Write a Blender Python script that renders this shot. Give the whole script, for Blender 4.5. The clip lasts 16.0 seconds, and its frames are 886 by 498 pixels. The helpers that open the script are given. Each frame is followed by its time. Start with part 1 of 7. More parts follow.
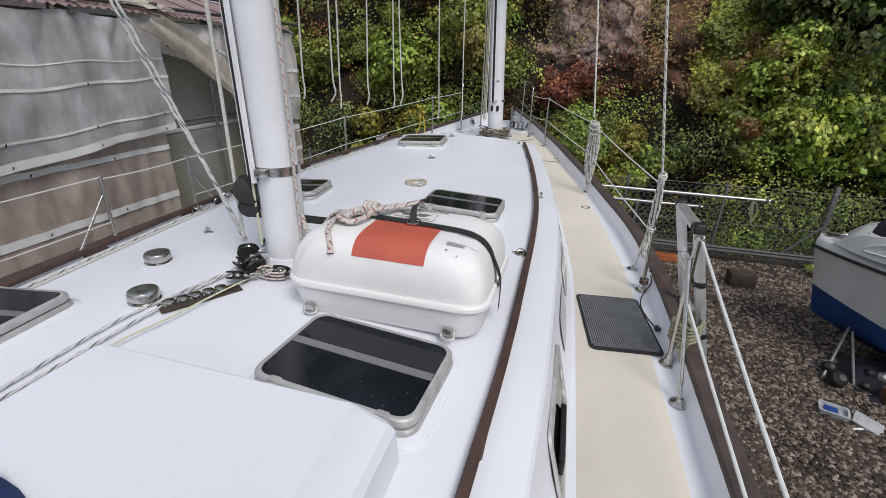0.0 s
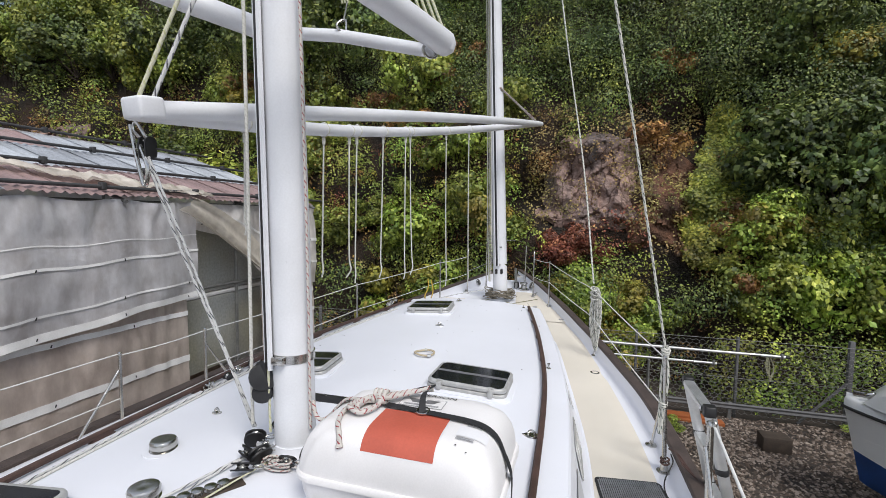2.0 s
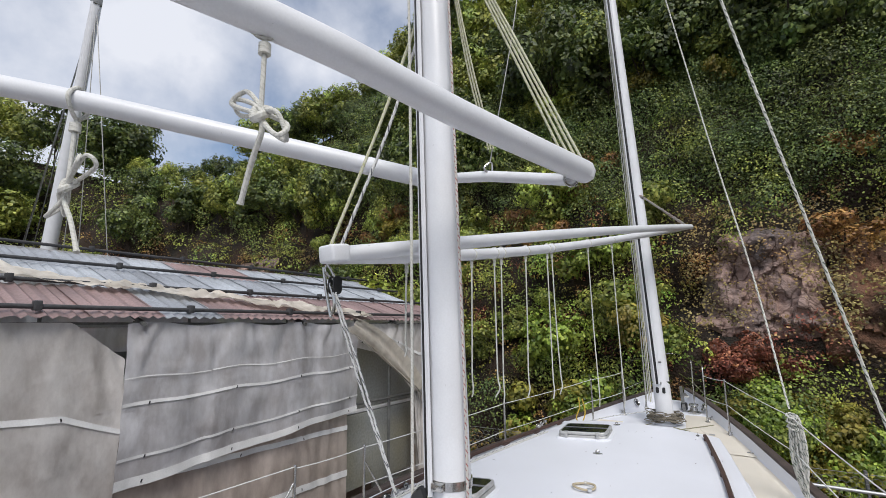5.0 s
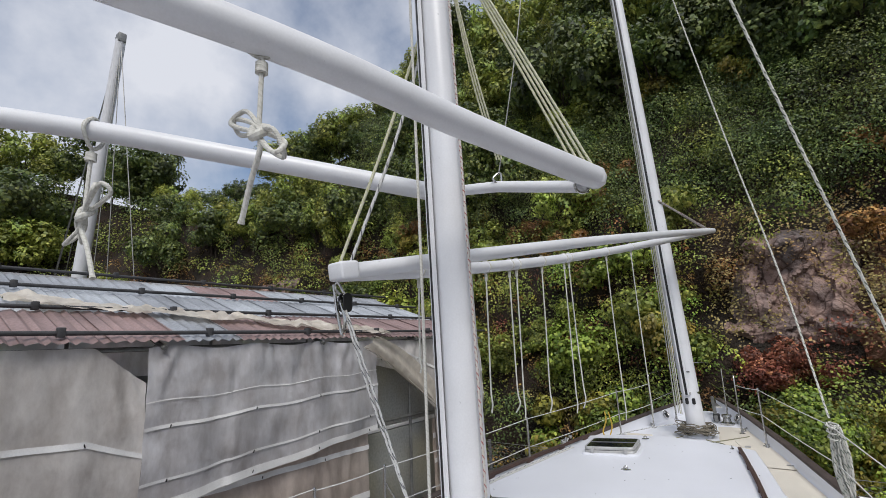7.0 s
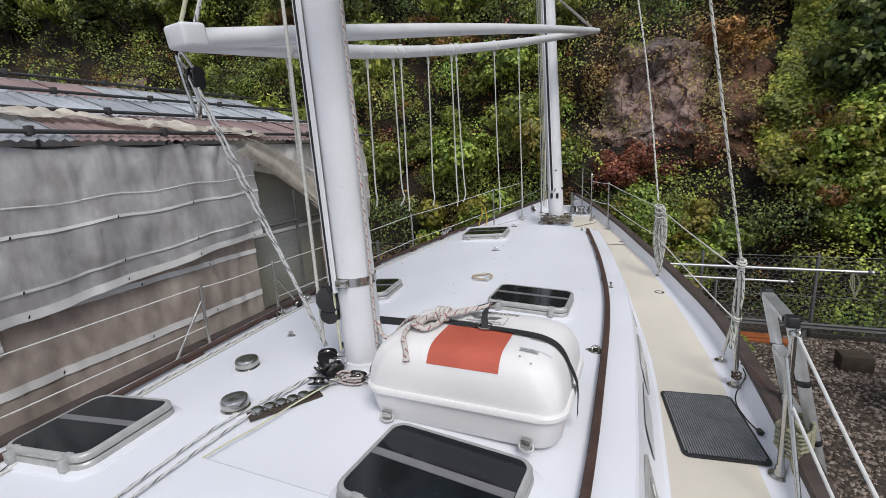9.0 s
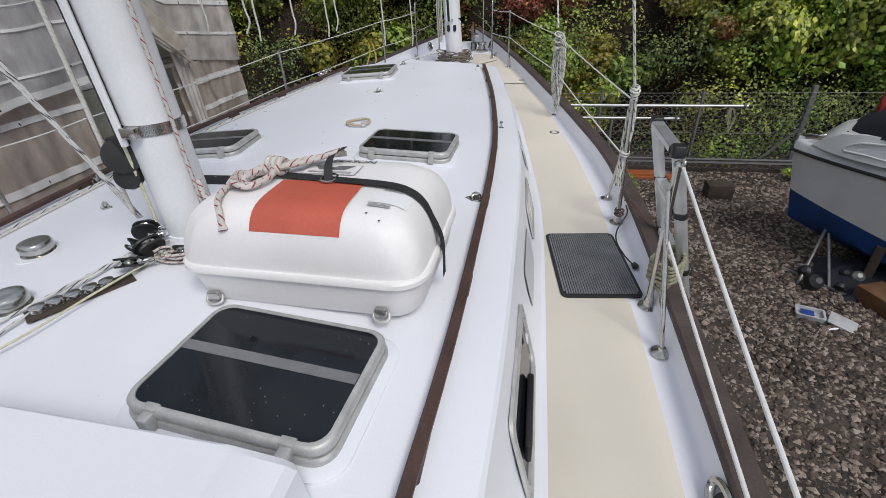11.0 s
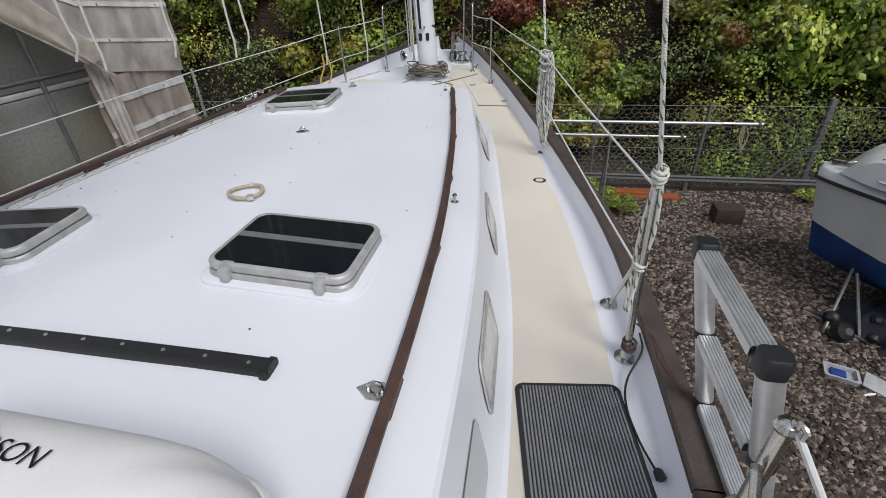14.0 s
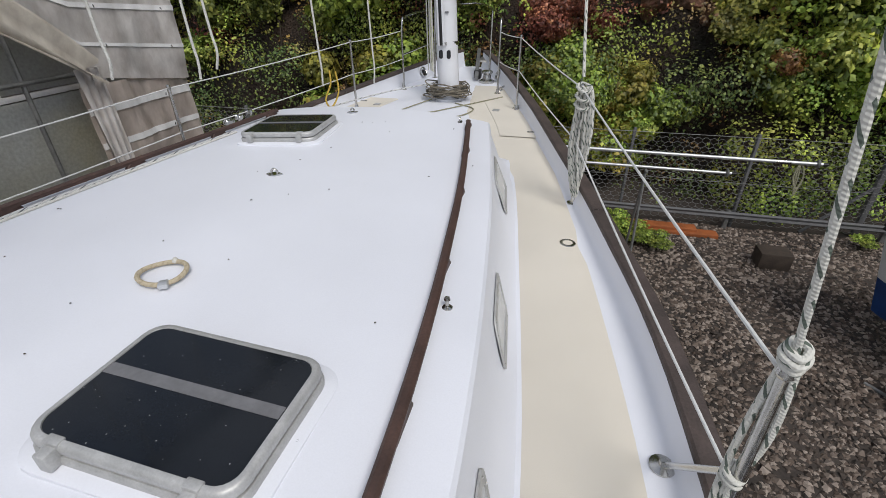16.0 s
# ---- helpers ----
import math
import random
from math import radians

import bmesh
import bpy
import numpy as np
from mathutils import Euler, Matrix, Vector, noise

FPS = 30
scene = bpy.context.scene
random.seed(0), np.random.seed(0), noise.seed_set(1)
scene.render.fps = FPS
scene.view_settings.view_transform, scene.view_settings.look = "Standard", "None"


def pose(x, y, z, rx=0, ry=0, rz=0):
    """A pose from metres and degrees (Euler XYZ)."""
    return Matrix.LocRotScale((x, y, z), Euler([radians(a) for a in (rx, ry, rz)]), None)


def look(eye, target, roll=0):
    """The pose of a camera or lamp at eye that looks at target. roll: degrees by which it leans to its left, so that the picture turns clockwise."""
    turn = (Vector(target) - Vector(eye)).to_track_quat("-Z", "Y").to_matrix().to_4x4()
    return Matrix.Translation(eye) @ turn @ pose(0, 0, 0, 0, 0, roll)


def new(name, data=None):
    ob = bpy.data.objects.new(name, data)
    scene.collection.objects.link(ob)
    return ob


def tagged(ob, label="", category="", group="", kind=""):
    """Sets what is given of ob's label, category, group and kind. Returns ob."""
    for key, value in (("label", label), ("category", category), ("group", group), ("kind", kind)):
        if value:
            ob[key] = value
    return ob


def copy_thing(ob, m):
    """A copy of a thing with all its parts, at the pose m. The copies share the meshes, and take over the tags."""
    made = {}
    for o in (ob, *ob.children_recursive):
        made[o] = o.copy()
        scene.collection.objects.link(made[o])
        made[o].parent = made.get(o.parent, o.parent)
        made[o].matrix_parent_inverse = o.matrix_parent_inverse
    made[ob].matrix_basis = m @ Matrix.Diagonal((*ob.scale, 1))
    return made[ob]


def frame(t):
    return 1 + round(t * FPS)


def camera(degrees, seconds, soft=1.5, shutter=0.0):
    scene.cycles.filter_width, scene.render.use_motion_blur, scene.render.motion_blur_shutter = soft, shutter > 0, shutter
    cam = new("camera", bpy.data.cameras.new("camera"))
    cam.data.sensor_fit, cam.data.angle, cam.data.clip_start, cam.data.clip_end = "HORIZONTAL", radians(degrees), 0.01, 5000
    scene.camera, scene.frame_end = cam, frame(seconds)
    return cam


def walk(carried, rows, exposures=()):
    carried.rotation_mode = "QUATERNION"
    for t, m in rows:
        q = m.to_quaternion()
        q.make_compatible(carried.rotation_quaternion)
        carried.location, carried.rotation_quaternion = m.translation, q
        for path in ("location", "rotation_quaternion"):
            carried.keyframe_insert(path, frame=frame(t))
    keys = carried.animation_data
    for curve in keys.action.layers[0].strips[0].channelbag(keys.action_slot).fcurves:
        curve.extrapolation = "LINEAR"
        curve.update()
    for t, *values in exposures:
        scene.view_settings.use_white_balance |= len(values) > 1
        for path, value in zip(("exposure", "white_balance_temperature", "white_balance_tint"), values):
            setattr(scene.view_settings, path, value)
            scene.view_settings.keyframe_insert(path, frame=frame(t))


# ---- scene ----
cam = camera(88.5, 16.0, soft=0.85)
PATH = [
    (0, (-0.009, -0.059, 1.444), (-0.471, 1.724, 0.665), 1.7),
    (0.5, (-0.026, -0.083, 1.503), (-0.424, 1.766, 0.852), 1.7),
    (1, (-0.006, -0.113, 1.576), (-0.454, 1.791, 1.159), 1.4),
    (1.5, (0.007, -0.125, 1.61), (-0.501, 1.791, 1.347), 1.3),
    (2, (0.006, -0.133, 1.628), (-0.541, 1.785, 1.483), 0.8),
    (2.5, (0.001, -0.157, 1.651), (-0.587, 1.755, 1.639), 0.2),
    (3, (0.021, -0.176, 1.649), (-0.629, 1.714, 1.744), 0.1),
    (3.5, (0.02, -0.208, 1.66), (-0.688, 1.656, 1.81), -0.4),
    (4, (0.026, -0.229, 1.655), (-0.779, 1.589, 1.873), -1.1),
    (4.5, (0.005, -0.24, 1.662), (-0.921, 1.512, 1.93), -0.8),
    (5, (-0.008, -0.244, 1.683), (-1.086, 1.406, 2.021), -0.7),
    (5.2, (-0.003, -0.25, 1.685), (-1.113, 1.373, 2.053), -1.3),
    (7.3, (0.006, -0.169, 1.681), (-1.129, 1.427, 2.085), -2.5),
    (7.5, (-0.004, -0.162, 1.668), (-1.074, 1.494, 2.003), -2.8),
    (8, (-0.002, -0.151, 1.651), (-0.997, 1.581, 1.754), -3.0),
    (8.5, (-0.017, -0.141, 1.62), (-0.918, 1.64, 1.495), -3.2),
    (9, (-0.026, -0.095, 1.551), (-0.781, 1.706, 1.121), -3.1),
    (9.5, (-0.014, -0.06, 1.479), (-0.635, 1.711, 0.79), -2.6),
    (10, (0.005, -0.019, 1.417), (-0.452, 1.693, 0.49), -2.1),
    (10.2, (0.025, 0.035, 1.399), (-0.342, 1.723, 0.39), -1.7),
    (12.3, (0.128, 0.814, 1.357), (-0.248, 2.482, 0.319), -4.2),
    (12.5, (0.145, 0.883, 1.354), (-0.215, 2.553, 0.314), -4.0),
    (13, (0.21, 1.099, 1.354), (-0.122, 2.774, 0.312), -3.4),
    (13.5, (0.203, 1.3, 1.364), (-0.134, 2.971, 0.317), -2.8),
    (14, (0.18, 1.523, 1.373), (-0.163, 3.196, 0.334), -2.4),
    (14.5, (0.199, 1.717, 1.369), (-0.141, 3.394, 0.333), -3.1),
    (15, (0.232, 1.896, 1.372), (-0.114, 3.572, 0.336), -2.9),
    (15.5, (0.219, 2.035, 1.386), (-0.167, 3.708, 0.361), -1.8),
    (16, (0.143, 2.256, 1.373), (-0.289, 3.929, 0.366), -0.5),
]
walk(cam, [(t, look(eye, target, roll)) for t, eye, target, roll in PATH], exposures=((0.0, 0.09), (1.0, 0.28), (2.0, 0.37), (4.0, 0.38), (5.0, 0.28), (7.5, 0.10), (9.0, 0.12), (10.0, 0.06), (16.0, 0.08)))

# ---- light ----
world = bpy.data.worlds.new("overcast_sky")
scene.world = world
world.use_nodes = True
wn, wl = world.node_tree.nodes, world.node_tree.links
wn.clear()
w_out = wn.new("ShaderNodeOutputWorld")
w_bg = wn.new("ShaderNodeBackground")
w_sky = wn.new("ShaderNodeTexSky")
w_sky.sky_type = "NISHITA"
w_sky.sun_disc = False
w_sky.sun_elevation = radians(58)
w_sky.sun_rotation = radians(150)
w_cloud = wn.new("ShaderNodeTexNoise")
w_cloud.inputs["Scale"].default_value = 2.6
w_cloud.inputs["Detail"].default_value = 7
w_cloud.inputs["Roughness"].default_value = 0.55
w_ramp = wn.new("ShaderNodeValToRGB")
w_ramp.color_ramp.elements[0].position, w_ramp.color_ramp.elements[1].position = 0.31, 0.60
w_mix = wn.new("ShaderNodeMix")
w_mix.data_type = "RGBA"
w_mix.inputs[7].default_value = (5.95, 6.15, 6.75, 1)
wl.new(w_cloud.outputs["Fac"], w_ramp.inputs["Fac"])
wl.new(w_ramp.outputs["Color"], w_mix.inputs[0])
wl.new(w_sky.outputs["Color"], w_mix.inputs[6])
wl.new(w_mix.outputs[2], w_bg.inputs["Color"])
w_bg.inputs["Strength"].default_value = 0.112
wl.new(w_bg.outputs[0], w_out.inputs[0])

sun = new("sun", bpy.data.lights.new("sun", "SUN"))
sun.data.energy = 2.1
sun.data.angle = radians(26)
sun.data.color = (1.0, 0.965, 0.91)
sun.matrix_world = look((6, -5, 11.5), (0, 2, 0))

# ---- materials ----
def nodes_of(name):
    m = bpy.data.materials.new(name)
    m.use_nodes = True
    n, l = m.node_tree.nodes, m.node_tree.links
    return m, n, l, n["Principled BSDF"]


def paint(name, col, rough=0.5, metal=0.0, vary=0.12, scale=6.0, grain=90.0, bump=0.15, second=None, coat=0.0, spec=0.5, scuff=0.0, relief=0.004):
    """A surface with stains at one scale and grain at another."""
    m, n, l, p = nodes_of(name)
    tc = n.new("ShaderNodeTexCoord")
    big, fine = n.new("ShaderNodeTexNoise"), n.new("ShaderNodeTexNoise")
    big.inputs["Scale"].default_value, big.inputs["Detail"].default_value = scale, 6
    fine.inputs["Scale"].default_value, fine.inputs["Detail"].default_value = grain, 3
    for t in (big, fine):
        l.new(tc.outputs["Object"], t.inputs["Vector"])
    ramp = n.new("ShaderNodeValToRGB")
    c2 = second or tuple(c * (1 - vary) for c in col)
    ramp.color_ramp.elements[0].position, ramp.color_ramp.elements[1].position = 0.34, 0.66
    ramp.color_ramp.elements[0].color = (*c2, 1)
    ramp.color_ramp.elements[1].color = (*col, 1)
    l.new(big.outputs["Fac"], ramp.inputs["Fac"])
    mix = n.new("ShaderNodeMix")
    mix.data_type, mix.blend_type = "RGBA", "MULTIPLY"
    mix.inputs[0].default_value = min(1, vary * 1.6)
    l.new(ramp.outputs["Color"], mix.inputs[6])
    l.new(fine.outputs["Fac"], mix.inputs[7])
    last = mix.outputs[2]
    if scuff:
        mp = n.new("ShaderNodeMapping")
        mp.inputs["Scale"].default_value = (9, 14, 5)
        l.new(tc.outputs["Object"], mp.inputs["Vector"])
        sc = n.new("ShaderNodeTexNoise")
        sc.inputs["Scale"].default_value, sc.inputs["Detail"].default_value, sc.inputs["Roughness"].default_value = 3.0, 9, 0.72
        l.new(mp.outputs[0], sc.inputs["Vector"])
        sr = n.new("ShaderNodeValToRGB")
        sr.color_ramp.elements[0].position, sr.color_ramp.elements[1].position = 0.70 - scuff, 0.735 - scuff
        l.new(sc.outputs["Fac"], sr.inputs["Fac"])
        sm = n.new("ShaderNodeMix")
        sm.data_type = "RGBA"
        l.new(sr.outputs["Color"], sm.inputs[0])
        l.new(last, sm.inputs[6])
        sm.inputs[7].default_value = (*[c * 0.38 for c in col], 1)
        last = sm.outputs[2]
    l.new(last, p.inputs["Base Color"])
    mr = n.new("ShaderNodeMapRange")
    mr.inputs["To Min"].default_value, mr.inputs["To Max"].default_value = max(0.02, rough - 0.1), min(1, rough + 0.1)
    l.new(big.outputs["Fac"], mr.inputs["Value"])
    l.new(mr.outputs["Result"], p.inputs["Roughness"])
    p.inputs["Metallic"].default_value = metal
    p.inputs["Coat Weight"].default_value = coat
    p.inputs["Specular IOR Level"].default_value = spec
    b = n.new("ShaderNodeBump")
    b.inputs["Strength"].default_value, b.inputs["Distance"].default_value = bump, relief
    l.new(fine.outputs["Fac"], b.inputs["Height"])
    l.new(b.outputs["Normal"], p.inputs["Normal"])
    return m


def rope_look(name, base, fleck, share=0.3, pitch=0.045, rough=0.85):
    """Braided rope: flecks that wind round its length, in the rope's own lengthwise coordinates."""
    m, n, l, p = nodes_of(name)
    uv = n.new("ShaderNodeUVMap")
    sep = n.new("ShaderNodeSeparateXYZ")
    l.new(uv.outputs["UV"], sep.inputs[0])

    def maths(op, a, b):
        k = n.new("ShaderNodeMath")
        k.operation = op
        for i, q in enumerate((a, b)):
            if isinstance(q, (int, float)):
                k.inputs[i].default_value = q
            else:
                l.new(q, k.inputs[i])
        return k.outputs[0]
    along = maths("MULTIPLY", sep.outputs["Y"], 1 / pitch)
    wind = maths("FRACT", maths("ADD", along, maths("MULTIPLY", sep.outputs["X"], 2.0)), 0)
    back = maths("FRACT", maths("SUBTRACT", maths("MULTIPLY", along, 0.5), sep.outputs["X"]), 0)
    on = maths("MULTIPLY", maths("LESS_THAN", wind, share), maths("LESS_THAN", back, 0.62))
    mix = n.new("ShaderNodeMix")
    mix.data_type = "RGBA"
    mix.inputs[6].default_value, mix.inputs[7].default_value = (*base, 1), (*fleck, 1)
    l.new(on, mix.inputs[0])
    dirt = n.new("ShaderNodeTexNoise")
    dirt.inputs["Scale"].default_value = 14
    mul = n.new("ShaderNodeMix")
    mul.data_type, mul.blend_type = "RGBA", "MULTIPLY"
    mul.inputs[0].default_value = 0.35
    l.new(mix.outputs[2], mul.inputs[6])
    l.new(dirt.outputs["Fac"], mul.inputs[7])
    l.new(mul.outputs[2], p.inputs["Base Color"])
    p.inputs["Roughness"].default_value = rough
    strand = maths("SINE", maths("MULTIPLY", maths("ADD", maths("MULTIPLY", sep.outputs["Y"], 1 / 0.008), maths("MULTIPLY", sep.outputs["X"], 3.0)), 6.283), 0)
    b = n.new("ShaderNodeBump")
    b.inputs["Strength"].default_value, b.inputs["Distance"].default_value = 0.5, 0.001
    l.new(strand, b.inputs["Height"])
    l.new(b.outputs["Normal"], p.inputs["Normal"])
    return m


def foliage(name, dark, mid, light, hues=(0.445, 0.525)):
    """Leaves: each one with its own shade, some light passing through."""
    m, n, l, p = nodes_of(name)
    g = n.new("ShaderNodeNewGeometry")
    o = n.new("ShaderNodeObjectInfo")
    ramp = n.new("ShaderNodeValToRGB")
    e = ramp.color_ramp.elements
    e[0].color, e[1].color = (*dark, 1), (*light, 1)
    k = e.new(0.55)
    k.color = (*mid, 1)
    l.new(g.outputs["Random Per Island"], ramp.inputs["Fac"])
    hue = n.new("ShaderNodeHueSaturation")
    mr = n.new("ShaderNodeMapRange")
    mr.inputs["To Min"].default_value, mr.inputs["To Max"].default_value = 0.75, 1.25
    l.new(o.outputs["Random"], mr.inputs["Value"])
    sprays = n.new("ShaderNodeTexNoise")
    sprays.inputs["Scale"].default_value, sprays.inputs["Detail"].default_value = 1.3, 3
    ms = n.new("ShaderNodeMapRange")
    ms.inputs["From Min"].default_value, ms.inputs["From Max"].default_value = 0.32, 0.68
    ms.inputs["To Min"].default_value, ms.inputs["To Max"].default_value = 0.5, 1.8
    l.new(sprays.outputs["Fac"], ms.inputs["Value"])
    both = n.new("ShaderNodeMath")
    both.operation = "MULTIPLY"
    l.new(mr.outputs["Result"], both.inputs[0])
    l.new(ms.outputs["Result"], both.inputs[1])
    l.new(both.outputs[0], hue.inputs["Value"])
    patch = n.new("ShaderNodeTexNoise")
    patch.inputs["Scale"].default_value, patch.inputs["Detail"].default_value = 0.55, 4
    tc = n.new("ShaderNodeTexCoord")
    l.new(tc.outputs["Object"], patch.inputs["Vector"])
    l.new(tc.outputs["Object"], sprays.inputs["Vector"])
    mh = n.new("ShaderNodeMapRange")
    mh.inputs["From Min"].default_value, mh.inputs["From Max"].default_value = 0.3, 0.7
    mh.inputs["To Min"].default_value, mh.inputs["To Max"].default_value = hues
    l.new(patch.outputs["Fac"], mh.inputs["Value"])
    l.new(mh.outputs["Result"], hue.inputs["Hue"])
    l.new(ramp.outputs["Color"], hue.inputs["Color"])
    l.new(hue.outputs["Color"], p.inputs["Base Color"])
    p.inputs["Roughness"].default_value = 0.5
    tr = n.new("ShaderNodeBsdfTranslucent")
    l.new(hue.outputs["Color"], tr.inputs["Color"])
    mix = n.new("ShaderNodeMixShader")
    mix.inputs[0].default_value = 0.22
    l.new(p.outputs[0], mix.inputs[1])
    l.new(tr.outputs[0], mix.inputs[2])
    l.new(mix.outputs[0], n["Material Output"].inputs["Surface"])
    return m


def sheeting(name, col, clear, rough=0.35):
    """Weathered plastic sheet: part of the light goes straight through."""
    m = paint(name, col, rough, vary=0.15, scale=1.3, grain=4.5, bump=0.7, second=tuple(c * 0.8 for c in col), relief=0.09)
    n, l = m.node_tree.nodes, m.node_tree.links
    base = n["Principled BSDF"].inputs["Base Color"].links[0].from_socket
    tc = n.new("ShaderNodeTexCoord")
    mp = n.new("ShaderNodeMapping")
    mp.inputs["Scale"].default_value = (3.0, 4.5, 2.2)
    st = n.new("ShaderNodeTexNoise")
    st.inputs["Scale"].default_value, st.inputs["Detail"].default_value, st.inputs["Roughness"].default_value = 1.2, 8, 0.65
    l.new(tc.outputs["Object"], mp.inputs["Vector"])
    l.new(mp.outputs[0], st.inputs["Vector"])
    sr = n.new("ShaderNodeValToRGB")
    sr.color_ramp.elements[0].position, sr.color_ramp.elements[1].position = 0.33, 0.66
    sr.color_ramp.elements[0].color, sr.color_ramp.elements[1].color = (0.66, 0.63, 0.61, 1), (1.15, 1.15, 1.15, 1)
    l.new(st.outputs["Fac"], sr.inputs["Fac"])
    sm = n.new("ShaderNodeMix")
    sm.data_type, sm.blend_type = "RGBA", "MULTIPLY"
    sm.inputs[0].default_value = 1.0
    l.new(base, sm.inputs[6])
    l.new(sr.outputs["Color"], sm.inputs[7])
    l.new(sm.outputs[2], n["Principled BSDF"].inputs["Base Color"])
    wr = n.new("ShaderNodeTexNoise")
    wr.inputs["Scale"].default_value, wr.inputs["Detail"].default_value, wr.inputs["Distortion"].default_value = 2.4, 8, 0.5
    l.new(tc.outputs["Object"], wr.inputs["Vector"])
    cr = n.new("ShaderNodeBump")
    cr.inputs["Strength"].default_value, cr.inputs["Distance"].default_value = 0.55, 0.05
    l.new(wr.outputs["Fac"], cr.inputs["Height"])
    l.new(cr.outputs["Normal"], n["Principled BSDF"].inputs["Normal"])
    tr = n.new("ShaderNodeBsdfTransparent")
    tl = n.new("ShaderNodeBsdfTranslucent")
    tl.inputs["Color"].default_value = (*col, 1)
    mx, my = n.new("ShaderNodeMixShader"), n.new("ShaderNodeMixShader")
    mx.inputs[0].default_value, my.inputs[0].default_value = 0.25, clear
    l.new(n["Principled BSDF"].outputs[0], mx.inputs[1])
    l.new(tl.outputs[0], mx.inputs[2])
    l.new(mx.outputs[0], my.inputs[1])
    l.new(tr.outputs[0], my.inputs[2])
    l.new(my.outputs[0], n["Material Output"].inputs["Surface"])
    return m


GELCOAT = paint("white_gelcoat", (0.76, 0.775, 0.83), 0.42, vary=0.05, scale=1.6, grain=220, bump=0.03, scuff=0.005)
RAFT_SHELL = paint("raft_glassfibre", (0.80, 0.785, 0.785), 0.52, vary=0.06, scale=5, grain=160, bump=0.05)
CREAM = paint("cream_nonslip", (0.715, 0.665, 0.575), 0.75, vary=0.07, scale=1.8, grain=420, bump=0.35)
TEAK = paint("weathered_teak", (0.115, 0.062, 0.048), 0.6, vary=0.4, scale=9, grain=120, bump=0.35)
CAP_WOOD = paint("grey_brown_cap_timber", (0.115, 0.085, 0.075), 0.7, vary=0.4, scale=7, grain=110, bump=0.4)
ALLOY = paint("brushed_aluminium", (0.74, 0.75, 0.76), 0.42, 0.75, vary=0.15, scale=14, grain=260, bump=0.08)
HATCH_FRAME = paint("grey_anodised_frame", (0.60, 0.60, 0.59), 0.5, 0.4, vary=0.2, scale=20, grain=200, bump=0.1)
STEEL = paint("stainless_steel", (0.62, 0.61, 0.58), 0.22, 1.0, vary=0.12, scale=25, grain=200, bump=0.04)
GALV = paint("galvanised_tube", (0.36, 0.36, 0.35), 0.5, 0.7, vary=0.25, scale=12, grain=80, bump=0.15)
def spotted(name, col, spot):
    """Smoked acrylic with dried and wet rain spots."""
    m = paint(name, col, 0.08, vary=0.2, scale=8, grain=200, bump=0.0, spec=0.3)
    n, l = m.node_tree.nodes, m.node_tree.links
    vor, ramp, mix = n.new("ShaderNodeTexVoronoi"), n.new("ShaderNodeValToRGB"), n.new("ShaderNodeMix")
    vor.inputs["Scale"].default_value = 42
    tc = n.new("ShaderNodeTexCoord")
    l.new(tc.outputs["Object"], vor.inputs["Vector"])
    ramp.color_ramp.elements[0].position, ramp.color_ramp.elements[1].position = 0.045, 0.075
    ramp.color_ramp.elements[0].color, ramp.color_ramp.elements[1].color = (1, 1, 1, 1), (0, 0, 0, 1)
    l.new(vor.outputs["Distance"], ramp.inputs["Fac"])
    mix.data_type = "RGBA"
    l.new(ramp.outputs["Color"], mix.inputs[0])
    was = n["Principled BSDF"].inputs["Base Color"].links[0].from_socket
    l.new(was, mix.inputs[6])
    mix.inputs[7].default_value = (*spot, 1)
    l.new(mix.outputs[2], n["Principled BSDF"].inputs["Base Color"])
    return m


RAIN_ACRYLIC = spotted("rain_spotted_acrylic", (0.012, 0.015, 0.02), (0.30, 0.31, 0.32))
ACRYLIC = paint("smoked_acrylic", (0.012, 0.015, 0.02), 0.08, vary=0.2, scale=8, grain=200, bump=0.0, coat=0.3)
DARK_STRIP = paint("grey_hatch_bar", (0.20, 0.20, 0.21), 0.45, vary=0.2, scale=20)
BLACK = paint("black_plastic", (0.02, 0.02, 0.022), 0.5, vary=0.3, scale=20, bump=0.1)
RUBBER = paint("black_rubber", (0.025, 0.025, 0.028), 0.7, vary=0.3, scale=15, bump=0.2)
RIB = paint("grey_mat_rib", (0.27, 0.275, 0.29), 0.8, vary=0.25, scale=12, grain=300, bump=0.3)
MAST_PAINT = paint("white_mast_paint", (0.76, 0.77, 0.80), 0.35, vary=0.08, scale=4, grain=120, bump=0.06, scuff=0.032)
ORANGE = paint("faded_orange_patch", (0.56, 0.115, 0.07), 0.55, vary=0.14, scale=7, grain=100, bump=0.05)
LABEL_WHITE = paint("paper_label", (0.78, 0.78, 0.8), 0.6, vary=0.05)
LABEL_GREY = paint("grey_print", (0.52, 0.52, 0.53), 0.7, vary=0.3, scale=90)
INK = paint("black_print", (0.02, 0.02, 0.02), 0.6)
LIFELINE = paint("white_lifeline_cover", (0.74, 0.74, 0.72), 0.5, vary=0.12, scale=20)
CORD = rope_look("white_cord", (0.72, 0.71, 0.66), (0.62, 0.61, 0.55), 0.4, 0.02)
ROPE_GREEN = rope_look("white_rope_green_fleck", (0.70, 0.69, 0.63), (0.13, 0.16, 0.13), 0.28, 0.055)
ROPE_BLACK = rope_look("white_rope_black_fleck", (0.68, 0.68, 0.67), (0.10, 0.10, 0.12), 0.24, 0.07)
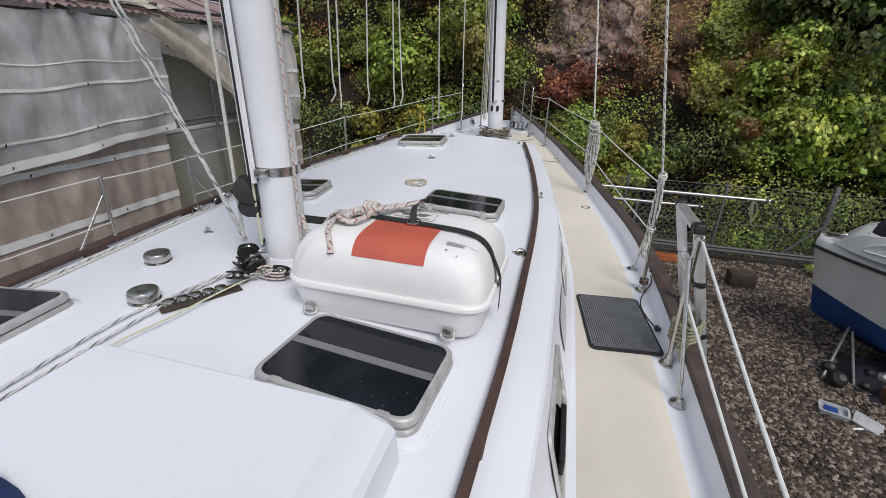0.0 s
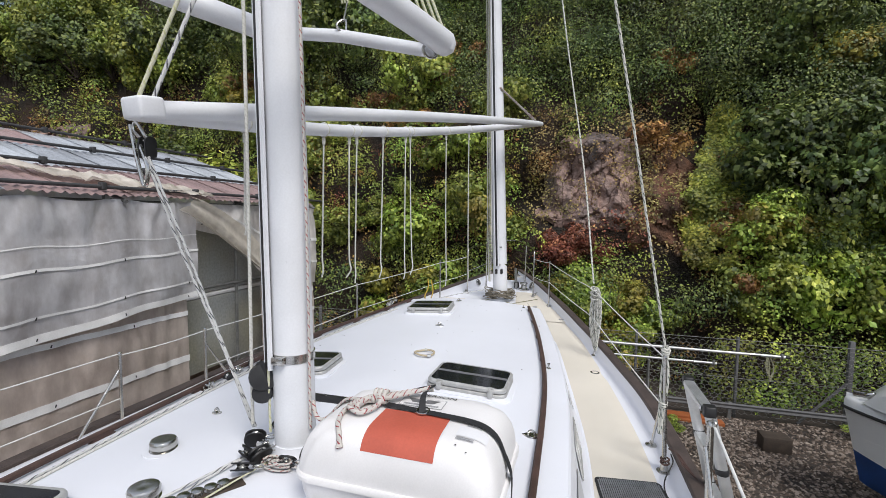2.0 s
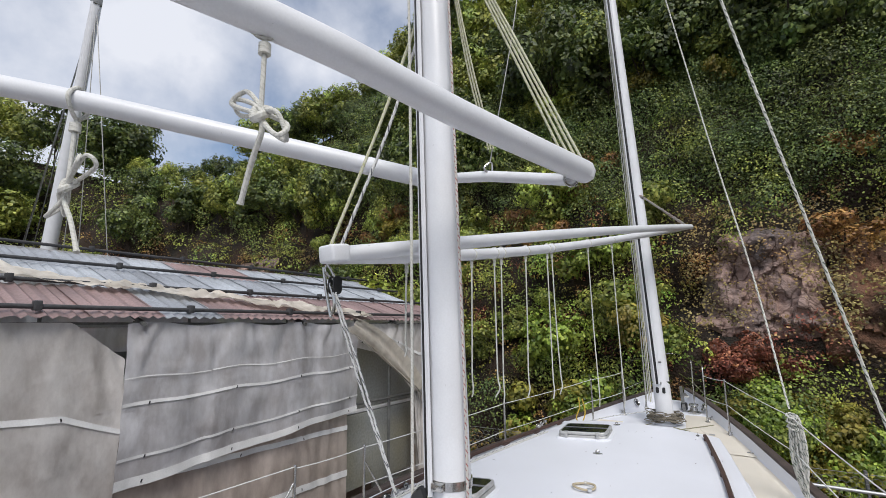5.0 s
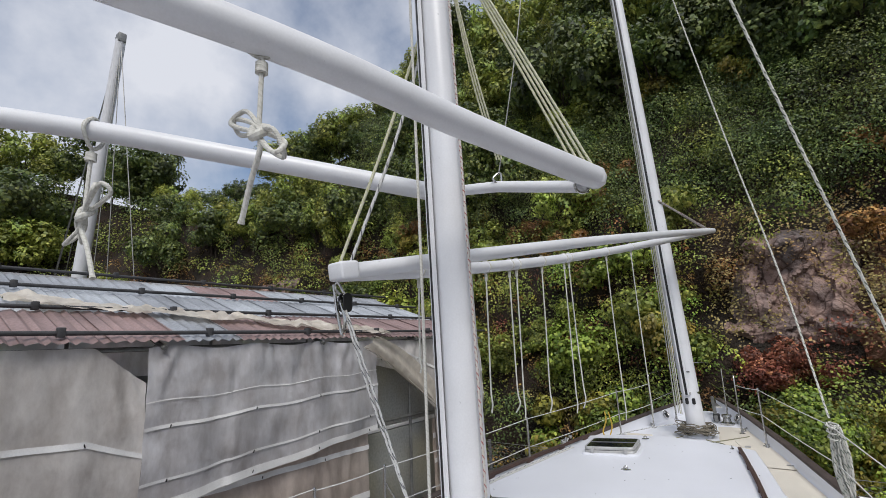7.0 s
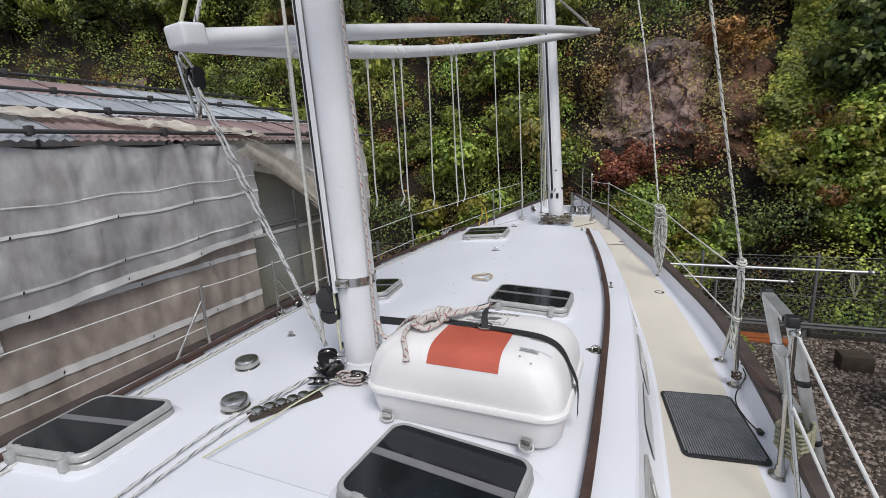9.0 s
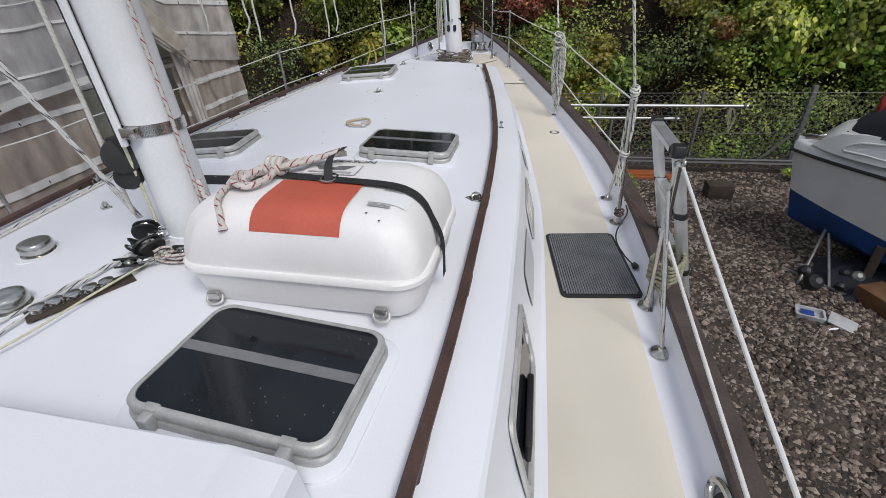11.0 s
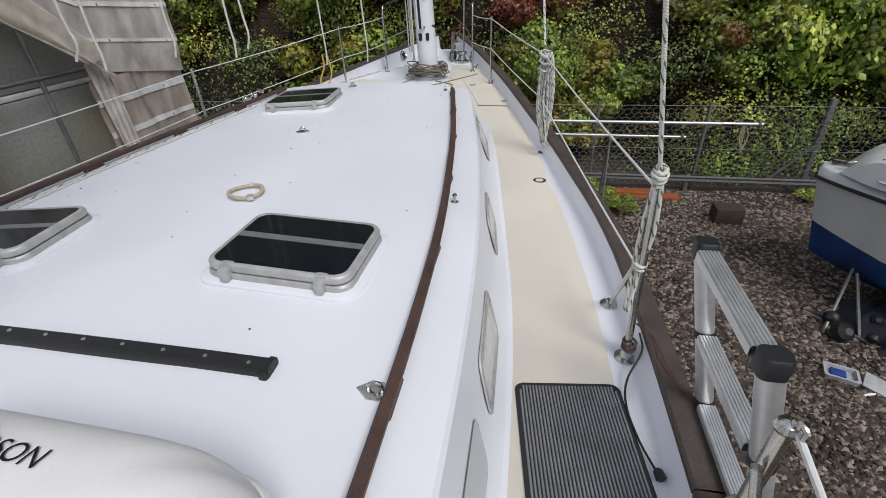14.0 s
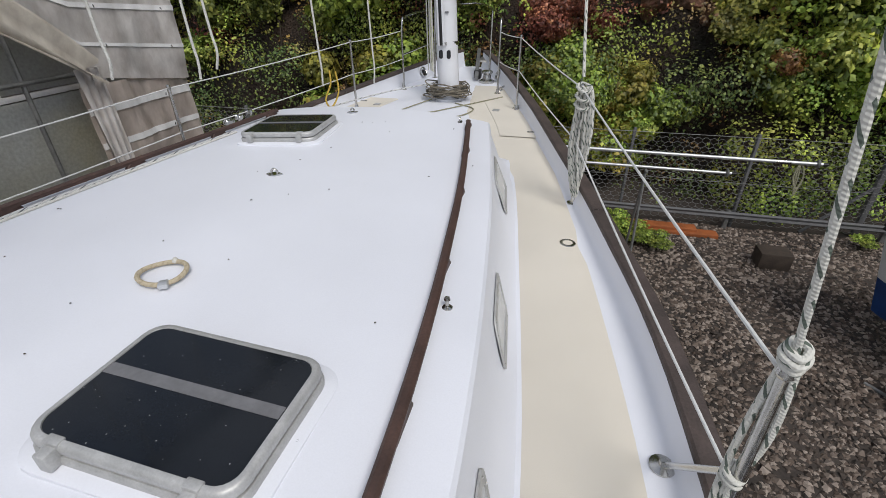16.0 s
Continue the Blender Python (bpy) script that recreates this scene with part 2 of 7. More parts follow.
ROPE_RED = rope_look("white_rope_red_fleck", (0.62, 0.59, 0.55), (0.30, 0.05, 0.06), 0.22, 0.030)
ROPE_YELLOW = rope_look("pale_yellow_rope", (0.66, 0.65, 0.50), (0.56, 0.57, 0.32), 0.4, 0.03)
ROPE_OLIVE = rope_look("olive_mooring_rope", (0.34, 0.33, 0.22), (0.20, 0.20, 0.13), 0.4, 0.03)
ROPE_YELLOW_DEEP = rope_look("yellow_line", (0.62, 0.42, 0.06), (0.4, 0.27, 0.05), 0.4, 0.03)
RUST = paint("brown_canvas_cord", (0.11, 0.06, 0.05), 0.8, vary=0.3, scale=20)
BLUE_CANVAS = paint("navy_blue_canvas", (0.012, 0.045, 0.19), 0.85, vary=0.25, scale=6, grain=380, bump=0.4)
ANTIFOUL = paint("blue_antifouling", (0.012, 0.075, 0.28), 0.6, vary=0.35, scale=2.5, grain=60, bump=0.25)
BOAT_WHITE = paint("grp_white", (0.70, 0.71, 0.70), 0.35, vary=0.1, scale=2, grain=90, bump=0.05)
DARK_CANVAS = paint("dark_navy_canvas", (0.014, 0.016, 0.028), 0.85, vary=0.3, scale=4, grain=300, bump=0.4)
GRAVEL_GROUND = paint("wet_gravel_ground", (0.10, 0.078, 0.064), 0.9, vary=0.5, scale=0.7, grain=26, bump=1.0, second=(0.05, 0.04, 0.034))
STONE = paint("gravel_stone", (0.235, 0.205, 0.18), 0.85, vary=0.4, scale=9, grain=70, bump=0.5, second=(0.12, 0.10, 0.085))
def cliff_rock(name):
    """Blocky rock: grey slabs, pink breaks, dark cracks that follow the blocks."""
    m = paint(name, (0.60, 0.40, 0.33), 0.9, vary=0.3, scale=0.8, grain=7, bump=1.0, second=(0.20, 0.165, 0.16), relief=0.12)
    n, l = m.node_tree.nodes, m.node_tree.links
    was = n["Principled BSDF"].inputs["Base Color"].links[0].from_socket
    tc, mp = n.new("ShaderNodeTexCoord"), n.new("ShaderNodeMapping")
    mp.inputs["Rotation"].default_value, mp.inputs["Scale"].default_value = (0.0, 0.5, 0.2), (2.2, 2.2, 1.3)
    l.new(tc.outputs["Object"], mp.inputs["Vector"])
    wob = n.new("ShaderNodeTexNoise")
    wob.inputs["Scale"].default_value, wob.inputs["Detail"].default_value = 1.5, 5
    l.new(mp.outputs[0], wob.inputs["Vector"])
    add = n.new("ShaderNodeMix")
    add.data_type = "RGBA"
    add.inputs[0].default_value = 0.35
    l.new(mp.outputs[0], add.inputs[6])
    l.new(wob.outputs["Color"], add.inputs[7])
    vor = n.new("ShaderNodeTexVoronoi")
    vor.feature = "DISTANCE_TO_EDGE"
    vor.inputs["Scale"].default_value = 1.6
    l.new(add.outputs[2], vor.inputs["Vector"])
    ramp = n.new("ShaderNodeValToRGB")
    ramp.color_ramp.elements[0].position, ramp.color_ramp.elements[1].position = 0.0, 0.07
    ramp.color_ramp.elements[0].color, ramp.color_ramp.elements[1].color = (0.35, 0.30, 0.28, 1), (1, 1, 1, 1)
    l.new(vor.outputs["Distance"], ramp.inputs["Fac"])
    mul = n.new("ShaderNodeMix")
    mul.data_type, mul.blend_type = "RGBA", "MULTIPLY"
    mul.inputs[0].default_value = 1.0
    l.new(was, mul.inputs[6])
    l.new(ramp.outputs["Color"], mul.inputs[7])
    l.new(mul.outputs[2], n["Principled BSDF"].inputs["Base Color"])
    return m


ROCK = cliff_rock("weathered_cliff_rock")
SOIL = paint("cliff_soil", (0.075, 0.046, 0.03), 0.95, vary=0.5, scale=0.9, grain=14, bump=1.0, second=(0.025, 0.021, 0.015), relief=0.16)
EARTH = paint("reddish_bank_earth", (0.33, 0.165, 0.10), 0.95, vary=0.5, scale=1.4, grain=11, bump=1.0, second=(0.085, 0.05, 0.034), relief=0.10)
BARK = paint("tree_bark", (0.085, 0.062, 0.045), 0.9, vary=0.4, scale=5, grain=40, bump=0.8)
TIMBER = paint("old_dark_timber", (0.09, 0.065, 0.048), 0.85, vary=0.4, scale=6, grain=60, bump=0.5)
ORANGE_PLANK = paint("orange_board", (0.42, 0.12, 0.03), 0.7, vary=0.3, scale=5)
ROOF_GREY = paint("weathered_roof_sheet", (0.52, 0.55, 0.60), 0.45, 0.2, vary=0.35, scale=2.2, grain=40, bump=0.2)
ROOF_PINK = paint("rusty_pink_roof_sheet", (0.44, 0.31, 0.30), 0.55, 0.1, vary=0.35, scale=2.0, grain=40, bump=0.2)
ROOF_LIGHT = paint("pale_roof_sheet", (0.62, 0.66, 0.71), 0.45, 0.2, vary=0.3, scale=2.5, grain=40, bump=0.2)
SHEET_GREY = sheeting("grey_translucent_sheeting", (0.84, 0.83, 0.86), 0.16)
SHEET_BROWN = sheeting("clear_dirty_sheeting", (0.82, 0.71, 0.64), 0.20)
SHEET_PALE = sheeting("pale_beige_sheeting", (0.90, 0.86, 0.83), 0.07)
CREAM_SHEET = sheeting("cream_torn_sheeting", (0.88, 0.82, 0.72), 0.04)
TAPE = paint("white_reinforcing_band", (0.90, 0.89, 0.88), 0.6, vary=0.12, scale=5)
HULL_BROWN = paint("brown_old_hull", (0.48, 0.36, 0.29), 0.7, vary=0.35, scale=1.2, grain=30, bump=0.2)
HULL_GREEN = paint("grey_green_primer_hull", (0.43, 0.44, 0.42), 0.6, vary=0.3, scale=1.1, grain=30, bump=0.1, second=(0.40, 0.38, 0.28))
FENCE_POST = paint("grey_concrete_post", (0.15, 0.15, 0.155), 0.8, vary=0.25, scale=8, grain=60, bump=0.3)
FENCE_WIRE = paint("grey_wire", (0.33, 0.33, 0.32), 0.6, 0.2, vary=0.2, scale=10)
TRANSLUCENT_PANE = paint("frosted_window_pane", (0.60, 0.61, 0.62), 0.25, vary=0.08, scale=6)
GREY_PANE = paint("painted_over_window", (0.55, 0.56, 0.58), 0.4, vary=0.06, scale=6)
LEAF_DARK = foliage("dark_green_leaves", (0.03, 0.048, 0.016), (0.090, 0.130, 0.036), (0.20, 0.24, 0.06), (0.475, 0.53))
LEAF_MID = foliage("mid_green_leaves", (0.08, 0.12, 0.025), (0.235, 0.30, 0.06), (0.42, 0.46, 0.10), (0.465, 0.525))
LEAF_BRIGHT = foliage("bright_green_leaves", (0.09, 0.15, 0.03), (0.23, 0.35, 0.055), (0.42, 0.53, 0.10))
LEAF_YELLOW = foliage("yellow_green_leaves", (0.12, 0.13, 0.025), (0.27, 0.27, 0.045), (0.44, 0.40, 0.07))
LEAF_RUST = foliage("rusty_autumn_leaves", (0.11, 0.05, 0.022), (0.27, 0.125, 0.05), (0.42, 0.23, 0.08), (0.485, 0.54))
LEAF_RED = foliage("red_autumn_leaves", (0.08, 0.025, 0.02), (0.25, 0.06, 0.046), (0.42, 0.14, 0.09), (0.495, 0.53))
LEAF_IVY = foliage("yellowing_ivy_leaves", (0.08, 0.115, 0.02), (0.24, 0.30, 0.045), (0.42, 0.44, 0.08), (0.455, 0.505))
LEAF_OLIVE = foliage("olive_undergrowth", (0.07, 0.06, 0.02), (0.19, 0.155, 0.05), (0.33, 0.27, 0.09))

# ---- mesh tools ----
def thing(name, place, label, category, group="", kind=""):
    ob = new(name)
    ob.location = place
    ob.empty_display_size = 0.1
    return tagged(ob, label, category, group, kind)


def world_of(ob):
    m = Matrix.Translation(ob.location)
    return world_of(ob.parent) @ ob.matrix_parent_inverse @ m if ob.parent else m


def part(name, bm, material, parent=None, label="", smooth=True, angle=38):
    """One bmesh, in world coordinates, as one mesh object under a thing or under a part."""
    me = bpy.data.meshes.new(name)
    if isinstance(bm, bmesh.types.BMesh):
        bmesh.ops.recalc_face_normals(bm, faces=bm.faces)
        bm.to_mesh(me)
        bm.free()
    else:
        me = bm
        me.name = name
    for m in (material if isinstance(material, (list, tuple)) else [material]):
        me.materials.append(m)
    me.polygons.foreach_set("use_smooth", [smooth] * len(me.polygons))
    if smooth:
        me.set_sharp_from_angle(angle=radians(angle))
    ob = new(name, me)
    if parent:
        ob.parent = parent
        ob.matrix_parent_inverse = world_of(parent).inverted()
    if label:
        ob["label"] = label
    return ob


def solo(name, bm, material, label, category, group="", kind="", smooth=True, angle=38):
    return tagged(part(name, bm, material, None, "", smooth, angle), label, category, group, kind)


def box(x0, x1, y0, y1, z0, z1, bevel=0.0, seg=2, m=None, bm=None):
    bm = bm or bmesh.new()
    r = bmesh.ops.create_cube(bm, size=1)
    vs = r["verts"]
    bmesh.ops.scale(bm, vec=(x1 - x0, y1 - y0, z1 - z0), verts=vs)
    bmesh.ops.translate(bm, vec=((x0 + x1) / 2, (y0 + y1) / 2, (z0 + z1) / 2), verts=vs)
    if bevel:
        es = list({e for v in vs for e in v.link_edges})
        out = bmesh.ops.bevel(bm, geom=es, offset=bevel, segments=seg, affect="EDGES", profile=0.5)
        vs = list({v for f in out["faces"] for v in f.verts} | {v for v in vs if v.is_valid})
    if m is not None:
        bmesh.ops.transform(bm, matrix=m, verts=[v for v in vs if v.is_valid])
    return bm


def curve(pts, n=8, closed=False):
    """A smooth line through the points."""
    p = [Vector(q) for q in pts]
    if closed:
        p = [p[-1]] + p + [p[0], p[1]]
    else:
        p = [p[0] * 2 - p[1]] + p + [p[-1] * 2 - p[-2]]
    out = []
    for a, b, c, d in zip(p, p[1:], p[2:], p[3:]):
        for i in range(n):
            t = i / n
            out.append(0.5 * (2 * b + (c - a) * t + (2 * a - 5 * b + 4 * c - d) * t * t + (3 * b - a - 3 * c + d) * t ** 3))
    if not closed:
        out.append(p[-2])
    return out


def tube(pts, r, sides=8, closed=False, bm=None, flat=1.0):
    """A pipe or rope along the points, with lengthwise coordinates."""
    bm = bm or bmesh.new()
    uvl = bm.loops.layers.uv.verify()
    p = [Vector(q) for q in pts]
    n = len(p)
    radius = r if hasattr(r, "__len__") else [r] * n
    t0 = (p[1] - p[0]).normalized()
    ref = Vector((0, 0, 1)) if abs(t0.z) < 0.9 else Vector((1, 0, 0))
    nor = (ref - t0 * ref.dot(t0)).normalized()
    rings, lens, s = [], [], 0.0
    for i in range(n):
        a = p[i - 1] if i or closed else p[0]
        b = p[(i + 1) % n] if i < n - 1 or closed else p[-1]
        t = (b - a).normalized() if (b - a).length > 1e-9 else t0
        nor = (nor - t * nor.dot(t))
        nor = nor.normalized() if nor.length > 1e-6 else t.orthogonal().normalized()
        bi = t.cross(nor)
        rings.append([bm.verts.new(p[i] + nor * (radius[i] * flat * math.cos(6.28319 * k / sides)) + bi * (radius[i] * math.sin(6.28319 * k / sides))) for k in range(sides)])
        if i:
            s += (p[i] - p[i - 1]).length
        lens.append(s)
    last = n if closed else n - 1
    for i in range(last):
        j = (i + 1) % n
        v1 = lens[j] if j else s + (p[0] - p[-1]).length
        for k in range(sides):
            f = bm.faces.new((rings[i][k], rings[i][(k + 1) % sides], rings[j][(k + 1) % sides], rings[j][k]))
            for lo, (u, v) in zip(f.loops, ((k / sides, lens[i]), ((k + 1) / sides, lens[i]), ((k + 1) / sides, v1), (k / sides, v1))):
                lo[uvl].uv = (u, v)
    if not closed:
        bm.faces.new(rings[0][::-1])
        bm.faces.new(rings[-1])
    return bm


def lathe(profile, place, sides=20, m=None, bm=None):
    """A turned shape: (radius, height) pairs about the vertical through place."""
    bm = bm or bmesh.new()
    m = m or Matrix.Translation(place)
    rings = []
    for r, z in profile:
        rings.append([bm.verts.new(m @ Vector((r * math.cos(6.28319 * k / sides), r * math.sin(6.28319 * k / sides), z))) for k in range(sides)])
    for a, b in zip(rings, rings[1:]):
        for k in range(sides):
            bm.faces.new((a[k], a[(k + 1) % sides], b[(k + 1) % sides], b[k]))
    bm.faces.new(rings[0][::-1])
    bm.faces.new(rings[-1])
    return bm


def rounded(x0, x1, y0, y1, r, seg=5):
    """Outline of a rectangle with round corners."""
    out = []
    for cx, cy, a in ((x1 - r, y1 - r, 0), (x0 + r, y1 - r, 90), (x0 + r, y0 + r, 180), (x1 - r, y0 + r, 270)):
        for i in range(seg + 1):
            t = radians(a + 90 * i / seg)
            out.append((cx + r * math.cos(t), cy + r * math.sin(t)))
    return out


def stack(levels, m=None, bm=None, cap=True):
    """Skin over outlines of equal length: [(outline, z), ...]."""
    bm = bm or bmesh.new()
    m = m or Matrix()
    rings = [[bm.verts.new(m @ Vector((x, y, z))) for x, y in o] for o, z in levels]
    n = len(rings[0])
    for a, b in zip(rings, rings[1:]):
        for k in range(n):
            bm.faces.new((a[k], a[(k + 1) % n], b[(k + 1) % n], b[k]))
    if cap:
        bm.faces.new(rings[0][::-1])
        bm.faces.new(rings[-1])
    return bm


def grid(rows, bm=None, closed=False):
    """Skin over rows of points of equal length."""
    bm = bm or bmesh.new()
    vs = [[bm.verts.new(p) for p in r] for r in rows]
    for a, b in zip(vs, vs[1:]):
        for k in range(len(a) - (0 if closed else 1)):
            q = (k + 1) % len(a)
            bm.faces.new((a[k], a[q], b[q], b[k]))
    return bm


def quads(name, corners):
    """A mesh of loose four-cornered pieces from an array (n, 4, 3)."""
    n = len(corners)
    me = bpy.data.meshes.new(name)
    me.vertices.add(n * 4)
    me.vertices.foreach_set("co", corners.reshape(-1).astype(np.float32))
    me.loops.add(n * 4)
    me.loops.foreach_set("vertex_index", np.arange(n * 4, dtype=np.int32))
    me.polygons.add(n)
    me.polygons.foreach_set("loop_start", np.arange(0, n * 4, 4, dtype=np.int32))
    me.update(calc_edges=True)
    return me


def spline(ys, vs, soft=0.5):
    """A softened run of values along y."""
    def f(y):
        return float(np.mean([np.interp(y + d, ys, vs) for d in (-soft, -soft / 2, 0, soft / 2, soft)]))
    return f


def written(text, size, m, depth=0.0006):
    cu = bpy.data.curves.new("lettering", "FONT")
    cu.body, cu.size, cu.align_x, cu.align_y, cu.extrude = text, size, "CENTER", "CENTER", depth
    ob = new("lettering", cu)
    bpy.context.view_layer.update()
    me = bpy.data.meshes.new_from_object(ob.evaluated_get(bpy.context.evaluated_depsgraph_get()))
    bpy.data.objects.remove(ob)
    me.transform(m)
    return me

# ---- the yacht: lines ----
CX = -1.24
GROUND = -3.1
BOW, STERN = 9.62, -2.6
hull_w = spline([-3, -1, 1, 2.4, 3.2, 3.9, 5.15, 7.0, 8.4, 9.2, 9.62, 10.2], [1.5, 1.84, 1.96, 1.97, 1.947, 1.885, 1.62, 1.12, 0.66, 0.34, 0.14, 0.0], 0.3)
deck_z = spline([-3, 3.5, 4.7, 6.6, 7.5, 8.4, 9.6], [-0.02, 0.0, 0.035, 0.115, 0.175, 0.23, 0.28], 0.4)
cap_z = spline([-3, 1, 3, 5, 7, 8.8, 9.6], [0.08, 0.085, 0.10, 0.16, 0.28, 0.42, 0.50], 0.4)
rail_w = spline([-1, 0.7, 1.3, 2.6, 3.24, 4.28, 5.38, 6.2], [1.05, 1.09, 1.12, 1.115, 1.08, 0.955, 0.77, 0.6], 0.3)
foot_w = spline([-1, 1, 2.6, 3.15, 3.83, 5.28, 6.2], [1.36, 1.39, 1.38, 1.365, 1.29, 1.11, 0.94], 0.3)
roof_z = spline([-1, 0.7, 1.7, 2.6, 3.2, 4.5, 5.7], [0.42, 0.452, 0.475, 0.498, 0.515, 0.530, 0.56], 0.4)
cream_w = spline([-2, 1.5, 3.25, 3.94, 4.68, 6.71, 8.2], [1.78, 1.84, 1.79, 1.71, 1.60, 1.22, 0.72], 0.3)


def roof_at(x, y):
    return roof_z(y) - 0.045 * ((x - CX) / rail_w(y)) ** 2


def steps(a, b, n):
    return [a + (b - a) * i / n for i in range(n + 1)]


yacht = thing("sailing_yacht", (CX, 3.5, GROUND), "white two-masted sailing yacht standing ashore on timber blocks", "sailing yacht")

# hull skin, from the rail to the keel
rows = []
for y in steps(STERN, BOW, 46):
    w, c = hull_w(y), cap_z(y)
    full = min(1, max(0.02, (BOW + 0.1 - y) / 5)) ** 0.7
    drop = -0.35 - 1.5 * full
    if y < 0:
        drop += 0.9 * (y / STERN) ** 2
    prof = [(w + 0.022, c), (w * 0.995 + 0.01, c - 0.30), (w * (0.90 - 0.25 * (1 - full)), -0.55 * full - 0.12), (w * (0.70 - 0.3 * (1 - full)), drop * 0.72), (w * (0.36 - 0.2 * (1 - full)), drop * 0.93), (0.012, drop)]
    rows.append([(CX + s * o, y, z) for s, pr in ((1, prof), (-1, prof[::-1])) for o, z in pr])
bm = grid(rows)
bm.faces.new([bm.verts.new(p) for p in rows[0]])
part("hull", bm, GELCOAT, yacht, "white glassfibre hull")
part("keel", stack([([(CX - 0.14, 0.6), (CX + 0.14, 0.6), (CX + 0.14, 5.2), (CX, 5.9), (CX - 0.14, 5.2)], GROUND + 0.22), ([(CX - 0.2, -0.2), (CX + 0.2, -0.2), (CX + 0.2, 5.8), (CX, 6.8), (CX - 0.2, 5.8)], -1.5)]), ANTIFOUL, yacht, "long blue keel")

# deck sheet with its turned-up white edge
rows = []
for y in steps(STERN, BOW - 0.06, 60):
    w, d, c = hull_w(y), deck_z(y), cap_z(y)
    i = max(0.008, w - 0.085)
    e = [(i, d), (max(0.01, w - 0.062), d + 0.005), (max(0.012, w - 0.046), d + (c - d) * 0.4), (max(0.014, w - 0.032), c)]
    rows.append([(CX - o, y, z) for o, z in e[::-1]] + [(CX - i * 0.5, y, d + 0.004), (CX, y, d + 0.006), (CX + i * 0.5, y, d + 0.004)] + [(CX + o, y, z) for o, z in e])
part("deck", grid(rows), GELCOAT, yacht, "glossy white deck with turned-up edge", angle=60)

# timber capping on the rail, in lengths
for side in (-1, 1):
    cuts = [STERN, -0.4, 2.36, 4.9, 7.2, BOW - 0.04]
    for a, b in zip(cuts, cuts[1:]):
        rows = []
        for y in steps(a + 0.003, b - 0.003, 12):
            w, c = hull_w(y), cap_z(y)
            rows.append([(CX + side * max(0.005, w + o), y, c + z) for o, z in ((-0.036, 0.0), (-0.036, 0.02), (-0.028, 0.028), (0.050, 0.028), (0.060, 0.02), (0.060, -0.012))])
        bm = grid(rows, closed=True)
        part("cap_rail", bm, CAP_WOOD, yacht, "weathered brown timber capping rail")

# coachroof
rows = []
for y in [-0.3] + steps(-0.28, 5.5, 40) + [5.60, 5.67, 5.73, 5.80, 5.90, 5.98]:
    k = max(0.0, (y - 5.5) / 0.48)
    shrink = 1 - 0.10 * k
    w, b, z, d = rail_w(min(y, 5.5)) * shrink, foot_w(min(y, 5.6)) * (1 - 0.05 * k), roof_z(min(y, 5.6)), deck_z(y)
    keep = 1 - max(0, (k - 0.22) / 0.78) ** 1.15 if k > 0.22 else 1.0

    def zz(v, d=d, keep=keep):
        return d + (v - d) * keep
    e = [(0, z), (w * 0.5, z - 0.011), (w * 0.8, z - 0.029), (w, z - 0.045), (w + 0.10, z - 0.058), (w + 0.146, z - 0.068), (w + 0.158, z - 0.082), (w + 0.172, z - 0.16), ((w + 0.172) * 0.5 + (b - 0.015) * 0.5, d + 0.5 * (z - 0.16 - d)), (b - 0.015, d + 0.05), (b + 0.02, d + 0.004), (b + 0.03, d - 0.01)]
    rows.append([(CX - o, y, zz(v)) for o, v in e[:0:-1]] + [(CX + o, y, zz(v)) for o, v in e])
part("coachroof", grid(rows), GELCOAT, yacht, "low white coachroof", angle=27)

# cream walkway panels
for side in (-1, 1):
    for a, b in ((-0.8, 6.42 if side < 0 else 8.35),):
        rows = []
        for y in steps(a, b, 50):
            d = deck_z(y) + 0.004
            i = foot_w(y) + 0.035 if y < 5.7 else max(0.22, foot_w(5.7) + 0.035 - (y - 5.7) * 0.55)
            o = cream_w(y)
            if 4.66 < y < 4.84:
                o -= 0.02
            rows.append([(CX + side * v, y, d + h) for v, h in ((i, -0.006), (i + 0.008, 0), ((i + o) / 2, 0.001), (o - 0.008, 0), (o, -0.006))])
        part("walkway", grid(rows), CREAM, yacht, "cream non-slip walkway panel")
for side in (-1, 1):
    rows = []
    for y in steps(6.52, 7.56, 8):
        o = cream_w(y) - 0.05
        i = o - 0.36
        rows.append([(CX + side * v, y, deck_z(y) + h) for v, h in ((i, 0.003), (i + 0.010, 0.014), (o - 0.010, 0.014), (o, 0.003))])
    lid = part("locker_lid", grid(rows), CREAM, yacht, "cream deck locker lid")
    for y in (6.66, 7.4):
        o = CX + side * (cream_w(y) - 0.06)
        part("hinge", box(o - 0.07, o + 0.07, y - 0.012, y + 0.012, deck_z(y) + 0.010, deck_z(y) + 0.024, 0.004), STEEL, lid)
    o = CX + side * (cream_w(7.3) - 0.33)
    part("latch", box(o - 0.035, o + 0.035, 7.26, 7.34, deck_z(7.3) + 0.012, deck_z(7.3) + 0.021, 0.004), HATCH_FRAME, lid)

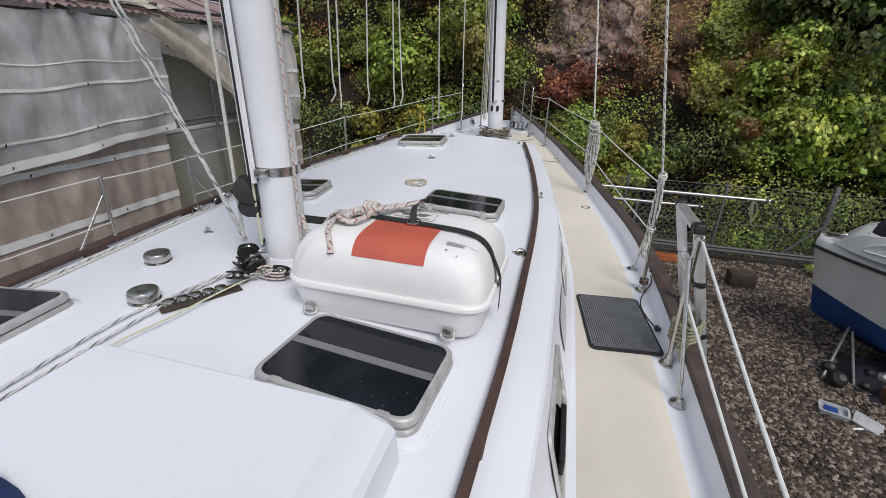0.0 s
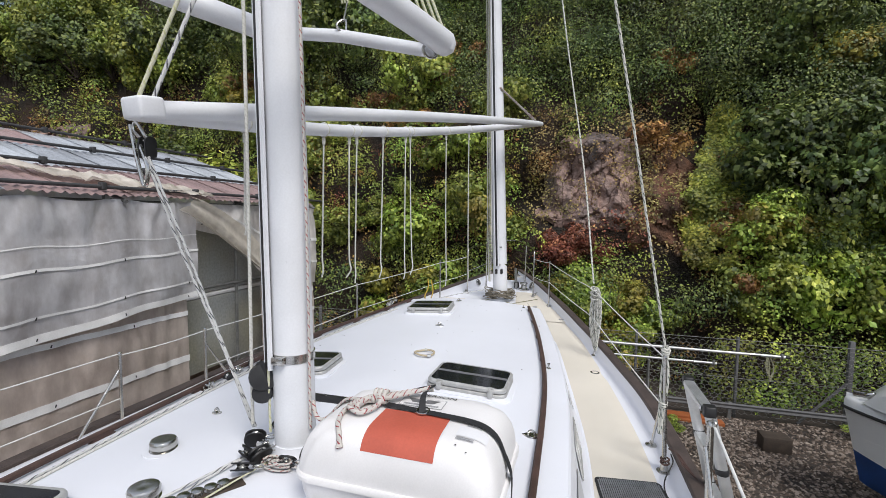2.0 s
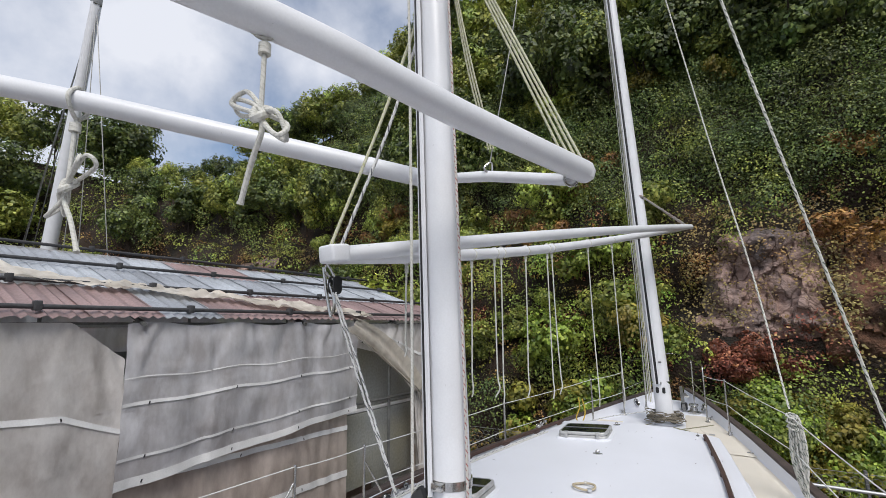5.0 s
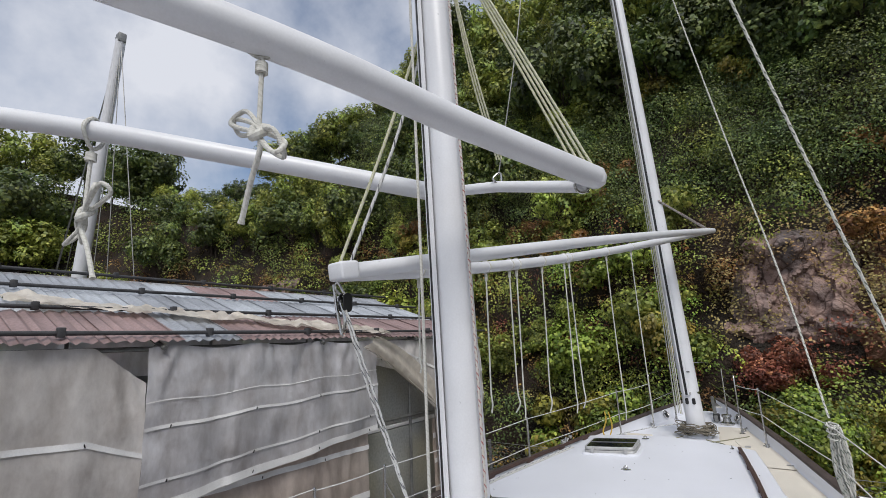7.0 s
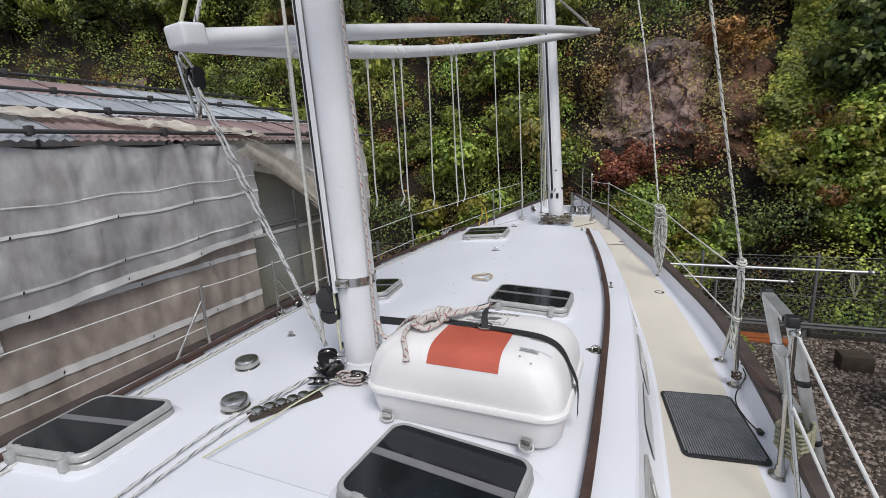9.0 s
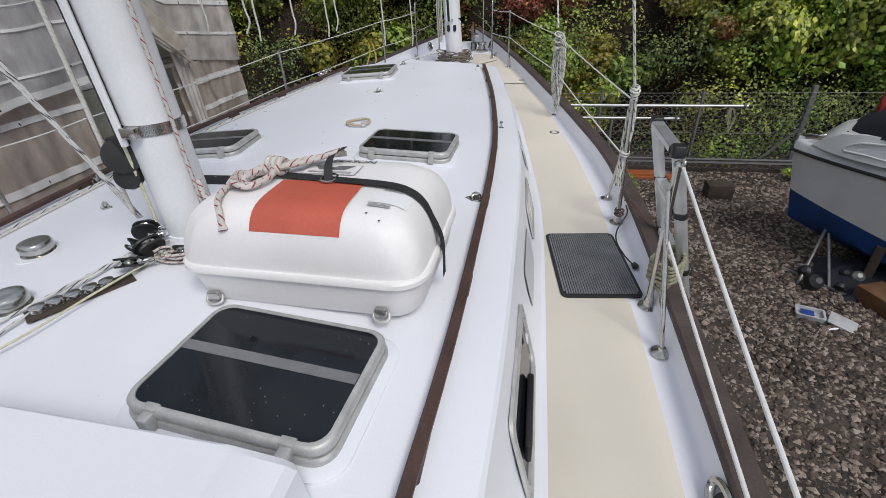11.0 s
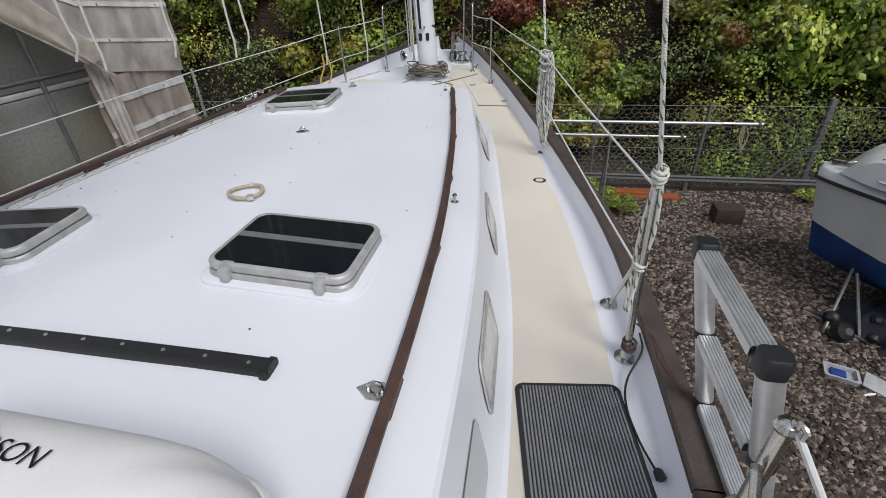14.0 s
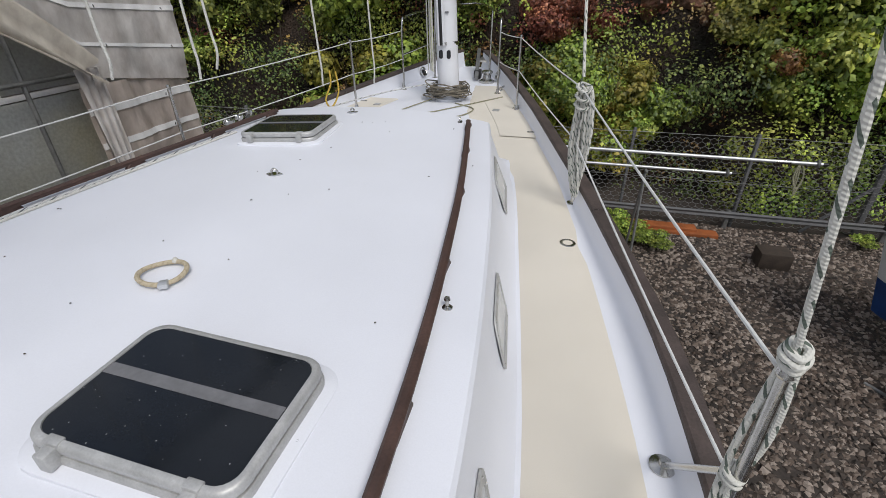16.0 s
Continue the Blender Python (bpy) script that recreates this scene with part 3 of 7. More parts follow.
# teak handrails on chocks, both sides of the roof
for side in (-1, 1):
    pts = [(CX + side * rail_w(y), y, roof_z(y) - 0.045) for y in steps(0.2, 5.42, 40)]
    rows = []
    for x, y, z in pts:
        rows.append([(x + side * o, y, z + h) for o, h in ((-0.015, 0.016), (-0.017, 0.034), (-0.008, 0.042), (0.008, 0.042), (0.017, 0.034), (0.015, 0.016))])
    bm = grid(rows, closed=True)
    bm.faces.new([bm.verts.new(p) for p in rows[0]])
    bm.faces.new([bm.verts.new(p) for p in rows[-1]])
    rail = part("handrail", bm, TEAK, yacht, "dark varnished teak handrail")
    for y in (0.3, 0.95, 1.62, 2.28, 2.94, 3.6, 4.25, 4.85, 5.36):
        x, z = CX + side * rail_w(y), roof_z(y) - 0.05
        part("chock", stack([(rounded(x - 0.014, x + 0.014, y - 0.075, y + 0.075, 0.012), z), (rounded(x - 0.014, x + 0.014, y - 0.05, y + 0.05, 0.012), z + 0.028)]), TEAK, rail)

# windows in the cabin side
def side_point(side, y, f):
    """f from 0 at the foot of the cabin side to 1 at its shoulder"""
    d, top = deck_z(y), roof_z(y) - 0.16
    b, w = foot_w(y) - 0.015, rail_w(y) + 0.172
    return Vector((CX + side * (b + (w - b) * f), y, d + 0.05 + (top - d - 0.05) * f))


def cabin_window(side, y0, y1, f0, f1, slant, pane, label, proud=0.008, rim=0.02):
    def ring(g, out):
        pts = []
        for u, v in rounded(0, y1 - y0, 0, 0.25 * (f1 - f0), 0.035, 4):
            u, v = u / (y1 - y0), v / (0.25 * (f1 - f0))
            uu, vv = 0.5 + (u - 0.5) * g[0], 0.5 + (v - 0.5) * g[1]
            y = y0 + (y1 - y0) * uu + slant * (vv - 0.5)
            p = side_point(side, y, f0 + (f1 - f0) * vv)
            p.x += side * out
            pts.append(p)
        return pts
    ww, hh = y1 - y0, 0.22 * (f1 - f0)
    inner = (1 - 2 * rim / ww, 1 - 2 * rim / max(0.05, hh))
    bm = bmesh.new()
    rs = [[bm.verts.new(p) for p in ring(*g)] for g in (((1, 1), 0.001), ((1, 1), proud), (inner, proud), (inner, 0.002))]
    n = len(rs[0])
    for a, b in zip(rs, rs[1:]):
        for k in range(n):
            bm.faces.new((a[k], a[(k + 1) % n], b[(k + 1) % n], b[k]))
    frame_part = part("cabin_window", bm, HATCH_FRAME, yacht, label)
    bm = bmesh.new()
    bm.faces.new([bm.verts.new(p) for p in ring((inner[0] * 1.02, inner[1] * 1.05), 0.003)])
    part("pane", bm, pane, frame_part)
    for k in range(0, n, 3):
        p = (ring((1 - rim / ww, 1 - rim / max(0.05, hh)), proud))[k]
        part("screw", lathe([(0.004, 0), (0.003, 0.002)], (0, 0, 0), 6, Matrix.Translation(p) @ Matrix.Rotation(radians(90 * side), 4, "Y")), STEEL, frame_part)
    return frame_part


for side in (-1, 1):
    open_one = cabin_window(side, 1.12, 1.70, 0.02, 0.86, 0.10, ACRYLIC, "open grey-framed cabin window", 0.012, 0.025)
    p = side_point(side, 1.36, 0.3)
    part("flap", box(p.x + side * 0.012 - 0.012, p.x + side * 0.012 + 0.012, 1.2, 1.5, p.z - 0.06, p.z + 0.03, 0.008), BLACK, open_one, "dark hinged window flap")
    p = side_point(side, 1.63, 0.55)
    part("round_label", lathe([(0.022, 0), (0.022, 0.002)], (0, 0, 0), 14, Matrix.Translation((p.x + side * 0.012, p.y, p.z)) @ Matrix.Rotation(radians(75 * side), 4, "Y")), LABEL_WHITE, open_one)
    cabin_window(side, 1.98, 2.40, 0.10, 0.70, 0.05, GREY_PANE, "flush grey painted-over cabin window", 0.001, 0.004)
    cabin_window(side, 2.56, 2.98, 0.16, 0.78, 0.07, TRANSLUCENT_PANE, "slim cabin window in a riveted alloy frame")
    cabin_window(side, 3.54, 3.90, 0.18, 0.78, 0.06, TRANSLUCENT_PANE, "slim cabin window in a riveted alloy frame")
    cabin_window(side, 4.78, 5.22, 0.22, 0.92, 0.05, TRANSLUCENT_PANE, "slim cabin window in a riveted alloy frame")

# deck hatches
def deck_hatch(x0, x1, y0, y1, turn=0.0, lift=0.0, bars="y"):
    cx, cy = (x0 + x1) / 2, (y0 + y1) / 2
    z = roof_at(cx, cy)
    slope = math.degrees(math.atan(-0.09 * (cx - CX) / rail_w(cy) ** 2))
    m = pose(cx, cy, z, 0, 0, turn) @ pose(0, 0, 0, 0, -slope, 0)
    w, d = (x1 - x0) / 2, (y1 - y0) / 2
    o = lambda g, r: rounded(-w - g, w + g, -d - g, d + g, r)
    plinth = part("deck_hatch", stack([(o(0.040, 0.08), -0.02), (o(0.038, 0.08), 0.001), (o(0.030, 0.075), 0.005), (o(0.006, 0.06), 0.008)], m), GELCOAT, yacht, "alloy-framed smoked acrylic deck hatch on a white bedded pad")
    part("base_frame", stack([(o(0.008, 0.058), 0.006), (o(0.008, 0.058), 0.022), (o(0.003, 0.055), 0.029), (o(-0.012, 0.05), 0.029)], m), HATCH_FRAME, plinth, "dull alloy base frame")
    part("gasket", stack([(o(-0.020, 0.045), 0.023), (o(-0.020, 0.045), 0.036)], m), RUBBER, plinth)
    bm = bmesh.new()
    ring = [(o(-0.010, 0.05), 0.0335), (o(0.001, 0.055), 0.034), (o(0.004, 0.057), 0.039), (o(0.004, 0.057), 0.054), (o(0.0, 0.055), 0.061), (o(-0.005, 0.052), 0.064), (o(-0.014, 0.046), 0.064), (o(-0.016, 0.045), 0.058)]
    stack(ring, m, bm, cap=False)
    part("frame", bm, HATCH_FRAME, plinth, "grey anodised rounded lid frame")
    part("glazing", stack([(o(-0.0155, 0.045), 0.044), (o(-0.0155, 0.045), 0.0615)], m), RAIN_ACRYLIC, plinth, "smoked acrylic pane with rain spots")
    part("bar", box(-w + 0.017, w - 0.017, -0.004, 0.030, 0.0605, 0.0635, 0.0, m=m), DARK_STRIP, plinth, "grey bar across the pane")
    for hx in (-w * 0.66, w * 0.66):
        bm = box(hx - 0.016, hx + 0.016, -d - 0.032, -d + 0.008, 0.008, 0.058, 0.006, 2, m=m)
        box(hx - 0.020, hx + 0.020, -d - 0.004, -d + 0.020, 0.050, 0.0665, 0.004, m=m, bm=bm)
        part("hinge", bm, HATCH_FRAME, plinth, "cast alloy hinge")
    for k in range(5):
        x = -w + 0.06 + k * (2 * w - 0.12) / 4
        part("rivet", lathe([(0.005, 0), (0.004, 0.003)], (0, 0, 0), 8, m @ Matrix.Translation((x, -d + 0.002, 0.020)) @ Matrix.Rotation(radians(90), 4, "X")), STEEL, plinth)
    return plinth


deck_hatch(-0.865, -0.312, 0.885, 1.285, -4)
deck_hatch(-2.36, -1.885, 0.73, 1.14, 4)
deck_hatch(-0.885, -0.37, 2.642, 3.022, -1)
deck_hatch(-2.12, -1.66, 2.60, 2.98, 6)
deck_hatch(-1.80, -1.32, 4.67, 5.13, 6)

# sliding-hatch cover, aft
def cover_ring(xr, y1):
    return [(-1.30, -1.6), (xr, -1.6), (xr, y1 - 0.014), (xr - 0.014, y1), (-1.285, y1 + 0.015), (-1.30, y1)]


bm = stack([(cover_ring(-0.335, 0.815), 0.40), (cover_ring(-0.345, 0.812), 0.535), (cover_ring(-0.362, 0.806), 0.556), (cover_ring(-0.452, 0.786), 0.608), (cover_ring(-0.465, 0.780), 0.612)])
part("hatch_cover", bm, GELCOAT, yacht, "raised white sliding-hatch cover", angle=20)
part("cockpit_coaming", box(-2.5, 0.02, -2.2, -1.7, 0.0, 0.36, 0.04), GELCOAT, yacht, "white cockpit coaming")

# blue canvas hood folded down across the cover
rows = []
for i in range(21):
    x = -1.42 + i * 0.0475
    row = []
    for j in range(9):
        a = j / 8 * math.pi
        row.append((x, 0.205 - 0.17 * (x + 1.0) + 0.15 * math.cos(a) + 0.008 * math.sin(i * 0.9), 0.605 + 0.075 * math.sin(a) + 0.006 * math.sin(i * 1.7 + j)))
    rows.append(row)
hood = solo("folded_hood", grid(rows), BLUE_CANVAS, "navy blue canvas hood folded on the hatch cover", "canvas hood")
for i in range(6):
    part("snap_fastener", lathe([(0.015, -0.01), (0.015, 0.003), (0.009, 0.003), (0.008, 0.009), (0.002, 0.009)], (0, 0, 0), 14, pose(-1.325 + i * 0.165, 0.375 - 0.17 * (i * 0.165 - 0.325) - 0.06, 0.652, -43, 0, 0)), STEEL, hood, "steel snap fastener")

# black sheet track across the roof
rows = []
for i in range(25):
    x = -1.86 + i * 1.40 / 24
    z = roof_at(x, 2.29)
    y = 2.30 - 0.012 * math.cos((x - CX) * 2)
    rows.append([(x, y + o, z + h) for o, h in ((-0.026, -0.004), (-0.026, 0.014), (-0.017, 0.030), (0.017, 0.030), (0.026, 0.014), (0.026, -0.004))])
bm = grid(rows, closed=True)
bm.faces.new([bm.verts.new(p) for p in rows[0]])
bm.faces.new([bm.verts.new(p) for p in rows[-1]])
track = part("sheet_track", bm, BLACK, yacht, "black sheet track across the roof")
for i in range(11):
    x = -1.80 + i * 0.128
    part("bolt", lathe([(0.007, 0), (0.006, 0.003)], (x, 2.29, roof_at(x, 2.29) + 0.029), 8), STEEL, track)
part("end_stop", box(-0.487, -0.462, 2.264, 2.336, 0.445, 0.488, 0.006), BLACK, track)

# fittings on the roof
def pad_eye(x, y, z, r=0.05, turn=0.0):
    m = pose(x, y, z, 0, 0, turn)
    pl = part("pad_eye", stack([([(-r, 0), (-r * 0.3, -r * 0.55), (r * 0.3, -r * 0.55), (r, 0), (r * 0.3, r * 0.55), (-r * 0.3, r * 0.55)], 0), ([(-r * 0.94, 0), (-r * 0.28, -r * 0.5), (r * 0.28, -r * 0.5), (r * 0.94, 0), (r * 0.28, r * 0.5), (-r * 0.28, r * 0.5)], 0.006)], m), STEEL, yacht, "stainless pad eye")
    part("eye", tube(curve([m @ Vector((-r * 0.35, 0, 0.004)), m @ Vector((-r * 0.3, 0, 0.02)), m @ Vector((0, 0, 0.03)), m @ Vector((r * 0.3, 0, 0.02)), m @ Vector((r * 0.35, 0, 0.004))], 4), 0.006, 8), STEEL, pl)
    for sx in (-0.7, 0.7):
        part("screw", lathe([(0.006, 0.005), (0.005, 0.008)], (0, 0, 0), 8, m @ Matrix.Translation((sx * r, 0, 0))), STEEL, pl)


for x, y, r, a in ((-0.172, 2.29, 0.055, 0), (-1.255, 4.20, 0.045, 10), (-1.36, 5.42, 0.04, 30), (-0.55, 5.46, 0.03, 80), (-1.95, 1.98, 0.03, 20), (-2.32, 2.29, 0.055, 0)):
    pad_eye(x, y, roof_at(x, y) + 0.001, r, a)
part("deck_stud", lathe([(0.018, 0), (0.018, 0.004), (0.006, 0.008), (0.006, 0.03), (0.011, 0.034), (0.009, 0.042)], (-0.14, 3.40, roof_at(-0.14, 3.4) - 0.004), 12), STEEL, yacht, "small stainless stud")

for x, y in ((-1.648, 1.251), (-1.912, 1.586)):
    z = roof_at(x, y) - 0.003
    v = part("deck_vent", lathe([(0.064, 0), (0.063, 0.005), (0.050, 0.010), (0.050, 0.016), (0.060, 0.018), (0.062, 0.042), (0.056, 0.052), (0.045, 0.0535), (0.02, 0.052)], (x, y, z), 28), STEEL, yacht, "round polished steel deck vent")
    part("seal", lathe([(0.095, 0.0), (0.093, 0.004)], (x, y, z), 24), GELCOAT, v)

# line organiser, a dark plate with sheaves
m = pose(-1.425, 1.325, roof_at(-1.42, 1.32) + 0.001, 0, 0, 56)
org = part("line_organiser", box(-0.16, 0.16, -0.038, 0.038, 0.0, 0.008, 0.002, m=m), TIMBER, yacht, "weathered dark line organiser plate with sheaves")
for i in range(5):
    part("sheave", lathe([(0.024, 0.008), (0.024, 0.012), (0.016, 0.016), (0.016, 0.022), (0.024, 0.026), (0.024, 0.030), (0.006, 0.032)], (0, 0, 0), 14, m @ Matrix.Translation((-0.12 + i * 0.05, 0, 0))), STEEL, org)

part("deck_drain", lathe([(0.048, 0.002), (0.046, 0.007), (0.030, 0.008), (0.029, 0.003)], (0.272, 4.71, deck_z(4.71)), 22), STEEL, yacht, "round stainless deck drain")
part("deck_drain", lathe([(0.03, 0.002), (0.028, 0.006), (0.018, 0.006)], (0.45, 0.9, 0.002), 18), STEEL, yacht)


def cleat(x, y, z, turn, size=0.16):
    m = pose(x, y, z, 0, 0, turn)
    c = part("cleat", stack([(rounded(-0.045, 0.045, -0.018, 0.018, 0.012), 0), (rounded(-0.04, 0.04, -0.014, 0.014, 0.010), 0.008)], m), STEEL, yacht, "stainless mooring cleat")
    part("horn", tube([m @ Vector(p) for p in curve([(-size / 2, 0, 0.045), (-size / 4, 0, 0.034), (0, 0, 0.032), (size / 4, 0, 0.034), (size / 2, 0, 0.045)], 4)], 0.010, 8), STEEL, c)
    for sx in (-0.025, 0.025):
        part("stem", tube([m @ Vector((sx, 0, 0.004)), m @ Vector((sx, 0, 0.034))], 0.009, 8), STEEL, c)


cleat(0.10, 6.08, deck_z(6.1), 100)
cleat(CX - 1.34, 6.08, deck_z(6.1), 80)
cleat(-0.62, 8.15, deck_z(8.2), 60, 0.14)
cleat(-1.9, 8.15, deck_z(8.2), 120, 0.14)
cleat(-0.32, 7.42, deck_z(7.4) + 0.005, 40, 0.1)

# hawse rings and scupper in the raised edge
for side in (-1, 1):
    for y, lab in ((8.62, "round stainless hawse ring"), (1.17, "oval stainless fairlead in the deck edge")):
        w = hull_w(y) - 0.05
        z = deck_z(y) + 0.55 * (cap_z(y) - deck_z(y))
        tan = math.degrees(math.atan2(hull_w(y - 0.1) - hull_w(y + 0.1), 0.2))
        m = pose(CX + side * w, y, z, 0, 0, side * tan) @ pose(0, 0, 0, 0, side * -62, 0)
        s = 0.055 if y > 5 else 0.05
        hr = part("hawse_ring", tube([m @ Vector((s * math.cos(a) * (1 if y > 5 else 0.7), s * (1 if y > 5 else 1.5) * math.sin(a), 0.006)) for a in [6.28319 * i / 24 for i in range(24)]], 0.014, 8, True), STEEL, yacht, lab)
        part("opening", lathe([(s * 0.8, 0.0), (s * 0.78, 0.004)], (0, 0, 0), 18, m), BLACK, hr)

# guard rails
def stanchion(x, y, height=0.62, lean=(0.0, 0.0), rad=0.0125, group=""):
    z = deck_z(y) + 0.004
    top = Vector((x + lean[0], y + lean[1], z + height))
    s = part("stanchion", tube([(x, y, z + 0.02), top], rad, 12), STEEL, yacht, "polished stainless stanchion")
    part("base_plate", lathe([(0.045, 0.0), (0.045, 0.006), (0.024, 0.012), (0.02, 0.05), (0.016, 0.058)], (x, y, z - 0.003), 18), STEEL, s)
    part("top_cap", lathe([(rad * 1.1, -0.012), (rad * 1.35, -0.004), (rad * 1.1, 0.008), (rad * 0.4, 0.014)], top, 12), STEEL, s)
    return top


def starboard(y, inset=0.10):
    return CX + hull_w(y) - inset


tops = {}
tops["B"] = stanchion(0.622, 2.985, 0.75, (-0.02, 0.015), 0.014)
tops["A"] = stanchion(0.30, 5.26, 0.78, (-0.05, -0.06))
tops["0"] = stanchion(-0.335, 7.36, 0.74)
tops["C"] = stanchion(0.652, 2.146, 0.715, (-0.024, -0.045), 0.015)
tops["P1"] = stanchion(-3.12, 2.33, 0.60)
tops["P2"] = stanchion(-3.03, 3.03, 0.62)
tops["P3"] = stanchion(-2.60, 5.06, 0.70)
tops["P4"] = stanchion(-2.10, 7.1, 0.71)
# gate braces
for a, b in (((0.647, 1.83, 0.01), tops["C"] + Vector((-0.02, -0.01, -0.10))), ((0.60, 3.33, 0.01), tops["B"] + Vector((-0.01, 0.0, -0.30))), ((-3.14, 1.98, 0.02), tops["P1"] + Vector((0, -0.01, -0.12))), ((-3.0, 3.36, 0.02), tops["P2"] + Vector((0, 0.01, -0.14)))):
    br = part("gate_brace", tube(curve([a, Vector(a).lerp(b, 0.9), b], 6), 0.010, 10), STEEL, yacht, "stainless gate brace")
    part("foot", lathe([(0.042, 0), (0.042, 0.006), (0.016, 0.014), (0.013, 0.03)], Vector(a) - Vector((0, 0, 0.008)), 16), STEEL, br)
part("rail_loop", tube(curve([tops["C"] + Vector((0.0, 0.0, 0.0)), tops["C"] + Vector((0.006, -0.01, 0.02)), tops["C"] + Vector((0.014, -0.024, 0.014)), tops["C"] + Vector((0.01, -0.026, -0.006))], 5), 0.006, 8), STEEL, yacht)

# bow pulpit
pz = lambda y: deck_z(y) + 0.0
zt = 1.05
top_rail = []
for s in (1, -1):
    seq = [(s * 0.60, 8.02, pz(8.0) + 0.02), (s * 0.60, 8.04, 0.93), (s * 0.585, 8.16, zt - 0.02), (s * 0.50, 8.42, zt + 0.02), (s * 0.36, 8.86, zt + 0.04), (s * 0.20, 9.35, zt + 0.07), (0, 9.62, zt + 0.08)]
    top_rail.append([(CX + o, y, z) for o, y, z in seq])
path = curve(top_rail[0], 6) + curve(top_rail[1], 6)[::-1][1:]
pulpit = part("pulpit", tube(path, 0.0125, 10), STEEL, yacht, "stainless steel bow pulpit")
for s in (1, -1):
    part("leg", tube([(CX + s * 0.38, 8.72, pz(8.7)), (CX + s * 0.385, 8.78, zt + 0.035)], 0.0125, 10), STEEL, pulpit)
    part("mid_rail", tube(curve([(CX + s * 0.60, 8.03, 0.62), (CX + s * 0.38, 8.76, 0.70), (CX + s * 0.1, 9.5, 0.78)], 6), 0.010, 8), STEEL, pulpit)
    for x, y in ((0.60, 8.02), (0.38, 8.72)):
        part("foot", lathe([(0.04, 0), (0.04, 0.006), (0.02, 0.012), (0.017, 0.05)], (CX + s * x, y, pz(y)), 14), STEEL, pulpit)

def line(a, b, r=0.0045, sag=0.012, mat=LIFELINE, parent=yacht, name="lifeline", n=8, label=""):
    a, b = Vector(a), Vector(b)
    return part(name, tube([a.lerp(b, t) - Vector((0, 0, sag * 4 * t * (1 - t))) for t in [i / n for i in range(n + 1)]], r, 8), mat, parent, label)


pulR, pulL = Vector((CX + 0.6, 8.04, 0.90)), Vector((CX - 0.6, 8.04, 0.90))
low = Vector((0, 0, -0.33))
for a, b in ((tops["B"], tops["A"]), (tops["A"], tops["0"]), (tops["0"], pulR), (tops["P2"], tops["P3"]), (tops["P3"], tops["P4"]), (tops["P4"], pulL), (tops["P1"], tops["P2"])):
    line(a - Vector((0, 0, 0.012)), b - Vector((0, 0, 0.012)), label="white covered wire lifeline")
    if (a, b) != (tops["P1"], tops["P2"]):
        line(a + low, b + low, label="white covered wire lifeline")
aft_R, aft_P = Vector((0.66, -2.2, 0.70)), Vector((-3.1, -2.2, 0.62))
line(tops["C"] + Vector((0.01, -0.01, 0.0)), (0.66, -1.2, 0.06), 0.0065, 0.06, label="white covered wire lifeline")
line(tops["C"] + Vector((0.0, -0.02, -0.28)), (0.64, -1.0, 0.02), 0.0065, 0.03, label="white covered wire lifeline")
line(tops["P1"], aft_P, label="white covered wire lifeline")
line(tops["P1"] + low, aft_P + low, label="white covered wire lifeline")
stanchion(0.66, -2.2, 0.70)
stanchion(-3.08, -2.2, 0.62)

# ---- masts ----
def mast(name, foot, head, r0, r1, label, track_at):
    a, b = Vector(foot), Vector(head)
    n = 14
    pts = [a.lerp(b, i / n) for i in range(n + 1)]
    body = part(name, tube(pts, [r0 + (r1 - r0) * (i / n) ** 1.3 for i in range(n + 1)], 32), MAST_PAINT, yacht, label)
    up = (b - a).normalized()
    ang = radians(track_at)
    d = Vector((math.cos(ang), math.sin(ang), 0))
    tr = []
    for i in range(2, n + 1):
        r = r0 + (r1 - r0) * (i / n) ** 1.3
        tr.append(pts[i] + d * (r + 0.012))
    tr.insert(0, a.lerp(b, 0.055) + d * (r0 + 0.012))
    part("sail_track", tube(tr, 0.019, 8), BLACK, body, "black sail track")
    part("track_edge", tube([p + d * 0.004 + d.cross(up) * 0.028 for p in tr], 0.013, 6), MAST_PAINT, body)
    part("track_edge", tube([p + d * 0.004 - d.cross(up) * 0.028 for p in tr], 0.013, 6), MAST_PAINT, body)
    return body


mizzen = mast("mast", (-1.255, 1.735, 0.40), (-1.49, 1.70, 9.6), 0.098, 0.055, "white painted unstayed mast amidships", 232)
fore = mast("mast", (-1.175, 7.72, 0.16), (-1.62, 7.66, 11.5), 0.125, 0.06, "white painted unstayed mast near the bow", 258)
for bod, (x, y, z), r in ((mizzen, (-1.27, 1.735, 0.955), 0.099), (fore, (-1.20, 7.72, 0.80), 0.121)):
    part("band", lathe([(r, -0.02), (r + 0.004, -0.02), (r + 0.004, 0.02), (r, 0.02)], (x, y, z), 32), STEEL, bod, "stainless band")
    part("clamp", box(x - 0.03, x + 0.03, y - r - 0.03, y - r + 0.002, z - 0.018, z + 0.018, 0.004), STEEL, bod)
part("collar", lathe([(0.135, -0.02), (0.132, 0.012), (0.112, 0.03), (0.106, 0.06)], (-1.257, 1.735, roof_at(-1.3, 1.73)), 32), GELCOAT, mizzen, "moulded white mast collar")
part("collar", lathe([(0.19, -0.02), (0.185, 0.02), (0.15, 0.05), (0.135, 0.14), (0.128, 0.16)], (-1.18, 7.72, deck_z(7.7)), 32), GELCOAT, fore, "moulded white mast collar")
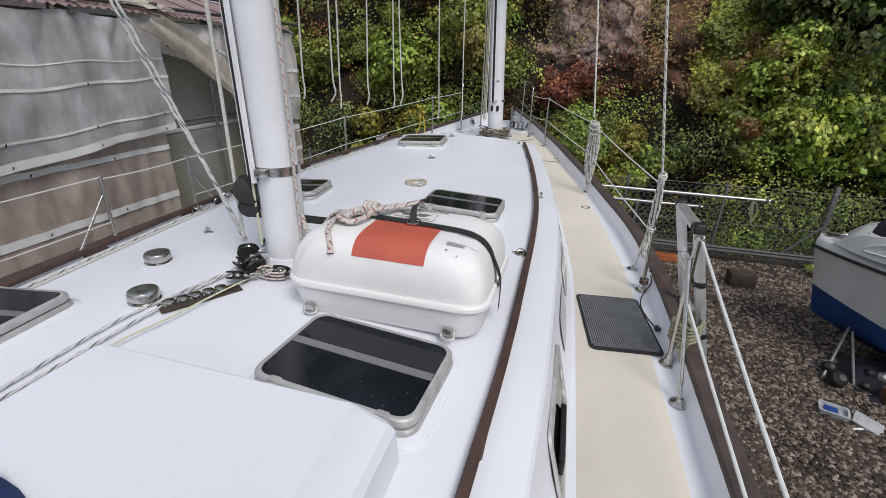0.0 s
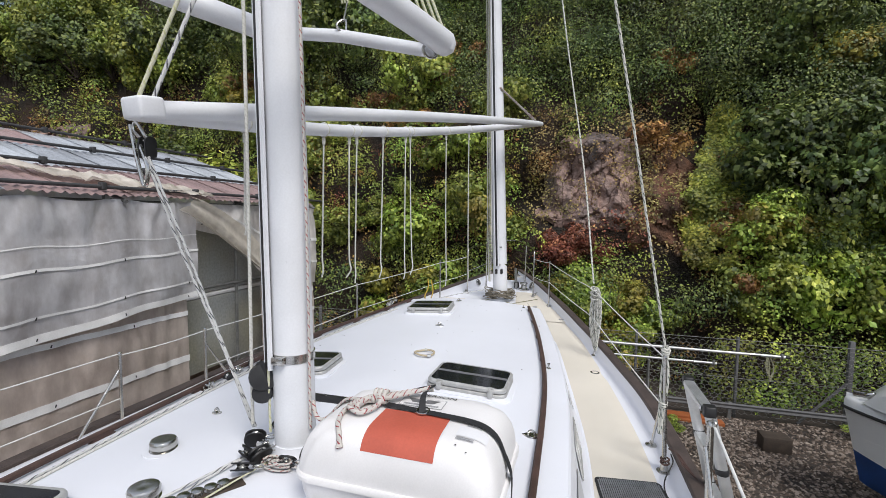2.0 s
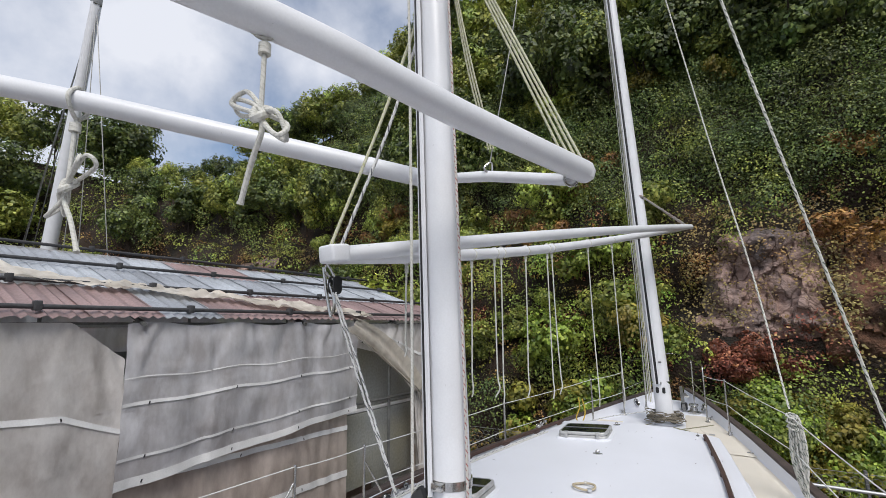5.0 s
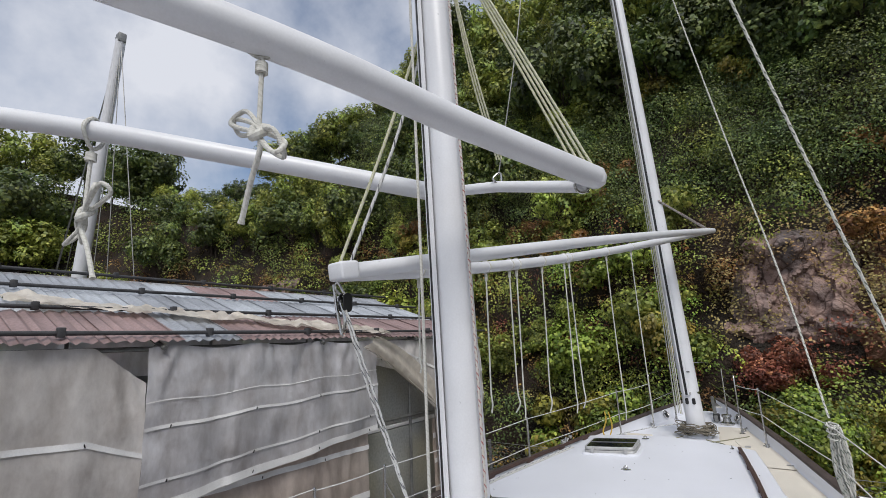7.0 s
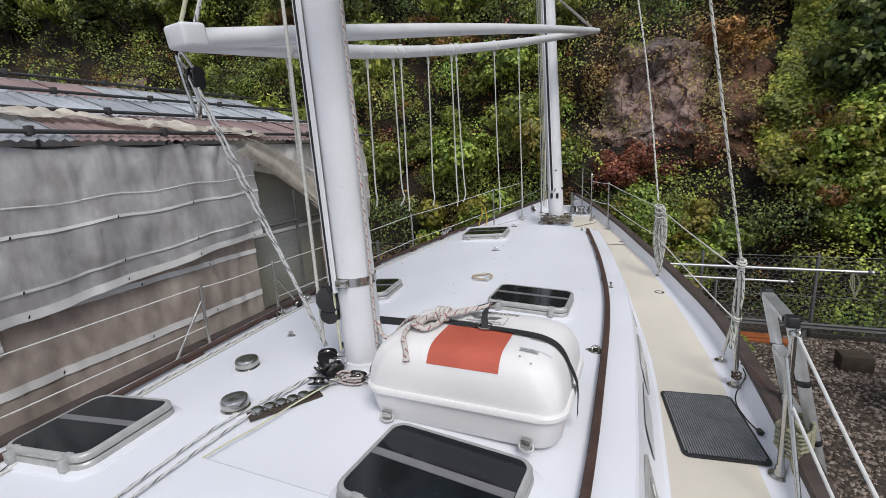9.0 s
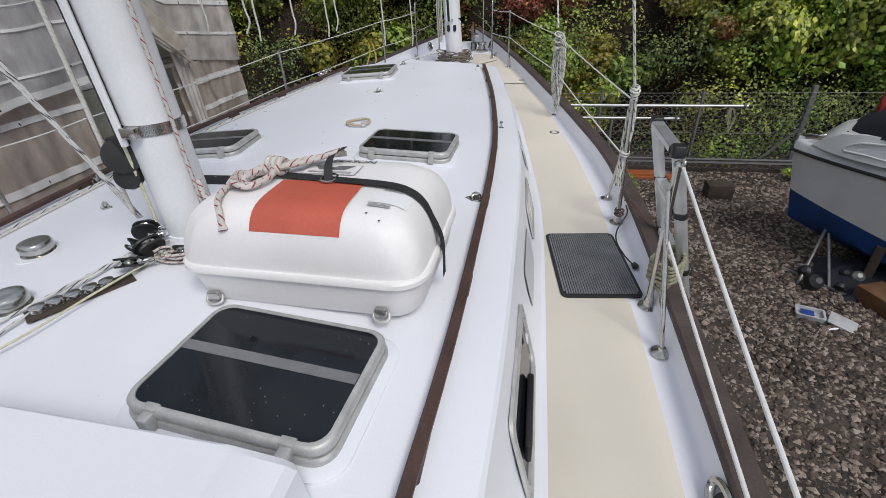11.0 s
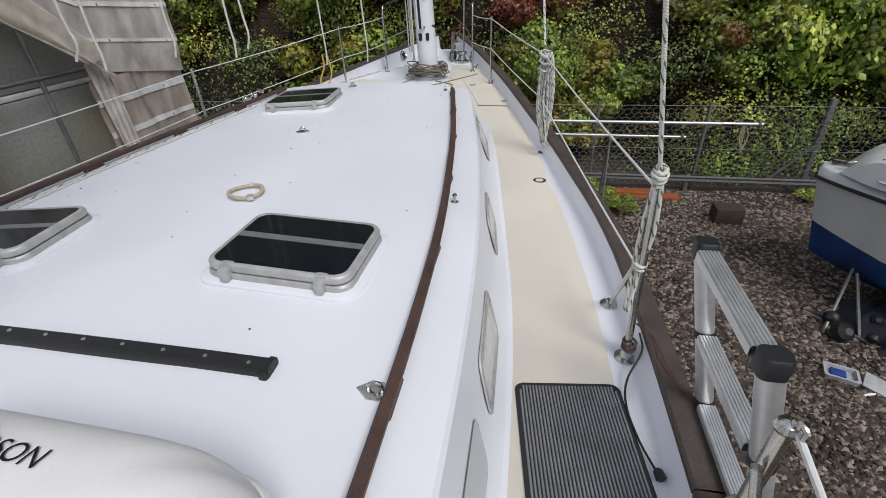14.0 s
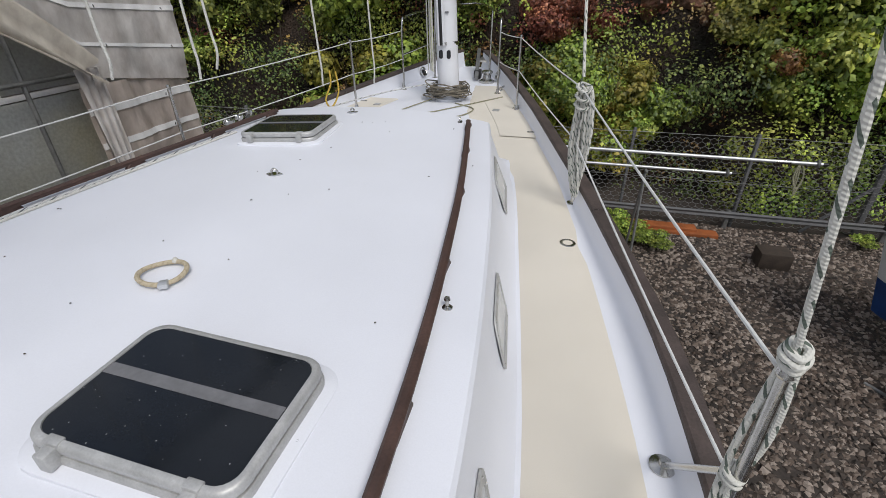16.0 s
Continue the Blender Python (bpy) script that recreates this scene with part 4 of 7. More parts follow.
for dx in (-0.045, 0.045):
    part("halyard_exit", stack([(rounded(-0.022, 0.022, -0.045, 0.045, 0.02), 0), (rounded(-0.022, 0.022, -0.045, 0.045, 0.02), 0.012)], Matrix.Translation((-1.195 + dx, 7.72 - 0.117, 0.69)) @ Matrix.Rotation(radians(90), 4, "X")), BLACK, fore)
part("maker_plate", box(-1.19, -1.15, 7.588, 7.594, 1.10, 1.12, 0.0), DARK_STRIP, fore)
part("band", lathe([(0.105, -0.025), (0.11, -0.025), (0.11, 0.025), (0.105, 0.025)], (-1.31, 7.705, 3.75), 28), STEEL, fore)

# ---- spars hung on the masts ----
def wishbone(name, port, star, r, label):
    boom = thing(name, port[0], label, "boom")
    for pts in (port, star):
        part("spar_tube", tube(curve(pts, 10), r, 24), MAST_PAINT, boom, "white padded boom tube beaded with rain")
    return boom


rear = wishbone("wishbone_boom", [(-1.80, 2.22, 2.71), (-2.6, 1.32, 2.90), (-3.47, 0.39, 3.09), (-4.6, -1.0, 3.2)], [(-0.655, 2.13, 2.50), (-0.93, 1.33, 2.575), (-1.24, 0.44, 2.68), (-2.1, -1.2, 2.9)], 0.062, "white padded wishbone boom swung out to port")
part("elbow", lathe([(0.02, -0.058), (0.05, -0.04), (0.062, 0.0), (0.05, 0.04), (0.02, 0.058)], (-0.652, 2.14, 2.498), 20), MAST_PAINT, rear)
part("cross_tube", tube([(-0.70, 2.16, 2.465), (-1.25, 2.17, 2.60), (-1.78, 2.22, 2.69)], 0.034, 16), MAST_PAINT, rear)
part("shackle", tube(curve([(-0.72, 2.13, 2.50), (-0.75, 2.10, 2.47), (-0.73, 2.12, 2.43), (-0.70, 2.16, 2.45)], 5, True), 0.008, 8, True), STEEL, rear)
part("shackle", tube(curve([(-1.22, 2.17, 2.60), (-1.25, 2.13, 2.64), (-1.22, 2.17, 2.68)], 5, True), 0.007, 8, True), STEEL, rear)

FA, FT = Vector((-1.86, 1.45, 2.07)), Vector((-0.655, 8.2, 3.28))
def along(t, out, dz=0.0):
    p = FA.lerp(FT, t)
    side = Vector((0.984, -0.176, 0.0))
    bow = math.sin(math.pi * min(1, max(0, t)) ** 0.85)
    return p + side * out * bow + Vector((0, 0, dz * bow))


front = wishbone("wishbone_boom", [along(t, -0.35, -0.09) for t in (0.0, 0.15, 0.35, 0.55, 0.75, 0.9, 1.0)], [along(t, 0.10, 0.02) for t in (0.0, 0.15, 0.35, 0.55, 0.75, 0.9, 1.0)], 0.047, "white padded wishbone boom reaching from the bow mast")
part("end_fitting", box(0.012, 0.145, -0.07, 0.045, -0.046, 0.05, 0.016, 3, m=Matrix.Translation(FA) @ pose(0, 0, 0, 8, 0, -8)), MAST_PAINT, front, "white moulded end fitting")
part("nose", tube(curve([along(0.93, 0.10, 0.02), FT, FT + Vector((0.05, 0.3, 0.05))], 4), [0.047] * 4 + [0.042] * 4 + [0.02], 16), MAST_PAINT, front)


# ---- ropes ----
def rope(name, pts, r, mat, label, category="rope", n=8, group="", sides=8, closed=False):
    return solo(name, tube(curve(pts, n, closed), r, sides, closed), mat, label, category, group)


def bundle(name, lines, r, mat, label, category="rope", n=8):
    bm = bmesh.new()
    for pts in lines:
        tube(curve(pts, n), r, 8, False, bm)
    return solo(name, bm, mat, label, category)


# loose cords dangling from the front boom
random.seed(4)
for t, drop, side, kink in ((0.104, 0.66, 1, 0.03), (0.225, 1.14, 1, 0.03), (0.277, 1.24, 1, 0.09), (0.294, 1.32, 1, 0.02), (0.359, 1.40, 1, 0.05), (0.422, 1.54, 1, 0.03), (0.436, 1.52, 1, 0.06), (0.557, 1.90, 1, 0.02), (0.646, 2.1, 1, 0.03)):
    top = along(t, -0.35, -0.09)
    dx = random.uniform(-0.03, 0.03)
    bm = tube(curve([top + Vector((0, 0, 0.054)), top + Vector((0.052, 0, 0.0)), top + Vector((0, 0, -0.054)), top + Vector((-0.052, 0, 0.0))], 6, True), 0.006, 8, True)
    tube(curve([top + Vector((0, 0, -0.06)), top + Vector((dx * 0.4, 0, -drop * 0.5)), top + Vector((dx, 0.01, -drop * 0.85)), top + Vector((dx + kink * 0.15, 0.015, -drop * 0.94)), top + Vector((dx - kink * 0.35, 0.02, -drop))], 8), 0.0065, 8, False, bm)
    tube([top + Vector((0, 0, -0.06)), top + Vector((0, 0, -0.11))], 0.013, 8, False, bm)
    solo("dangling_cord", bm, CORD, "white cord knotted to the boom, hanging loose", "cord", "cords hanging from the boom")

# sheet from the boom end to the deck by the mast
blk = thing("sheet_block", FA + Vector((0.02, 0, -0.2)), "black triple sheet block shackled to the boom end", "pulley block")
for dx in (-0.018, 0.018):
    part("cheek", stack([(rounded(-0.03, 0.03, -0.05, 0.05, 0.028), -0.004), (rounded(-0.03, 0.03, -0.05, 0.05, 0.028), 0.004)], Matrix.Translation(FA + Vector((0.04 + dx, 0.02, -0.16))) @ Matrix.Rotation(radians(90), 4, "Y") @ Matrix.Rotation(radians(90), 4, "Z")), BLACK, blk)
part("shackle", tube(curve([FA + Vector((0.0, 0, -0.05)), FA + Vector((0.05, 0, -0.11)), FA + Vector((0.04, 0.02, -0.14)), FA + Vector((-0.01, 0, -0.09))], 5, True), 0.007, 8, True), STEEL, blk)
part("hook", tube(curve([FA + Vector((-0.03, 0, -0.06)), FA + Vector((0.0, 0, -0.20)), FA + Vector((0.04, 0.0, -0.33)), FA + Vector((0.06, 0.0, -0.25)), FA + Vector((0.02, 0, -0.15))], 6), 0.009, 8), STEEL, blk, "steel snap hook")
foot = Vector((-1.475, 1.70, 0.58))
bm = bmesh.new()
for k, (o, q) in enumerate(((0.0, 0.0), (0.010, 0.006))):
    a, b = FA + Vector((0.05 + o, q, -0.2)), foot + Vector((o, q, 0))
    tube(curve([a, a.lerp(b, 0.35) + Vector((0.008 * (k - 1), 0.006 * k, 0)), a.lerp(b, 0.7) - Vector((0.008 * (k - 1), 0, 0)), b], 10), 0.0062, 8, False, bm)
solo("boom_sheet", bm, ROPE_BLACK, "white black-flecked sheet between boom end and deck block", "rope")
rope("halyard", [(-1.445, 1.66, 0.62), (-1.44, 1.64, 2.4), (-1.50, 1.66, 5.5), (-1.55, 1.66, 9.4)], 0.008, CORD, "white halyard beside the mast amidships")
rope("halyard", [(-1.335, 1.645, 0.60), (-1.36, 1.635, 2.0), (-1.43, 1.635, 5.5), (-1.53, 1.66, 9.4)], 0.006, ROPE_YELLOW, "yellow halyard along the mast amidships")
rope("halyard", [(-1.155, 1.70, 0.62), (-1.17, 1.685, 2.0), (-1.27, 1.67, 5.5), (-1.46, 1.66, 9.4)], 0.007, ROPE_RED, "red-flecked halyard along the mast amidships")
for dx, dy, mat in ((-0.19, 0.0, CORD), (-0.16, -0.05, ROPE_YELLOW), (-0.225, 0.02, CORD), (-0.13, -0.10, CORD)):
    rope("halyard", [(-1.2 + dx, 7.70 + dy, 0.50), (-1.26 + dx * 0.9, 7.68 + dy, 3.0), (-1.6 + dx * 0.3, 7.65, 11.2)], 0.007, mat, "halyard running up the bow mast")
# lifts on the booms
for k, (dx, dy) in enumerate(((0.0, 0.0), (0.05, 0.03))):
    rope("boom_lift", [FA + Vector((0.02 + dx, dy, 0.055)), FA.lerp(Vector((-1.40, 1.82, 3.75)), 0.5) + Vector((dx, dy, 0)), (-1.40 + dx * 0.5, 1.82, 3.85)], 0.009, ROPE_YELLOW if k == 0 else ROPE_BLACK, "boom lift from the boom end up to the mast")
bm = bmesh.new()
for dx in (-0.03, 0.0, 0.03, 0.055):
    tube(curve([(-0.70 + dx, 2.10, 2.55), (-0.98 + dx * 0.7, 2.0, 3.30), (-1.32 + dx * 0.3, 1.85, 4.2)], 6), 0.007, 8, False, bm)
solo("choker_line", bm, ROPE_YELLOW, "cream multi-part line from the boom elbow up to the mast", "rope")
bm = bmesh.new()
for dx in (-0.016, 0.0, 0.016):
    tube(curve([(-1.21 + dx, 2.15, 2.76), (-1.27 + dx, 2.0, 3.3), (-1.34, 1.86, 4.1)], 6), 0.006, 8, False, bm)
solo("choker_line", bm, ROPE_YELLOW, "cream multi-part line from the cross tube up to the mast", "rope")
rope("wire_stay", [(-1.23, 2.17, 2.68), (-1.10, 2.3, 3.6), (-1.02, 2.4, 4.4)], 0.004, GALV, "thin wire from the cross tube", "wire")
bm = bmesh.new()
for dx in (-0.02, 0.0, 0.02):
    tube([FT + Vector((-0.05 + dx, -0.05, 0.05)), Vector((-1.24 + dx * 0.5, 7.60, 3.78))], 0.007, 8, False, bm)
solo("choker_line", bm, ROPE_RED, "faded multi-part line from the boom nose to the bow mast", "rope")

# bow-knotted cords on the rear boom
def hitched(p, down, flip=1, big=1.0):
    p = Vector(p)
    bm = tube(curve([p + Vector((0, 0, 0.065)), p + Vector((0.05 * flip, 0.05, 0)), p + Vector((0, 0, -0.066)), p + Vector((-0.05 * flip, -0.05, 0))], 6, True), 0.008, 8, True)
    tube([p + Vector((0, 0, -0.06)), p + Vector((0, 0, -down))], 0.008, 8, False, bm)
    tube([p + Vector((0, 0, -0.085)), p + Vector((0, 0, -0.12))], 0.02, 10, False, bm)
    k = p + Vector((0, 0, -down))
    tube(curve([k + Vector((-0.02, 0, 0.02)), k + Vector((0.02, 0.02, 0.01)), k + Vector((0.018, -0.015, -0.02)), k + Vector((-0.02, -0.01, -0.015))], 6, True), 0.014, 8, True, bm)
    for a, b in (((-0.16, 0.03, 0.05), (-0.15, 0.0, 0.09)), ((0.09, 0.03, -0.05), (0.12, -0.02, -0.11)), ((-0.13, -0.02, 0.06), (-0.09, 0, 0.1)), ((0.08, 0.0, -0.02), (0.09, 0.03, -0.1))):
        tube(curve([k, k + Vector((a[0] * flip, a[1], a[2])), k + Vector((b[0] * flip, b[1], b[2])), k + Vector((b[0] * 0.3 * flip, 0, b[2] * 0.5))], 7, True), 0.008, 8, True, bm)
    tube(curve([k, k + Vector((0.01 * flip, 0, -0.06)), k + Vector((-0.05 * flip, 0.01, -0.15)), k + Vector((-0.11 * flip, 0.02, -0.27))], 8), [0.009] * 24 + [0.012], 8, False, bm)
    for v in bm.verts:
        v.co = p + (v.co - p) * big
    solo("hitched_cord", bm, CORD, "thick white cord tied in a bow under the boom", "cord", "cords hanging from the boom")


hitched((-1.20, 0.555, 2.665), 0.32)
hitched((-3.22, 0.69, 3.03), 0.34, -1, 1.5)

# halyards tied off to the starboard stanchions
tb, ta = tops["B"], tops["A"]
rope("tied_halyard", [tb + Vector((0.0, 0.0, 0.03)), (0.31, 2.82, 2.3), (-0.03, 2.62, 4.1), (-0.75, 2.2, 8.2)], 0.0075, ROPE_GREEN, "white green-flecked halyard tied off to a stanchion")
bm = bmesh.new()
for i, (dx, dy) in enumerate(((0.004, 0.0), (-0.008, 0.007), (0.008, -0.009))):
    tube(curve([tb + Vector((dx, dy, 0.02)), tb + Vector((dx * 2.2, dy * 1.5, -0.16)), tb + Vector((dx * 1.2 - 0.01, dy, -0.34)), tb + Vector((-0.02 + dx * 0.5, dy * 0.5 - 0.03, -0.5))], 8), 0.008, 8, False, bm)
for z, r_ in ((0.055, 0.017), (0.040, 0.022), (0.024, 0.018), (-0.30, 0.019), (-0.315, 0.019)):
    tube(curve([tb + Vector((r_, 0, z)), tb + Vector((0, r_, z + 0.010)), tb + Vector((-r_, 0, z)), tb + Vector((0, -r_, z - 0.010))], 6, True), 0.0080, 8, True, bm)
solo("lashing", bm, ROPE_GREEN, "white green-flecked rope lashed round a stanchion", "rope")
rope("tied_halyard", [ta + Vector((0.0, 0.0, 0.05)), (0.10, 5.75, 2.3), (-0.17, 6.35, 4.1), (-0.75, 7.2, 8.2)], 0.009, ROPE_GREEN, "white green-flecked halyard tied off to a forward stanchion")
bm = bmesh.new()
random.seed(11)
for i in range(7):
    u = random.uniform(-0.03, 0.03)
    v = random.uniform(-0.04, 0.04)
    l = random.uniform(0.46, 0.68)
    c = ta + Vector((0.03, -0.05, -0.02))
    tube(curve([c + Vector((u, v, 0.02)), c + Vector((u + 0.035, v - 0.03, -l * 0.4)), c + Vector((u * 0.5 + 0.02, v - 0.02, -l)), c + Vector((u - 0.03, v + 0.03, -l * 0.55))], 8, True), 0.009, 8, True, bm)
for z in (0.0, -0.05, -0.10):
    tube(curve([ta + Vector((0.05, -0.05, z)), ta + Vector((0.0, 0.03, z + 0.01)), ta + Vector((-0.03, -0.04, z)), ta + Vector((0.02, -0.10, z - 0.02))], 6, True), 0.010, 8, True, bm)
tube(curve([ta + Vector((0.04, -0.06, -0.4)), ta + Vector((0.06, -0.08, -0.5)), ta + Vector((0.045, -0.09, -0.6))], 6), 0.009, 8, False, bm)
solo("rope_hank", bm, ROPE_GREEN, "coiled white rope hung on a forward stanchion", "rope")

# running lines over the roof
def on_roof(pts, lift=0.006):
    return [(x, y, roof_at(x, y) + lift) for x, y in pts]


rope("control_line", on_roof([(-1.44, 1.64), (-1.545, 1.30), (-1.60, 1.07), (-1.606, 0.66), (-1.61, 0.1), (-1.60, -0.28)], 0.010), 0.006, ROPE_BLACK, "white black-flecked line led aft over the roof")
rope("control_line", on_roof([(-1.43, 1.65), (-1.50, 1.33), (-1.53, 1.05), (-1.545, 0.75), (-1.56, 0.3), (-1.56, -0.28)], 0.012), 0.006, ROPE_BLACK, "white black-flecked line led aft over the roof")
rope("control_line", on_roof([(-1.30, 1.58), (-1.365, 1.33), (-1.405, 1.14), (-1.455, 0.967), (-1.48, 0.7), (-1.48, -0.28)], 0.022), 0.004, ROPE_YELLOW, "yellow line led through the organiser")
for o in (0.0, 0.028):
    rope("control_line", [(CX - rail_w(y) + 0.075 + o, y, roof_at(CX - rail_w(y) + 0.08, y) + 0.008) for y in (0.2, 0.9, 1.6, 2.3, 3.0, 3.7, 4.4, 4.9)], 0.007, CORD if o else ROPE_BLACK, "pale line lying along the port handrail")

# blocks and coils round the mast foot
def block(x, y, z, turn=0.0, tilt=0.0, s=1.0, mat=BLACK):
    b = thing("pulley_block", (x, y, z), "small pulley block with a steel sheave beside the running lines", "pulley block", "blocks for the running lines")
    m = pose(x, y, z, tilt, 0, turn)
    for d in (-0.014, 0.014):
        part("cheek", stack([(rounded(-0.034 * s, 0.034 * s, -0.026 * s, 0.026 * s, 0.024 * s), -0.0035), (rounded(-0.032 * s, 0.032 * s, -0.024 * s, 0.024 * s, 0.022 * s), 0.0035)], m @ Matrix.Translation((0, d, 0)) @ Matrix.Rotation(radians(90), 4, "X")), mat, b)
    part("sheave", lathe([(0.021 * s, -0.010), (0.015 * s, 0), (0.021 * s, 0.010)], (0, 0, 0), 14, m @ Matrix.Rotation(radians(90), 4, "X")), STEEL, b)
    part("shackle", tube([m @ Vector(p) for p in curve([(0.03 * s, 0, 0), (0.05 * s, 0.008, 0.006), (0.062 * s, 0, 0), (0.05 * s, -0.008, -0.006)], 5, True)], 0.004, 6, True), STEEL, b)


zb = roof_at(-1.4, 1.65)
block(-1.465, 1.70, zb + 0.05, 30, 10, 1.5)
block(-1.43, 1.60, zb + 0.035, -30, 50, 1.3)
block(-1.20, 1.575, zb + 0.04, 10, 40, 1.2)
block(-1.405, 1.68, zb + 0.035, -20, 0, 0.9, STEEL)
block(-1.335, 1.57, zb + 0.055, 70, 25, 1.6)
block(-1.365, 1.49, zb + 0.035, 20, 60, 1.5)
block(-1.125, 1.64, zb + 0.07, 90, 15, 1.5)
block(-1.28, 1.57, zb + 0.03, 45, 70, 0.8, STEEL)
block(-1.45, 1.84, zb + 0.05, 100, 20, 1.0)
m = pose(-1.375, 1.655, 0.86)
big = thing("winch_jammer", (-1.42, 1.66, 0.86), "black ratchet block lashed to the mast", "pulley block")
part("cheek", lathe([(0.02, -0.03), (0.062, -0.026), (0.068, 0.0), (0.062, 0.026), (0.02, 0.03)], (0, 0, 0), 24, m @ pose(0, 0, 0, 78, 0, 35)), BLACK, big)
part("cheek", lathe([(0.02, -0.02), (0.045, -0.02), (0.05, 0.0), (0.045, 0.02), (0.02, 0.02)], (0, 0, 0), 20, m @ pose(0.0, -0.01, -0.075, 78, 0, 20)), BLACK, big)
part("bracket", box(-0.03, 0.03, -0.02, 0.02, -0.10, 0.07, 0.008, m=m), BLACK, big)
part("shackle", tube([m @ Vector(p) for p in curve([(0.03, 0.02, 0.07), (0.06, 0.03, 0.09), (0.07, 0.02, 0.05)], 5, True)], 0.006, 8, True), STEEL, big)
random.seed(21)
pts = []
for i in range(6):
    a, r = random.uniform(0, 6.28), random.uniform(0.03, 0.06)
    c = Vector((-1.28 + random.uniform(-0.06, 0.08), 1.575 + random.uniform(-0.02, 0.02), zb + 0.008 + 0.007 * i))
    pts += [c + Vector((r * 1.5 * math.cos(a + t), 0.7 * r * math.sin(a + t), random.uniform(0, 0.008))) for t in (0, 1.26, 2.5, 3.77, 5.03)]
rope("line_coil", pts, 0.005, ROPE_RED, "small red-flecked coil of line at the mast foot", n=6)
bm = bmesh.new()
random.seed(31)
for i in range(24):
    a, r = random.uniform(0, 6.28), random.uniform(0.14, 0.27)
    c = Vector((-1.18, 7.66, deck_z(7.7) + 0.02 + 0.005 * i))
    tube(curve([c + Vector((r * math.cos(a + t) + random.uniform(-0.03, 0.03), r * math.sin(a + t) * 0.8, random.uniform(0, 0.07))) for t in (0, 0.9, 1.8, 2.7, 3.6, 4.5, 5.4)], 6), 0.007, 6, False, bm)
solo("halyard_tangle", bm, rope_look("grey_brown_line", (0.24, 0.21, 0.16), (0.10, 0.09, 0.07), 0.4, 0.04), "tangle of weathered halyard tails round the bow mast foot", "rope", kind="stuff")
rope("loose_line", [(-1.05, 7.5, deck_z(7.5) + 0.012), (-0.8, 7.3, deck_z(7.3) + 0.014), (-0.95, 7.0, deck_z(7.0) + 0.014), (-1.3, 7.05, deck_z(7) + 0.014), (-1.15, 7.2, deck_z(7.2) + 0.014), (-0.75, 7.62, deck_z(7.6) + 0.014), (-0.55, 7.85, deck_z(7.8) + 0.012)], 0.007, ROPE_OLIVE, "weathered line lying on the foredeck")
rope("loose_line", [(-1.35, 7.6, deck_z(7.6) + 0.02), (-1.7, 6.9, deck_z(6.9) + 0.014), (-1.95, 6.3, deck_z(6.3) + 0.014)], 0.006, ROPE_OLIVE, "weathered line lying on the foredeck")
rope("port_line", [(-1.35, 7.72, 0.36), (-1.8, 7.2, 0.33), (-2.15, 6.5, 0.30), (-2.22, 5.6, 0.34), (-2.16, 4.95, roof_at(-2.16, 4.95) + 0.02)], 0.008, ROPE_BLACK, "flecked line led from the bow mast to the port side")
rope("yellow_tie", [(-2.20, 6.75, 0.62), (-2.17, 6.68, 0.50), (-2.20, 6.6, 0.36), (-2.12, 6.55, 0.30), (-2.1, 6.7, 0.42), (-2.16, 6.8, 0.60)], 0.009, ROPE_YELLOW_DEEP, "yellow line tied to the port lifeline")
for k, (x, y) in enumerate(((-2.16, 5.05), (-2.18, 5.2), (-2.2, 5.36))):
    block(x, y, roof_at(-2.1, 5.0) + 0.03, 80 + 20 * k, 20, 0.9, STEEL)
for k, (x, y) in enumerate(((-2.28, 2.45), (-2.30, 2.58), (-2.31, 2.72), (-2.29, 2.30))):
    block(x, y, roof_at(-2.25, y) + 0.03, 90 + 15 * k, 15, 0.9, STEEL if k % 2 else BLACK)

for k, (dx, dy, dz, tn) in enumerate(((-0.19, -0.05, 0.09, 20), (-0.11, -0.17, 0.07, 60), (0.02, -0.20, 0.09, 90), (0.13, -0.15, 0.07, 130), (0.20, -0.04, 0.10, 170))):
    block(-1.18 + dx, 7.72 + dy, deck_z(7.7) + dz, tn, 15, 1.25, BLACK if k % 2 else STEEL)

# ring of webbing on the roof
rg = thing("strop_ring", (-1.11, 3.28, roof_at(-1.11, 3.28)), "beige cord ring lying on the roof", "rope ring")
zr = roof_at(-1.11, 3.28) + 0.012
part("ring", tube([(-1.11 + 0.078 * math.cos(a), 3.28 + 0.072 * math.sin(a), zr + 0.004 + 0.004 * math.sin(2 * a)) for a in [6.28319 * i / 32 for i in range(32)]], 0.0085, 8, True), rope_look("beige_cord", (0.55, 0.47, 0.33), (0.45, 0.38, 0.26), 0.4, 0.02), rg)
part("clip", box(-0.016, 0.016, -0.018, 0.018, -0.008, 0.012, 0.006, m=pose(-1.055, 3.222, zr, 0, 0, 30)), ALLOY, rg, "grey metal clip")
part("knot", lathe([(0.006, -0.01), (0.013, 0.0), (0.006, 0.012)], (-1.12, 3.352, zr + 0.006), 10), CORD, rg)

# specks of grit and leaf litter on the deck
random.seed(61)
for i in range(26):
    x, y = random.uniform(-2.1, -0.25), random.uniform(2.0, 5.4)
    g_ = random.uniform(0.003, 0.007)
    solo("leaf_scrap", lathe([(g_ * 0.6, 0.0), (g_, 0.001), (g_ * 0.7, 0.003)], (0, 0, 0), 6, pose(x, y, roof_at(x, y) + 0.0012, 0, 0, random.uniform(0, 180)) @ Matrix.Diagonal((1.0, random.uniform(0.4, 0.9), 1.0, 1.0))), random.choice([BARK, RUST, DARK_STRIP]), "tiny brown leaf scrap lying on the white roof", "leaf litter", "litter on the roof")

